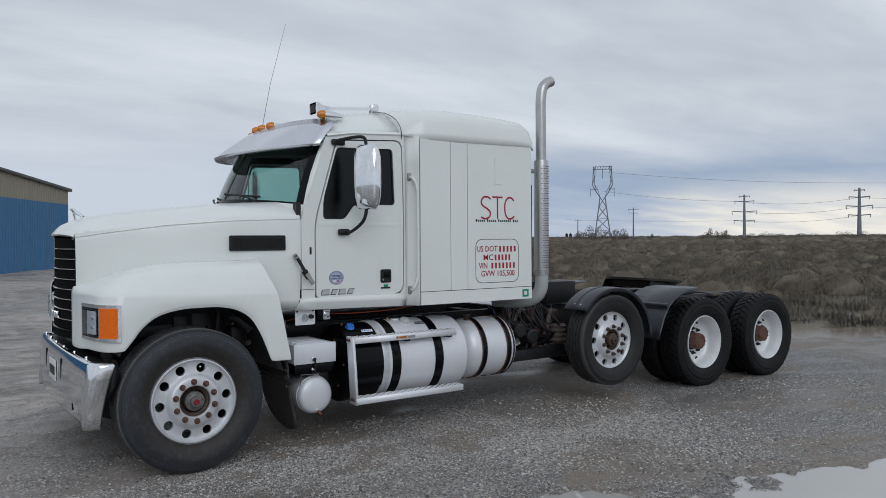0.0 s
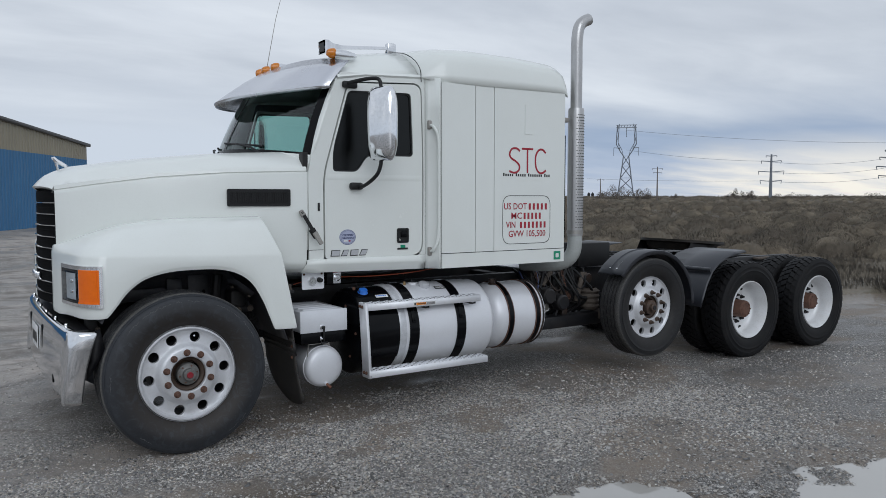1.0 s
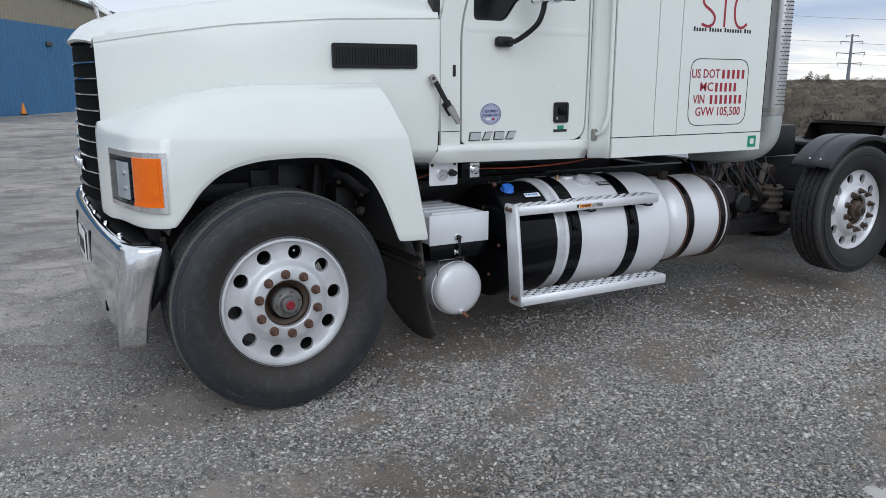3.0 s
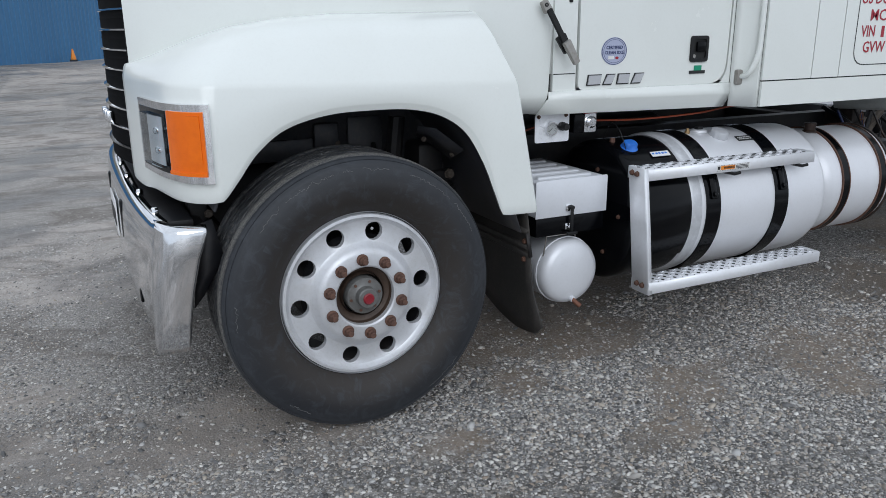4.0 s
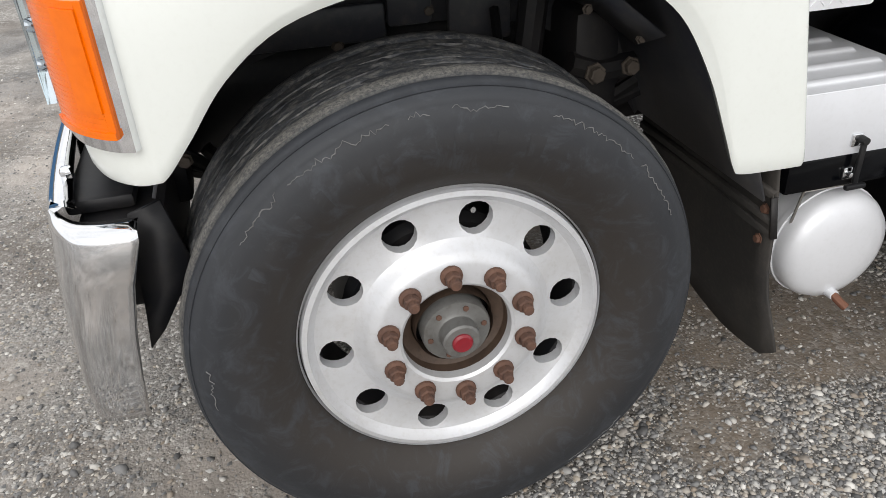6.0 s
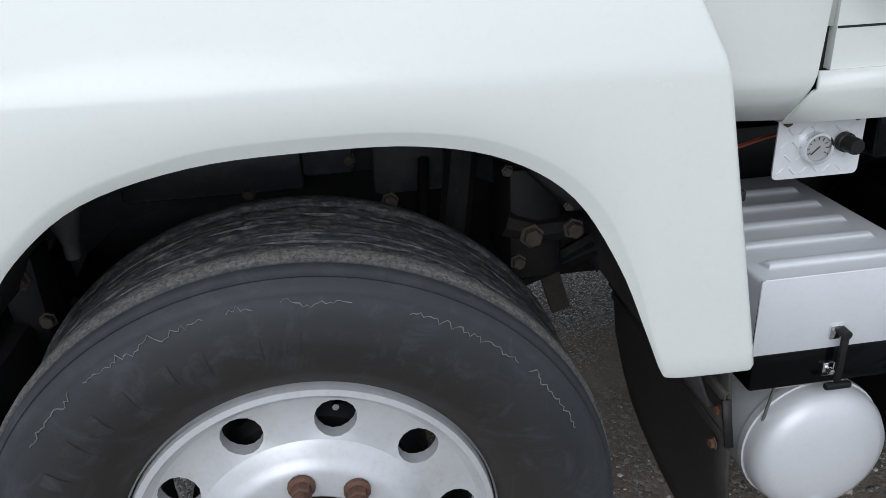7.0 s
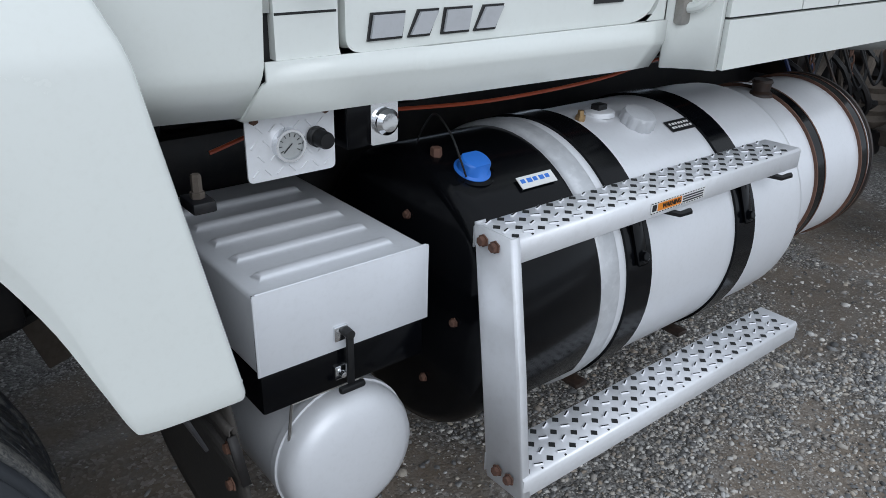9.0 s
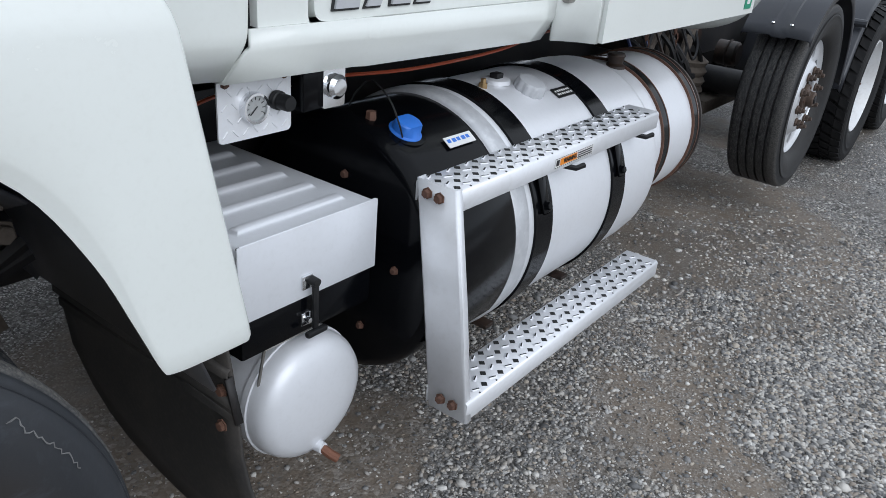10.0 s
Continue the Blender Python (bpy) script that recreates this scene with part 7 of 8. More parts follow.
FLIP = Matrix.Rotation(math.pi, 4, "Z")
steer = steer_wheel(pose(0, -0.002, 0.518), 0.527, 0.195, 0.014, "steer wheel with ten-hole alloy disc and rusty nuts", -0.516, NUT_RUST, "dull ten-hole alloy disc", (-4.0, 12.9))
copy_thing(steer, Matrix.Translation((0, across(-0.002), 0.518)) @ FLIP)
pusher = steer_wheel(pose(4.37, 0.035, 0.605), 0.475, 0.130, 0.030, "raised lift-axle wheel with ten-hole alloy disc", None, NUT_OILY, "bright ten-hole alloy disc", (2.0, 20.0), True)
copy_thing(pusher, Matrix.Translation((4.37, across(0.035), 0.605)) @ FLIP)


def drive_wheel(at):
    wheel = group_part("wheel", truck, at, "dual drive wheel with deep block tread and white dished rim")
    R, half = 0.515, 0.135
    for k, y in enumerate((half, half + 0.335)):
        tyre = part("tyre", tyre_mesh(R - 0.014, half, 0.292, 3, None), RUBBER, wheel, "black drive tyre with block tread", sharp=45, at=Matrix.Translation((0, y, 0)))
        for row, me in enumerate(lug_meshes(R, half)):
            for n in range(LUGS):
                block = new("tread_block", me)
                block.parent = wheel
                block.matrix_basis = Matrix.Translation((0, y, 0)) @ Matrix.Rotation(2 * math.pi * (n + (0.5 if row % 2 else 0.0)) / LUGS, 4, "Y")
    prof = [(0.306, 0.030), (0.302, 0.020), (0.296, 0.020), (0.290, 0.030), (0.282, 0.060), (0.272, 0.075), (0.268, 0.14), (0.262, 0.165), (0.24, 0.185), (0.215, 0.192), (0.11, 0.200), (0.108, 0.21)]
    rim = part("rim", lathe(prof, "y", (0, 0, 0), 48), RIM_WHITE, wheel, "white dished rim", sharp=40)
    # the rim is uncut: dark discs paint the shade of its hand holes
    for k in range(5):
        a = radians(20 + 72 * k)
        part("rim_hole", lathe([(0.0, 0.1885), (0.026, 0.1885)], "y", (0.226 * math.sin(a), 0, 0.226 * math.cos(a)), 14), SEAM_AND_SHADE, rim)
    add_nuts(rim, NUT_DARK, 0.143, 0.196, 0.0)
    part("hub", lathe([(0.0, 0.075), (0.075, 0.075), (0.088, 0.082), (0.092, 0.10), (0.095, 0.20)], "y", (0, 0, 0), 28), RUST, wheel, "rusty drive hub")
    for k in range(8):
        a = radians(45 * k)
        part("hub_stud", bolt(0.008, 0.012, m=Matrix.Translation((0.068 * math.sin(a), 0.076, 0.068 * math.cos(a))), washer=False), RUST, wheel)
    part("inner_rim", lathe([(0.30, 0.33), (0.27, 0.36), (0.27, 0.50), (0.30, 0.60)], "y", (0, 0, 0), 32), CHASSIS, wheel)
    return wheel


drive = drive_wheel(pose(5.86, 0.0, 0.468))
copy_thing(drive, pose(7.135, 0.0, 0.458, 0, 23, 0))
copy_thing(drive, Matrix.Translation((5.86, 2 * YC, 0.468)) @ FLIP)
copy_thing(drive, Matrix.Translation((7.135, 2 * YC, 0.458)) @ FLIP)


# -- frame and running gear --
def build_chassis():
    for y in (0.80, across(0.80)):
        rows = [[(x, y + dy, z) for dy, z in ((0.07, 0.66), (-0.01, 0.66), (-0.01, 0.94), (0.07, 0.94))] for x in (-0.55, 2.0, 4.6, 7.75)]
        thin(part("frame_rail", loft(rows), CHASSIS, truck, "black steel frame rail", sharp=30), 0.01)
    for x in (0.9, 2.1, 3.4, 4.9, 6.5, 7.7):
        part("cross_member", box(x - 0.05, x + 0.05, 0.81, across(0.81), 0.70, 0.90, 0.01), CHASSIS, truck, "black frame cross member")
    part("engine_block", box(-0.35, 0.95, 0.82, across(0.82), 0.55, 1.45, 0.05), CHASSIS, truck, "dark engine block under the hood")
    part("gearbox", box(0.95, 2.2, 0.95, across(0.95), 0.50, 0.98, 0.06), CHASSIS, truck, "dark gearbox between the rails")
    part("front_axle", box(-0.06, 0.06, 0.26, across(0.26), 0.42, 0.54, 0.02), CHASSIS, truck, "dark front axle beam")
    for y in (0.62, across(0.62)):
        for k in range(4):
            part("leaf_spring", tube([(-0.62 + 0.06 * k, y, 0.74), (-0.3, y, 0.63 - 0.018 * k), (0.0, y, 0.58 - 0.018 * k), (0.35, y, 0.63 - 0.018 * k), (0.80 - 0.1 * k, y, 0.78)], 0.018, 6, per=3), CHASSIS, truck, "black front leaf spring")
        part("shock_absorber", tube([(0.30, y - 0.06, 0.60), (0.36, y - 0.06, 1.10)], 0.035, 10), CHASSIS, truck, "black front shock absorber")
        part("spring_hanger", box(0.44, 0.56, y - 0.10, y + 0.12, 0.72, 0.98, 0.02), CHASSIS, truck, "black spring hanger")
    part("steering_link", tube([(-0.15, 0.40, 0.56), (-0.17, 1.2, 0.54), (-0.15, across(0.40), 0.56)], 0.025, 8), CHASSIS, truck, "black steering tie rod")
    link = Matrix.Translation((0.612, 0.76, 0.572)) @ Matrix.Rotation(radians(-17), 4, "Y")
    part("spring_link", box(-0.026, 0.026, -0.008, 0.008, -0.075, 0.075, 0.004, m=link), DUSTY, truck, "dusty steel link in the wheel well")
    for x in (5.86, 7.135, 4.37):
        z = 0.46 if x > 5 else 0.605
        part("axle_tube", lathe([(0.075, 0.3), (0.075, across(0.3))], "y", (x, 0, z), 16), CHASSIS, truck, "black axle tube")
    for x in (5.86, 7.135):
        part("differential", lathe([(0.0, -0.22), (0.14, -0.2), (0.2, -0.06), (0.2, 0.06), (0.12, 0.2), (0.0, 0.22)], "y", (x, YC, 0.48), 20), CHASSIS, truck, "dark differential housing")
    # fittings seen in the wheel well
    cone = lathe([(0.010, 0.0), (0.014, 0.004), (0.015, 0.03), (0.028, 0.08), (0.04, 0.11)], "z", (-0.405, 0.44, 0.91), 16)
    part("spring_cup", cone, HUB_GREY, truck, "grey funnel-shaped bracket end in the wheel well")
    part("side_bracket", box(-0.54, -0.47, 0.42, 0.52, 0.70, 0.93, 0.015), CHASSIS, truck, "black bracket in the wheel well")
    for x, y, z, r in ((-0.498, 0.415, 0.89, 0.016), (-0.47, 0.42, 0.80, 0.013), (0.192, 0.50, 0.945, 0.014), (0.484, 0.50, 0.838, 0.020), (0.575, 0.50, 0.845, 0.018), (0.46, 0.52, 0.77, 0.014), (0.41, 0.40, 1.02, 0.009), (0.52, 0.36, 0.955, 0.009), (-0.10, 0.66, 0.93, 0.012), (0.12, 0.655, 0.99, 0.012)):
        part("well_bolt", bolt(r, r * 1.3, m=Matrix.Translation((x, y, z)) @ Matrix.Rotation(x * 7, 4, "Y")), DUSTY, truck, "dusty bolt head in the wheel well")
    part("hanger_pin", tube([(0.43, 0.53, 0.86), (0.50, 0.53, 0.835), (0.60, 0.53, 0.84)], 0.030, 8), CHASSIS, truck, "black spring shackle pin")
    for x0, x1, z0, z1, y in ((-0.36, 0.02, 0.93, 1.02, 0.655), (0.02, 0.13, 0.96, 1.08, 0.645), (0.17, 0.33, 0.90, 1.10, 0.655)):
        part("inner_shield", box(x0, x1, y, y + 0.02, z0, z1, 0.012), LINER, truck, "dusty black splash shield panel")
    corner = [[(0.36, 0.34, 1.085), (0.42, 0.30, 1.075), (0.53, 0.27, 0.985)], [(0.40, 0.46, 1.03), (0.46, 0.47, 1.0), (0.535, 0.40, 0.93)]]
    thin(part("corner_shield", loft(corner), LINER, truck, "dusty grey splash shield corner"), 0.004)
    part("brake_hose", tube([(0.28, 0.64, 0.98), (0.24, 0.50, 0.86), (0.10, 0.42, 0.80), (-0.05, 0.40, 0.72)], 0.012, 6, per=4), PLASTIC, truck, "black brake hose in the wheel well")
    # mud flaps behind the steer wheels
    for flip in (False, True):
        f = (lambda y: across(y)) if flip else (lambda y: y)
        rows = []
        for k in range(13):
            y = 0.085 + 0.66 * k / 12
            foot = table_at([(0.085, 0.225), (0.11, 0.190), (0.16, 0.170), (0.29, 0.152), (0.40, 0.168), (0.485, 0.194), (0.60, 0.245), (0.68, 0.31), (0.745, 0.42)], y)
            col = []
            for j in range(9):
                z = lerp(0.80, foot, j / 8)
                x = table_at([(0.15, 0.822), (0.28, 0.803), (0.40, 0.788), (0.52, 0.777), (0.62, 0.767), (0.80, 0.737)], z)
                out = table_at([(0.15, 0.0), (0.24, 0.0), (0.40, 0.045), (0.55, 0.040), (0.80, 0.045)], z) * (1 - k / 12)
                col.append((x + 0.004 * math.sin(5 * y + 9 * z), f(y + out), z))
            rows.append(col)
        flap = part("mud_flap", loft(rows), FLAP, truck, "dusty black rubber mud flap with rounded foot")
        thin(flap, 0.008)
        for z, d in ((0.540, 0.006), (0.578, 0.012), (0.645, 0.008), (0.725, 0.008)):
            x = 0.772 - (z - 0.54) * 0.17
            rib = [[(x, f(y), z - 0.014), (x - d, f(y), z - 0.010), (x - d, f(y), z + 0.006), (x, f(y), z + 0.012)] for y in (0.125, 0.3, 0.5, 0.74)]
            thin(part("flap_bar", loft(rib), FLAP, flap, "raised rib across the flap", sharp=30), 0.003)
        edge = [[(0.742, f(0.122), 0.64), (0.758, f(0.122), 0.64)], [(0.758, f(0.118), 0.535), (0.774, f(0.118), 0.535)]]
        thin(part("flap_bracket", loft(edge), CHASSIS, flap), 0.006)
        for y, z in ((0.15, 0.60), (0.155, 0.52)):
            part("flap_bolt", bolt(0.010, 0.01, m=Matrix.Translation((0.755, f(y), z)) @ Matrix.Rotation(radians(-90), 4, "Z")), RUST, flap)
    # clutter behind the rear tank
    rnd = random.Random(11)
    for k in range(9):
        x = 3.2 + 0.09 * k
        part("air_hose", tube([(x, 0.72, 0.98), (x + 0.05, 0.52 + 0.03 * (k % 3), 0.86 - 0.05 * (k % 4)), (x + 0.16, 0.56, 0.62 + 0.04 * (k % 3)), (x + 0.12, 0.74, 0.50)], 0.013 + 0.004 * (k % 2), 6, per=4), PLASTIC if k % 3 else CHASSIS, truck, "black air hose under the frame")
    for k in range(3):
        x = 3.28 + 0.17 * k
        part("air_can", lathe([(0.0, 0.46), (0.06, 0.46), (0.075, 0.48), (0.075, 0.55), (0.082, 0.56), (0.075, 0.57), (0.075, 0.66), (0.0, 0.70)], "y", (x, 0, 0.66 + 0.07 * (k % 2)), 18), CHASSIS, truck, "dusty black brake chamber")
    for x in (3.35, 3.62):
        part("hanger_strut", tube([(x, 0.62, 0.42), (x + 0.12, 0.60, 0.95)], 0.022, 8), CHASSIS, truck, "rusty suspension strut")
    part("lift_axle_frame", box(3.3, 4.2, 0.55, 0.78, 0.40, 0.52, 0.02), CHASSIS, truck, "black lift axle frame")
    bag = [(0.06, 0.54), (0.085, 0.555), (0.10, 0.58), (0.085, 0.605), (0.10, 0.63), (0.085, 0.655), (0.10, 0.68), (0.085, 0.705), (0.10, 0.73), (0.06, 0.76)]
    part("air_spring", lathe(bag, "z", (4.10, 0.62, 0), 24), DUSTY, truck, "ribbed dusty air spring")
    part("lift_beam", box(4.15, 4.70, 0.50, 0.72, 0.45, 0.525, 0.012), DUSTY, truck, "mud-dusted lift axle beam")
    for a, b, r in (((3.46, 0.60, 0.82), (3.57, 0.60, 0.95), 0.022), ((3.90, 0.60, 0.64), (3.99, 0.60, 0.92), 0.026), ((3.30, 0.62, 0.55), (3.42, 0.60, 0.92), 0.018), ((3.70, 0.56, 0.60), (3.66, 0.60, 0.94), 0.014)):
        part("dusty_strut", tube([a, b], r, 8), DUSTY, truck, "dusty diagonal strut behind the tanks")
    for x, y, z, r in ((4.60, 0.52, 0.72, 0.07), (4.05, 0.58, 0.86, 0.05), (3.58, 0.55, 0.76, 0.045)):
        part("brake_chamber", lathe([(0.0, 0.0), (r * 0.8, 0.0), (r, 0.015), (r, 0.05), (r * 1.12, 0.055), (r, 0.065), (r, 0.12), (0.0, 0.13)], "y", (x, y, z), 18), RUSTY_BLACK, truck, "rust-stained brake chamber behind the lift axle")
    lid_clip = part("panel_clip", box(0.785, 0.825, 0.27, 0.33, 0.965, 0.985, 0.004), CHASSIS, truck, "small dark clip bracket below the cab")
    part("clip_bolt", bolt(0.009, 0.04, m=Matrix.Translation((0.805, 0.30, 0.985)) @ Matrix.Rotation(radians(-90), 4, "X")), DUSTY, lid_clip)
    for k, (x, z) in enumerate(((3.22, 0.50), (3.32, 0.84), (3.48, 0.58), (3.60, 0.80), (3.72, 0.46))):
        part("frame_bracket", box(x, x + 0.07, 0.60, 0.80, z, z + 0.13, 0.012), (CHASSIS, RUSTY_BLACK, STEEL, CHASSIS, RUSTY_BLACK)[k], truck, "rust-stained bracket on the frame rail")
    for x in (3.35, 3.68):
        chain = bmesh.new()
        for j in range(9):
            m = Matrix.Translation((x + 0.012 * j, 0.565, 0.93 - 0.045 * j + 0.002 * j * j)) @ Matrix.Rotation(math.pi / 2 * (j % 2), 4, "Z") @ Matrix.Diagonal((0.7, 0.5, 1.3, 1))
            tube([m @ Vector((0.017 * math.cos(a * math.pi / 4), 0, 0.02 * math.sin(a * math.pi / 4))) for a in range(9)], 0.004, 4, chain, cap=False)
        part("chain", chain, RUST, truck, "rusty hanging chain behind the tanks")
    part("pale_plate", plate(rounded(rect(3.26, 3.36, 0.66, 0.80), 0.012), 0.555, 0.006), ALLOY, truck, "pale aluminium plate behind the tanks")
    for k in range(5):
        x = 3.18 + 0.15 * k
        part("cable_loop", tube([(x, 0.60, 0.97), (x + 0.05, 0.54, 0.82), (x + 0.12, 0.53, 0.77), (x + 0.19, 0.55, 0.84), (x + 0.22, 0.62, 0.97)], 0.007, 5, per=5), (NAVY, PLASTIC, RUSTY_BLACK, PLASTIC, CHASSIS)[k], truck, "hanging air or light line loop")
    # deck behind the sleeper
    part("deck_plate", box(3.42, 4.3, 0.86, across(0.86), 0.962, 0.972), GALV, truck, "diamond plate deck behind the cab")
    part("deck_box", box(4.02, 4.46, 0.70, 0.95, 0.96, 1.20, 0.015), PLASTIC, truck, "black plastic box on the frame")
    for k in range(5):
        part("coiled_line", tube([(3.42, 1.0 + 0.06 * k, 1.3), (3.6, 0.95 + 0.07 * k, 1.05), (3.95, 0.9 + 0.08 * k, 1.0), (4.4, 0.92 + 0.06 * k, 1.04), (4.8, 1.0, 1.02)], 0.012, 6, per=5), (PLASTIC, CHASSIS, ORANGE, PLASTIC, NAVY)[k], truck, "air and light line lying along the deck")
    part("tail_rail", box(7.0, 7.9, 0.72, 0.80, 0.905, 0.930, 0.004), DUSTY, truck, "dusty rear frame end")
    part("far_tail_rail", box(7.0, 7.9, across(0.80), across(0.72), 0.905, 0.930, 0.004), DUSTY, truck, "dusty rear frame end")


build_chassis()


def build_fifth_wheel():
    fw = group_part("fifth_wheel", truck, pose(0.18, 0, 0), label="black fifth wheel coupling plate, greasy")
    out = [(5.88 - 0.30 * math.sin(radians(a)), YC - 0.44 * math.cos(radians(a))) for a in range(0, 181, 12)][::-1]
    out = [(6.54, 1.39), (6.52, 1.46), (6.40, 1.55), (6.15, 1.64)] + out + [(6.15, 0.80), (6.40, 0.89), (6.52, 0.98), (6.54, 1.05), (6.22, 1.15), (6.16, YC), (6.22, 1.29)]
    bm = bmesh.new()
    top = [bm.verts.new((x, y, 1.195 - (x - 5.4) * 0.075)) for x, y in out]
    rings = [top]
    for k, drop in ((1.0, 0.028), (0.86, 0.045), (0.78, 0.125)):
        rings.append([bm.verts.new((x * k + 5.95 * (1 - k), y * k + YC * (1 - k), 1.195 - drop - (x - 5.4) * 0.075)) for x, y in out])
    bm.faces.new(top), bm.faces.new(rings[-1][::-1])
    for up, dn in zip(rings, rings[1:]):
        for k in range(len(out)):
            j = (k + 1) % len(out)
            bm.faces.new((up[k], up[j], dn[j], dn[k]))
    bmesh.ops.recalc_face_normals(bm, faces=bm.faces)
    part("top_plate", bm, GREASE, fw, "greasy coupling plate", sharp=35)
    for y in (0.84, across(0.84)):
        part("pedestal", loft([[(5.62, y, 0.96), (6.1, y, 0.96)], [(5.72, y, 1.14), (5.98, y, 1.12)]]), CHASSIS, fw)
    part("slide_base", box(5.3, 6.5, 0.78, across(0.78), 0.945, 0.985, 0.01), CHASSIS, fw)
    part("release_arm", tube([(5.75, 0.35, 1.06), (5.78, 0.8, 1.08)], 0.012, 6), STEEL, fw)


build_fifth_wheel()


def build_rear_fenders():
    for flip in (False, True):
        f = (lambda y: across(y)) if flip else (lambda y: y)
        # curved guard over the lift-axle wheel
        rows = []
        for a in range(-54, 96, 6):
            t = radians(a)
            r = 0.545 + 0.02 * abs(math.sin(t))
            x, z = 4.38 + r * math.sin(t), 0.605 + r * math.cos(t)
            xi, zi = 4.38 + (r - 0.035) * math.sin(t), 0.605 + (r - 0.035) * math.cos(t)
            row = [(xi, f(0.022), zi), (x, f(0.022), z), (x, f(0.034), z + 0.006), (x, f(0.13), z + 0.010), (x, f(0.142), z + 0.001), (x, f(0.20), z + 0.001), (x, f(0.212), z + 0.010), (x, f(0.34), z), (xi, f(0.35), zi)]
            rows.append(row)
        thin(part("wheel_guard", loft(rows), GREY_POLY, truck, "dark grey plastic guard over the raised wheel", sharp=30), 0.006)
        guard = truck.children[-1]
        for y in (0.13, 0.215):
            t = radians(-47)
            part("guard_bolt", lathe([(0.0, 0.004), (0.007, 0.003), (0.009, -0.004)], "z", (4.38 + 0.565 * math.sin(t), f(y), 0.605 + 0.575 * math.cos(t)), 10), CHROME, truck, "bright guard bolt")
        # quarter fender ahead of the drive wheels
        rows = []
        prof = [(5.06, 0.56), (5.10, 0.66), (5.16, 0.80), (5.24, 0.92), (5.34, 1.00), (5.46, 1.055), (5.60, 1.09), (5.78, 1.105)]
        for y in (0.03, 0.05, 0.35, 0.66):
            rows.append([(x, f(y), z - (0.02 if y == 0.03 else 0)) for x, z in prof])
        thin(part("quarter_fender", loft(rows), GREY_POLY, truck, "dark grey plastic quarter fender", sharp=45), 0.008)
        part("fender_rod", tube([(5.20, f(0.02), 0.925), (5.20, f(0.80), 0.925)], 0.022, 10), GREY_POLY, truck, "grey fender mounting rod")


build_rear_fenders()


def keep_three_levels(top):
    """Truck, part and sub-part: whatever hangs deeper moves up to its part."""
    for ob in list(top.children_recursive):
        while ob.parent.parent and ob.parent.parent.parent:
            up = ob.parent
            ob.matrix_basis = up.matrix_basis @ ob.matrix_basis
            ob.parent = up.parent
    for ob in [o for o in top.children_recursive if o.type == "EMPTY" and not o.children]:
        bpy.data.objects.remove(ob)


keep_three_levels(truck)

# ---- the yard, the shed, the field and the power lines ----
def build_shed():
    shed = new("steel_shed")
    shed.empty_display_size = 1.0
    tagged(shed, "long metal shed with blue walls and tan upper band", "shed")
    corner, run = Vector((6.0, 43.5, 0)), Vector((-3.71, -6.6, 0)).normalized()
    back = Vector((-run.y, run.x, 0))
    if back.x > 0:
        back = -back
    length, depth = 34.0, 20.0
    top = lambda d: 4.85 + 0.052 * min(d, 17) - 0.052 * max(0.0, d - 17)

    def wall(name, origin, way, n, z0, z1, mat, label):
        """Ribbed sheeting: flat pans and trapezoid ribs."""
        bm = bmesh.new()
        face = Vector((-way.y, way.x, 0)) if way == run else Vector((way.y, -way.x, 0))
        lower, upper = [], []
        d = 0.0
        while d < n:
            for u, o in ((0.0, 0.0), (0.20, 0.0), (0.225, 0.03), (0.275, 0.03), (0.30, 0.0)):
                p = origin + way * min(d + u, n) + face * o
                lower.append((p.x, p.y, z0(d) - 0.0)), upper.append((p.x, p.y, z1(d)))
            d += 0.30
        ob = part(name, loft([lower, upper], bm), mat, shed, label, sharp=15)
        return ob

    wall("blue_wall", corner, run, length, lambda d: -0.3, lambda d: 3.88, SHED_BLUE, "blue ribbed steel wall sheets")
    wall("tan_wall", corner, run, length, lambda d: 3.88, top, SHED_TAN, "tan ribbed upper wall sheets")
    wall("side_wall", corner + back * 0.0, back, depth, lambda d: -0.3, lambda d: 4.85, SHED_TAN, "side wall of the shed")
    a, b, m = corner - run * 0.25, corner + run * (length + 0.3), corner + run * 17
    rows = [[a - back * 0.15 + Vector((0, 0, 4.80)), m - back * 0.15 + Vector((0, 0, 5.70)), b - back * 0.15 + Vector((0, 0, 4.80))],
            [a + back * depth + Vector((0, 0, 4.80)), m + back * depth + Vector((0, 0, 5.70)), b + back * depth + Vector((0, 0, 4.80))]]
    thin(part("roof", loft(rows), SHED_ROOF, shed, "dark metal roof edge"), 0.16)
    q = corner + run * 10.5 - back * 0.1
    lamp = part("wall_lamp", box(q.x - 0.12, q.x + 0.12, q.y - 0.12, q.y + 0.12, 3.0, 3.2, 0.03), SHED_ROOF, shed, "small dark wall lamp")


build_shed()


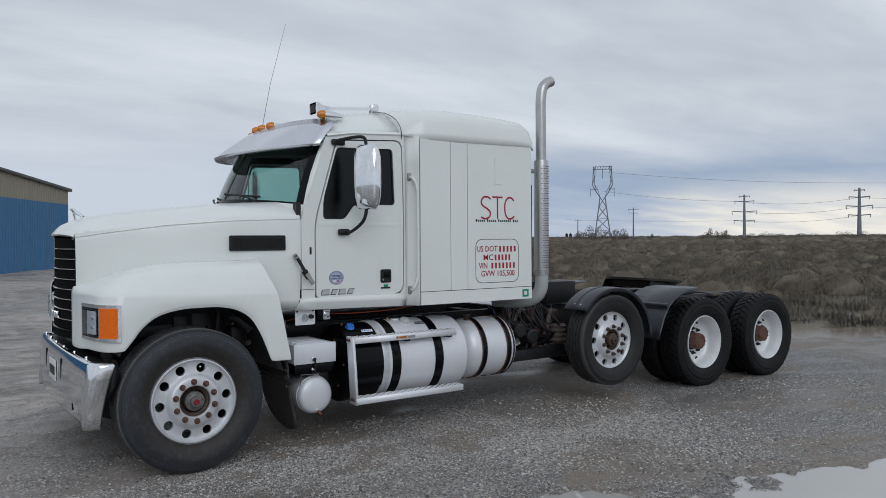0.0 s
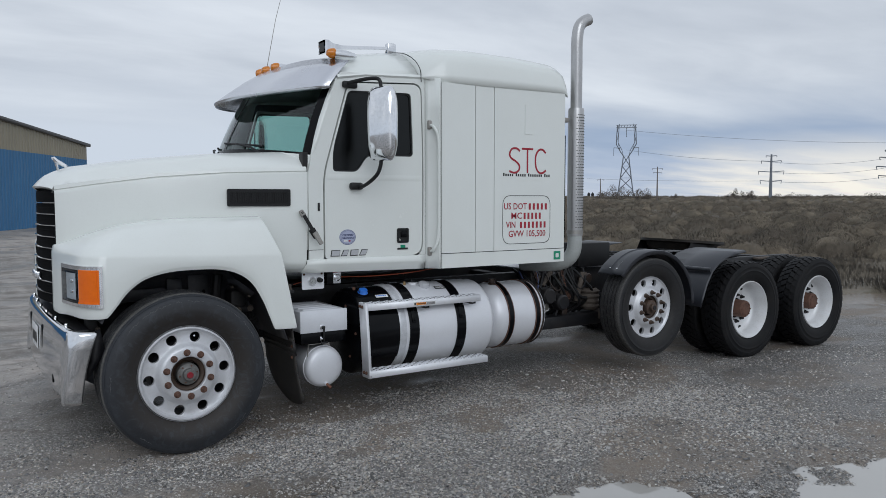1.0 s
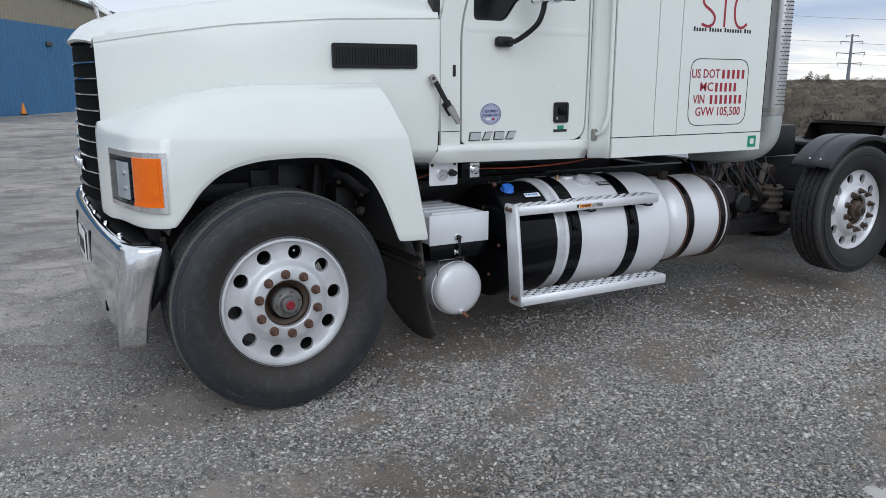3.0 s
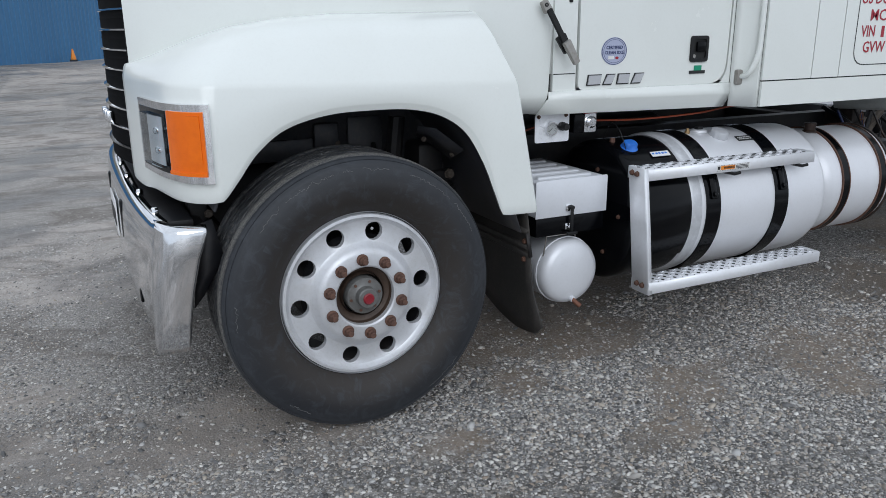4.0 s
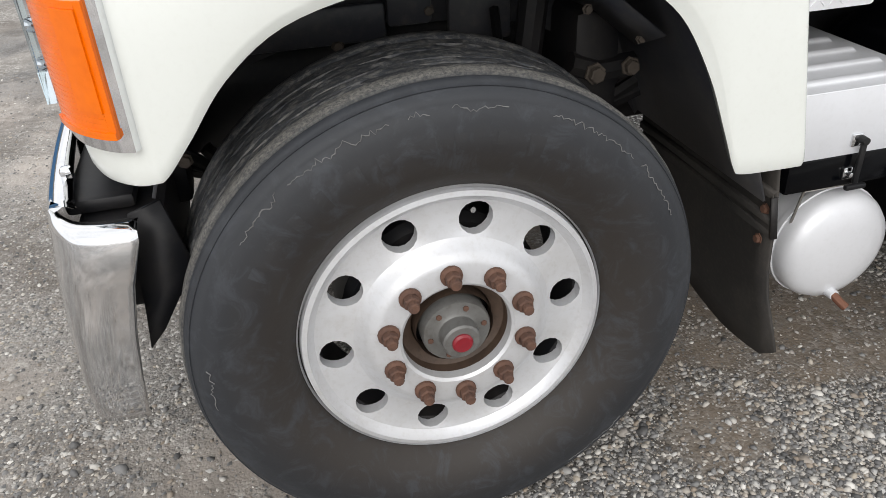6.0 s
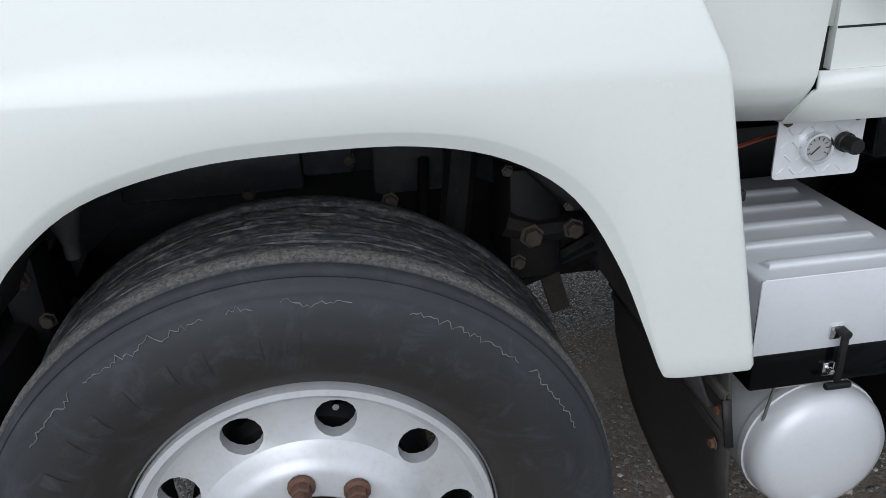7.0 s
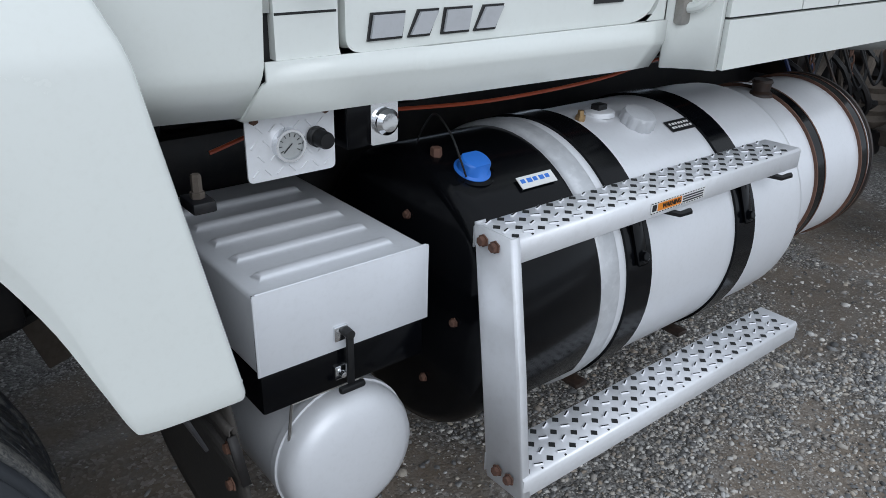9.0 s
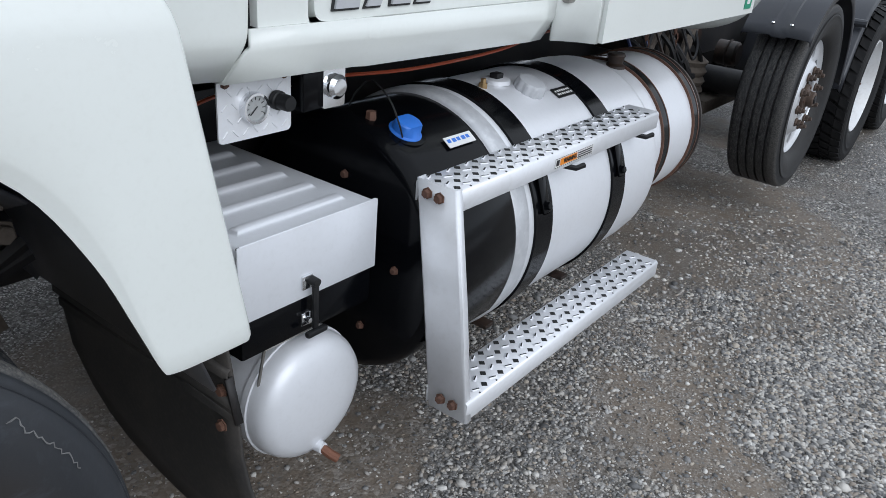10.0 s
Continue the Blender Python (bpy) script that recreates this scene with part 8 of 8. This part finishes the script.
def blades(name, spots, mat, label, category):
    """Clumps of thin blades: spots of (x, y, height, spread, count, width, lean)."""
    rnd = np.random.default_rng(7)
    V, F = [], []
    base = 0
    for x, y, h, spread, count, width, lean in spots:
        z = ground_z(x, y) - 0.02
        a, r = rnd.uniform(0, 2 * np.pi, count), spread * np.sqrt(rnd.uniform(0, 1, count))
        out = rnd.uniform(0.2, 1.0, count) * lean
        hh = h * rnd.uniform(0.45, 1.0, count) * (1 - 0.45 * (r / spread) ** 2)
        bx, by = x + r * np.cos(a) * 0.7, y + r * np.sin(a) * 0.7
        tx, ty = bx + out * hh * np.cos(a + rnd.normal(0, 0.5, count)), by + out * hh * np.sin(a + rnd.normal(0, 0.5, count))
        ta = rnd.uniform(0, np.pi, count)
        wx, wy = width * np.cos(ta), width * np.sin(ta)
        z0 = z + hh * rnd.uniform(0.0, 0.35, count)
        tri = np.stack([np.stack([bx - wx, by - wy, z0], 1), np.stack([bx + wx, by + wy, z0], 1), np.stack([tx + wx * 0.4, ty + wy * 0.4, z + hh], 1)], 1)
        V.append(tri.reshape(-1, 3))
        F.append(np.arange(base, base + 3 * count).reshape(-1, 3))
        base += 3 * count
    me = bpy.data.meshes.new(name)
    me.from_pydata(np.concatenate(V).tolist(), [], np.concatenate(F).tolist())
    me.attributes.new("puff", "FLOAT_VECTOR", "POINT").data.foreach_set("vector", np.tile((0.0, 0.0, 1.0), base))
    me.materials.append(mat)
    return tagged(new(name, me), label, category, kind="stuff")


def shrubs(name, spots, mat, label, category, dense=True):
    """Rounded shrubs of many short twigs filling a dome: spots of (x, y, height, spread, count, width)."""
    rnd = np.random.default_rng(17)
    V, W, n = [], [], 0
    for x, y, h, spread, count, width in spots:
        z = ground_z(x, y) - 0.02
        a, r = rnd.uniform(0, 2 * np.pi, count), spread * np.sqrt(rnd.uniform(0, 1, count))
        dome = h * np.sqrt(1 - 0.92 * (r / spread) ** 2) * rnd.uniform(0.75, 1.1)
        base = np.stack([x + r * np.cos(a), y + r * np.sin(a), z + dome * (1 - 0.75 * rnd.uniform(0, 1, count) ** 2.5)], 1)
        steep = r / spread
        way = np.stack([-np.cos(a) * (1.05 - steep), -np.sin(a) * (1.05 - steep), 0.15 + steep], 1) + rnd.normal(0, 0.33, (count, 3))
        way *= (h * rnd.uniform(0.05, 0.17, count) / np.linalg.norm(way, axis=1))[:, None]
        out = np.stack([0.55 * r / spread * np.cos(a), 0.55 * r / spread * np.sin(a), np.full(count, 0.8)], 1)
        W.append(out / np.linalg.norm(out, axis=1)[:, None])
        side = np.stack([-np.sin(a), np.cos(a), np.zeros(count)], 1) + rnd.normal(0, 0.3, (count, 3))
        side *= (width / np.linalg.norm(side, axis=1))[:, None]
        V.append(np.stack([base - side, base + side, base + way], 1).reshape(-1, 3))
        n += count
    puffs, faces = [np.repeat(np.concatenate(W), 3, 0)], np.arange(3 * n).reshape(-1, 3).tolist()
    # the dense heart of each shrub, softly lumped
    base = 3 * n
    for x, y, h, spread, count, width in spots if dense else ():
        seg, rings = (12, (0, 24, 44, 62, 78)) if width < 0.05 else (8, (0, 35, 65))
        z, p = ground_z(x, y) - 0.03, rnd.uniform(0, 6)
        az, el = np.meshgrid(p + np.arange(seg) * 2 * np.pi / seg, np.radians(rings))
        az, el = np.append(az.ravel(), 0.0), np.append(el.ravel(), np.pi / 2)
        d = np.stack([np.cos(el) * np.cos(az), np.cos(el) * np.sin(az), np.sin(el)], 1)
        lump = rnd.uniform(0.58, 0.80, len(az))[:, None]
        V.append(np.array((x, y, z)) + d * lump * (spread, spread, h))
        soft = d + np.array((0, 0, 0.5)) + rnd.normal(0, 0.04, d.shape)
        puffs.append(soft / np.linalg.norm(soft, axis=1)[:, None])
        for k in range(len(rings) - 1):
            faces += [(base + k * seg + j, base + k * seg + (j + 1) % seg, base + (k + 1) * seg + (j + 1) % seg, base + (k + 1) * seg + j) for j in range(seg)]
        last = base + (len(rings) - 1) * seg
        faces += [(last + j, last + (j + 1) % seg, base + len(az) - 1) for j in range(seg)]
        base += len(az)
    me = bpy.data.meshes.new(name)
    me.from_pydata(np.concatenate(V).tolist(), [], faces)
    me.polygons.foreach_set("use_smooth", [True] * len(me.polygons))
    me.attributes.new("puff", "FLOAT_VECTOR", "POINT").data.foreach_set("vector", np.concatenate(puffs).ravel())
    me.materials.append(mat)
    return tagged(new(name, me), label, category, kind="stuff")


def field_spots(seed, r0, r1, density, az0=34, az1=78):
    rnd = random.Random(seed)
    area = radians(az1 - az0) * (r1 * r1 - r0 * r0) / 2
    for _ in range(int(area * density)):
        r, az = math.sqrt(rnd.uniform(r0 * r0, r1 * r1)), radians(rnd.uniform(az0, az1))
        x, y = -1.7 + r * math.sin(az), -5.5 + r * math.cos(az)
        if x + 1.06 * y > 15.6 + 1.2 * noise.noise((x * 0.3, y * 0.3, 1.0)):
            yield rnd, x, y, r


def build_field():
    sage, grass = [], []
    for rnd, x, y, r in field_spots(1, 14, 45, 0.62):
        s = rnd.uniform(0.45, 1.05)
        if x + 1.06 * y > 21 + 2.5 * noise.noise((x * 0.2, y * 0.2, 5.0)):
            sage.append((x, y, s * 0.74, s * 0.85, int(980 * s), 0.010))
        else:
            grass.append((x, y, s * 0.42, s * 0.9, int(260 * s), 0.010, 0.6))
    for rnd, x, y, r in field_spots(2, 45, 130, 0.13):
        s = rnd.uniform(0.5, 1.15)
        sage.append((x, y, s * 0.85, s * 1.1, int(290 * s), 0.032))
    for rnd, x, y, r in field_spots(3, 130, 420, 0.022):
        s = rnd.uniform(0.8, 1.8)
        sage.append((x, y, s * 0.75, s * 1.5, int(60 * s), 0.12))
    for rnd, x, y, r in field_spots(4, 13, 30, 9.0):
        grass.append((x, y, rnd.uniform(0.20, 0.42), 0.34, 26, 0.006, 0.45))
    for rnd, x, y, r in field_spots(5, 34, 110, 0.7):
        grass.append((x, y, rnd.uniform(0.12, 0.25), 0.6, 16, 0.02, 0.9))
    shrubs("sagebrush", sage, SAGE, "dry grey-brown sagebrush covering the field", "scrub")
    blades("dry_grass", grass, GRASS, "dead tan grass between the sagebrush", "grass")
    # bushes on the skyline
    bushes = []
    rnd = random.Random(8)
    for az, dist, h, w in ((46.6, 190, 5.0, 7.0), (47.6, 200, 3.6, 6), (45.4, 205, 3.2, 6), (54.2, 230, 3.4, 4.5), (55.0, 240, 3.4, 3.5), (57.3, 260, 2.4, 6), (58.4, 260, 2.2, 6), (60.2, 250, 2.0, 8), (63.0, 240, 2.4, 7), (50.2, 260, 2.4, 3)):
        for k in range(9):
            a, d = az + rnd.uniform(-1, 1) * w / dist * 28, dist + rnd.uniform(-6, 6)
            bushes.append((-1.7 + d * math.sin(radians(a)), -5.5 + d * math.cos(radians(a)), h * rnd.uniform(0.4, 1.0), w * 0.22, 160, 0.07))
    shrubs("skyline_bush_row", bushes, BUSH, "bare brown bushes along the horizon", "bushes", False)


build_field()


def pebble_form(round_one):
    """Corners and faces of one pebble: the upper part of a ball, or a four-sided point for small grit."""
    if not round_one:
        return (np.array([(1, 0, 0), (0, 1, 0), (-1, 0, 0), (0, -1, 0), (0, 0, 1)], float) * (1, 1, 1.3) - (0, 0, 0.3),
                np.array([(0, 1, 4), (1, 2, 4), (2, 3, 4), (3, 0, 4)]))
    bm = bmesh.new()
    bmesh.ops.create_icosphere(bm, subdivisions=1, radius=1.0)
    co = np.array([v.co[:] for v in bm.verts])
    fa = np.array([[v.index for v in f.verts] for f in bm.faces if f.calc_center_median().z > -0.45])
    bm.free()
    return co, fa


def build_stones():
    rnd = np.random.default_rng(21)

    def scatter(count, px, py, low, spread, keep, power=2.6):
        made = []
        while len(made) < count:
            x, y = px(), py()
            clump = noise.noise((x * 0.9, y * 0.9, 3.0)) + 0.5 * noise.noise((x * 2.7, y * 2.7, 8.0))
            if rnd.random() > (0.60 + 0.7 * clump) * (1 - keep * silt(x, y)):
                continue
            r = low + spread * rnd.random() ** power
            made.append((x, y, ground_z(x, y) + r * rnd.uniform(-0.05, 0.4), r))
        return np.array(made)

    def lay(name, spots, round_one, label):
        form, faces = pebble_form(round_one)
        n, m = len(spots), len(form)
        co = form[None] * (1 + rnd.normal(0, 0.15 if round_one else 0.2, (n, m, 1)))
        co *= (spots[:, 3, None] * rnd.uniform(0.75, 1.25, (n, 3)) * (1.25, 0.92, 0.56))[:, None, :]
        turn = rnd.uniform(0, 2 * np.pi, n)
        tip = rnd.normal(0, 0.25, n)[:, None]
        c, s = np.cos(turn)[:, None], np.sin(turn)[:, None]
        up = co[..., 2] + co[..., 0] * tip
        co = np.stack([co[..., 0] * c - co[..., 1] * s, co[..., 0] * s + co[..., 1] * c, up], 2) + spots[:, None, :3]
        me = bpy.data.meshes.new(name)
        me.from_pydata(co.reshape(-1, 3).tolist(), [], (faces[None] + m * np.arange(n)[:, None, None]).reshape(-1, 3).tolist())
        me.polygons.foreach_set("use_smooth", [True] * len(me.polygons))
        me.materials.append(STONE)
        tagged(new(name, me), label, "gravel", kind="stuff")

    pebbles = [scatter(56000, lambda: rnd.triangular(-2.2, 1.3, 4.6), lambda: rnd.triangular(-2.1, -0.25, 1.0), 0.0028, 0.0066, 0.86),
               scatter(1500, lambda: rnd.uniform(-2.0, 4.4), lambda: rnd.uniform(-2.2, 0.9), 0.009, 0.009, 0.5),
               scatter(5200, lambda: rnd.uniform(0.8, 3.8), lambda: rnd.uniform(-2.6, -1.3), 0.0045, 0.0085, 0.4),
               scatter(22000, lambda: rnd.triangular(1.9, 2.7, 4.4), lambda: rnd.triangular(-1.4, -0.6, 0.2), 0.0032, 0.0075, 0.8)]
    lay("pebbles", np.concatenate(pebbles), True, "rounded grey and tan pebbles lying over the yard")
    grit = [scatter(56000, lambda: rnd.triangular(-2.8, 1.4, 5.0), lambda: rnd.triangular(-2.4, -0.4, 1.6), 0.0022, 0.0028, 0.55),
            scatter(27000, lambda: rnd.triangular(-3.8, -0.9, -0.1), lambda: rnd.triangular(-1.2, 0.2, 4.4), 0.0030, 0.0060, 0.5),
            scatter(19000, lambda: rnd.triangular(0.6, 2.2, 8.0), lambda: rnd.triangular(-3.4, -2.0, -1.2), 0.0036, 0.0062, 0.45),
            scatter(17000, lambda: rnd.triangular(2.0, 3.6, 9.0), lambda: rnd.triangular(-2.2, -0.8, 0.9), 0.0042, 0.0075, 0.5)]
    lay("loose_grit", np.concatenate(grit), False, "small sharp grey grit between the pebbles")


build_stones()


# power lines
def at_az(az, dist, z=0.0):
    return Vector((-1.7 + dist * math.sin(radians(az)), -5.5 + dist * math.cos(radians(az)), z))


def build_lattice(az, dist, top):
    tower = new("lattice_pylon")
    tagged(tower, "grey steel lattice pylon with a bowl-shaped head", "pylon")
    o = at_az(az, dist)
    rt = Vector((math.cos(radians(az)), -math.sin(radians(az)), 0))
    dp = Vector((rt.y, -rt.x, 0))
    k = top / 40.0
    prof = [(0, 4.4), (7, 3.5), (13, 2.7), (19, 1.9), (24, 1.3)]
    legs = bmesh.new()
    br = bmesh.new()
    for sx in (-1, 1):
        for sy in (-1, 1):
            tube([o + (rt * sx * w + dp * sy * w) * k + Vector((0, 0, h * k)) for h, w in prof], 0.16 * k * 1.6, 4, legs)
    for (h0, w0), (h1, w1) in zip(prof, prof[1:]):
        for s in (-1, 1):
            for a, b in (((-1, s), (1, s)), ((1, s), (-1, s))):
                tube([o + (rt * a[0] * w0 + dp * a[1] * w0) * k + Vector((0, 0, h0 * k)), o + (rt * b[0] * w1 + dp * b[1] * w1) * k + Vector((0, 0, h1 * k))], 0.16 * k, 4, br)
        tube([o + rt * -w1 * k + Vector((0, 0, h1 * k)), o + rt * w1 * k + Vector((0, 0, h1 * k))], 0.12 * k, 4, br)
    part("tower_legs", legs, PYLON, tower)
    part("bracing", br, PYLON, tower)
    head = bmesh.new()
    left = [(1.3, 24), (3.0, 26.5), (4.9, 30), (4.7, 35), (4.4, 39.5)]
    for s in (-1, 1):
        tube([o + rt * s * x * k + Vector((0, 0, z * k)) for x, z in left], 0.24 * k, 4, head)
        tube([o + rt * s * (x - 0.9) * k + Vector((0, 0, (z + 0.6) * k)) for x, z in left[1:]], 0.16 * k, 4, head)
        for (xa, za), (xb, zb) in zip(left, left[1:]):
            tube([o + rt * s * xa * k + Vector((0, 0, za * k)), o + rt * s * (xb - 0.9) * k + Vector((0, 0, (zb + 0.6) * k))], 0.12 * k, 4, head)
        tube([o + rt * s * 3.0 * k + Vector((0, 0, 28 * k)), o + rt * s * 6.2 * k + Vector((0, 0, 28.2 * k))], 0.2 * k, 4, head)
        tube([o + rt * s * 6.1 * k + Vector((0, 0, 28.2 * k)), o + rt * s * 6.1 * k + Vector((0, 0, 24.2 * k))], 0.12 * k, 4, head)
    for z in (39.5, 38.2):
        tube([o - rt * 5.0 * k + Vector((0, 0, z * k)), o + rt * 5.0 * k + Vector((0, 0, z * k))], 0.2 * k, 4, head)
    for j in range(6):
        x = -4.2 + 1.4 * j
        tube([o + rt * x * k + Vector((0, 0, 38.2 * k)), o + rt * (x + 0.7) * k + Vector((0, 0, 39.5 * k))], 0.12 * k, 4, head)
    tube([o + Vector((0, 0, 38.2 * k)), o + Vector((0, 0, 33.5 * k))], 0.14 * k, 4, head)
    part("head_frame", head, PYLON, tower)
    return tower


def build_monopole(az, dist, top, arms, name="steel_pole", label="tall grey steel transmission pole with crossarms", width=0.9, mat=None):
    pole = new(name)
    tagged(pole, label, "utility pole")
    o = at_az(az, dist)
    rt = Vector((math.cos(radians(az)), -math.sin(radians(az)), 0))
    part("pole_shaft", tube([o + Vector((0, 0, -0.5)), o + Vector((0, 0, top))], [width, width * 0.45], 10), mat or PYLON, pole)
    for z, half in arms:
        part("crossarm", tube([o - rt * half + Vector((0, 0, z + half * 0.03)), o + Vector((0, 0, z - half * 0.05)), o + rt * half + Vector((0, 0, z + half * 0.03))], width * 0.22, 5), mat or PYLON, pole)
        for s in (-1, 1):
            part("insulator", tube([o + rt * s * half + Vector((0, 0, z)), o + rt * s * half * 0.93 + Vector((0, 0, z - half * 0.28))], width * 0.16, 5), mat or PYLON, pole)
    return pole


build_lattice(46.75, 260, 26.0)
build_monopole(56.45, 260, 15.4, [(14.9, 1.6), (13.3, 2.9), (10.1, 3.7), (7.2, 3.1)], width=0.58)
build_monopole(63.5, 270, 17.0, [(16.3, 1.5), (14.2, 2.9), (11.4, 3.7), (8.6, 3.1)], width=0.75)
build_monopole(48.93, 175, 8.6, [(8.2, 1.1), (7.4, 0.9)], "wooden_pole", "thin weathered wooden power pole", 0.2, POLE_WOOD)
build_monopole(44.96, 190, 6.5, [(6.2, 0.8)], "wooden_pole", "thin weathered wooden power pole", 0.18, POLE_WOOD)


def build_cables():
    lines = [((46.75, 260, 17.6), (56.45, 260, 13.2), 0.8), ((46.75, 260, 24.0), (63.5, 270, 18.5), 1.0), ((44.0, 300, 9.3), (56.45, 260, 7.2), 0.4), ((56.45, 260, 13.0), (63.5, 270, 14.0), 1.2), ((56.45, 260, 9.9), (63.5, 270, 11.2), 1.2), ((56.45, 260, 7.0), (63.5, 270, 8.4), 1.0),
             ((63.5, 270, 14.0), (72, 275, 15.0), 1.2), ((63.5, 270, 11.2), (72, 275, 12.0), 1.2), ((63.5, 270, 18.5), (72, 275, 18.8), 0.6)]
    for a, b, sag in lines:
        p, q = at_az(*a), at_az(*b)
        pts = [p.lerp(q, t / 12) - Vector((0, 0, sag * 4 * (t / 12) * (1 - t / 12))) for t in range(13)]
        tagged(link_mesh("power_cable", tube(pts, 0.05, 4), PYLON), "thin dark power cable sagging between pylons", "cable", "power lines")


build_cables()


def build_silos():
    for k, az in enumerate((44.15, 44.42)):
        o = at_az(az, 420)
        silo = new("silo")
        tagged(silo, "small dark grain silo far on the horizon", "silo", "far silos")
        part("silo_body", lathe([(0.0, 5.2), (0.55, 4.6), (0.8, 4.3), (0.8, 0.0)], "z", o, 12), CHASSIS, silo)


build_silos()


def build_cones():
    for x, y in ((-0.37, 31.2),):
        cone = new("traffic_cone")
        tagged(cone, "small orange traffic cone beside the blue shed", "traffic cone")
        part("cone_body", lathe([(0.0, 0.46), (0.025, 0.45), (0.11, 0.03), (0.11, 0.0)], "z", (x, y, ground_z(x, y)), 14), ORANGE_VINYL, cone)
        part("cone_base", box(x - 0.14, x + 0.14, y - 0.14, y + 0.14, ground_z(x, y) - 0.02, ground_z(x, y) + 0.05, 0.02), PLASTIC, cone)


build_cones()
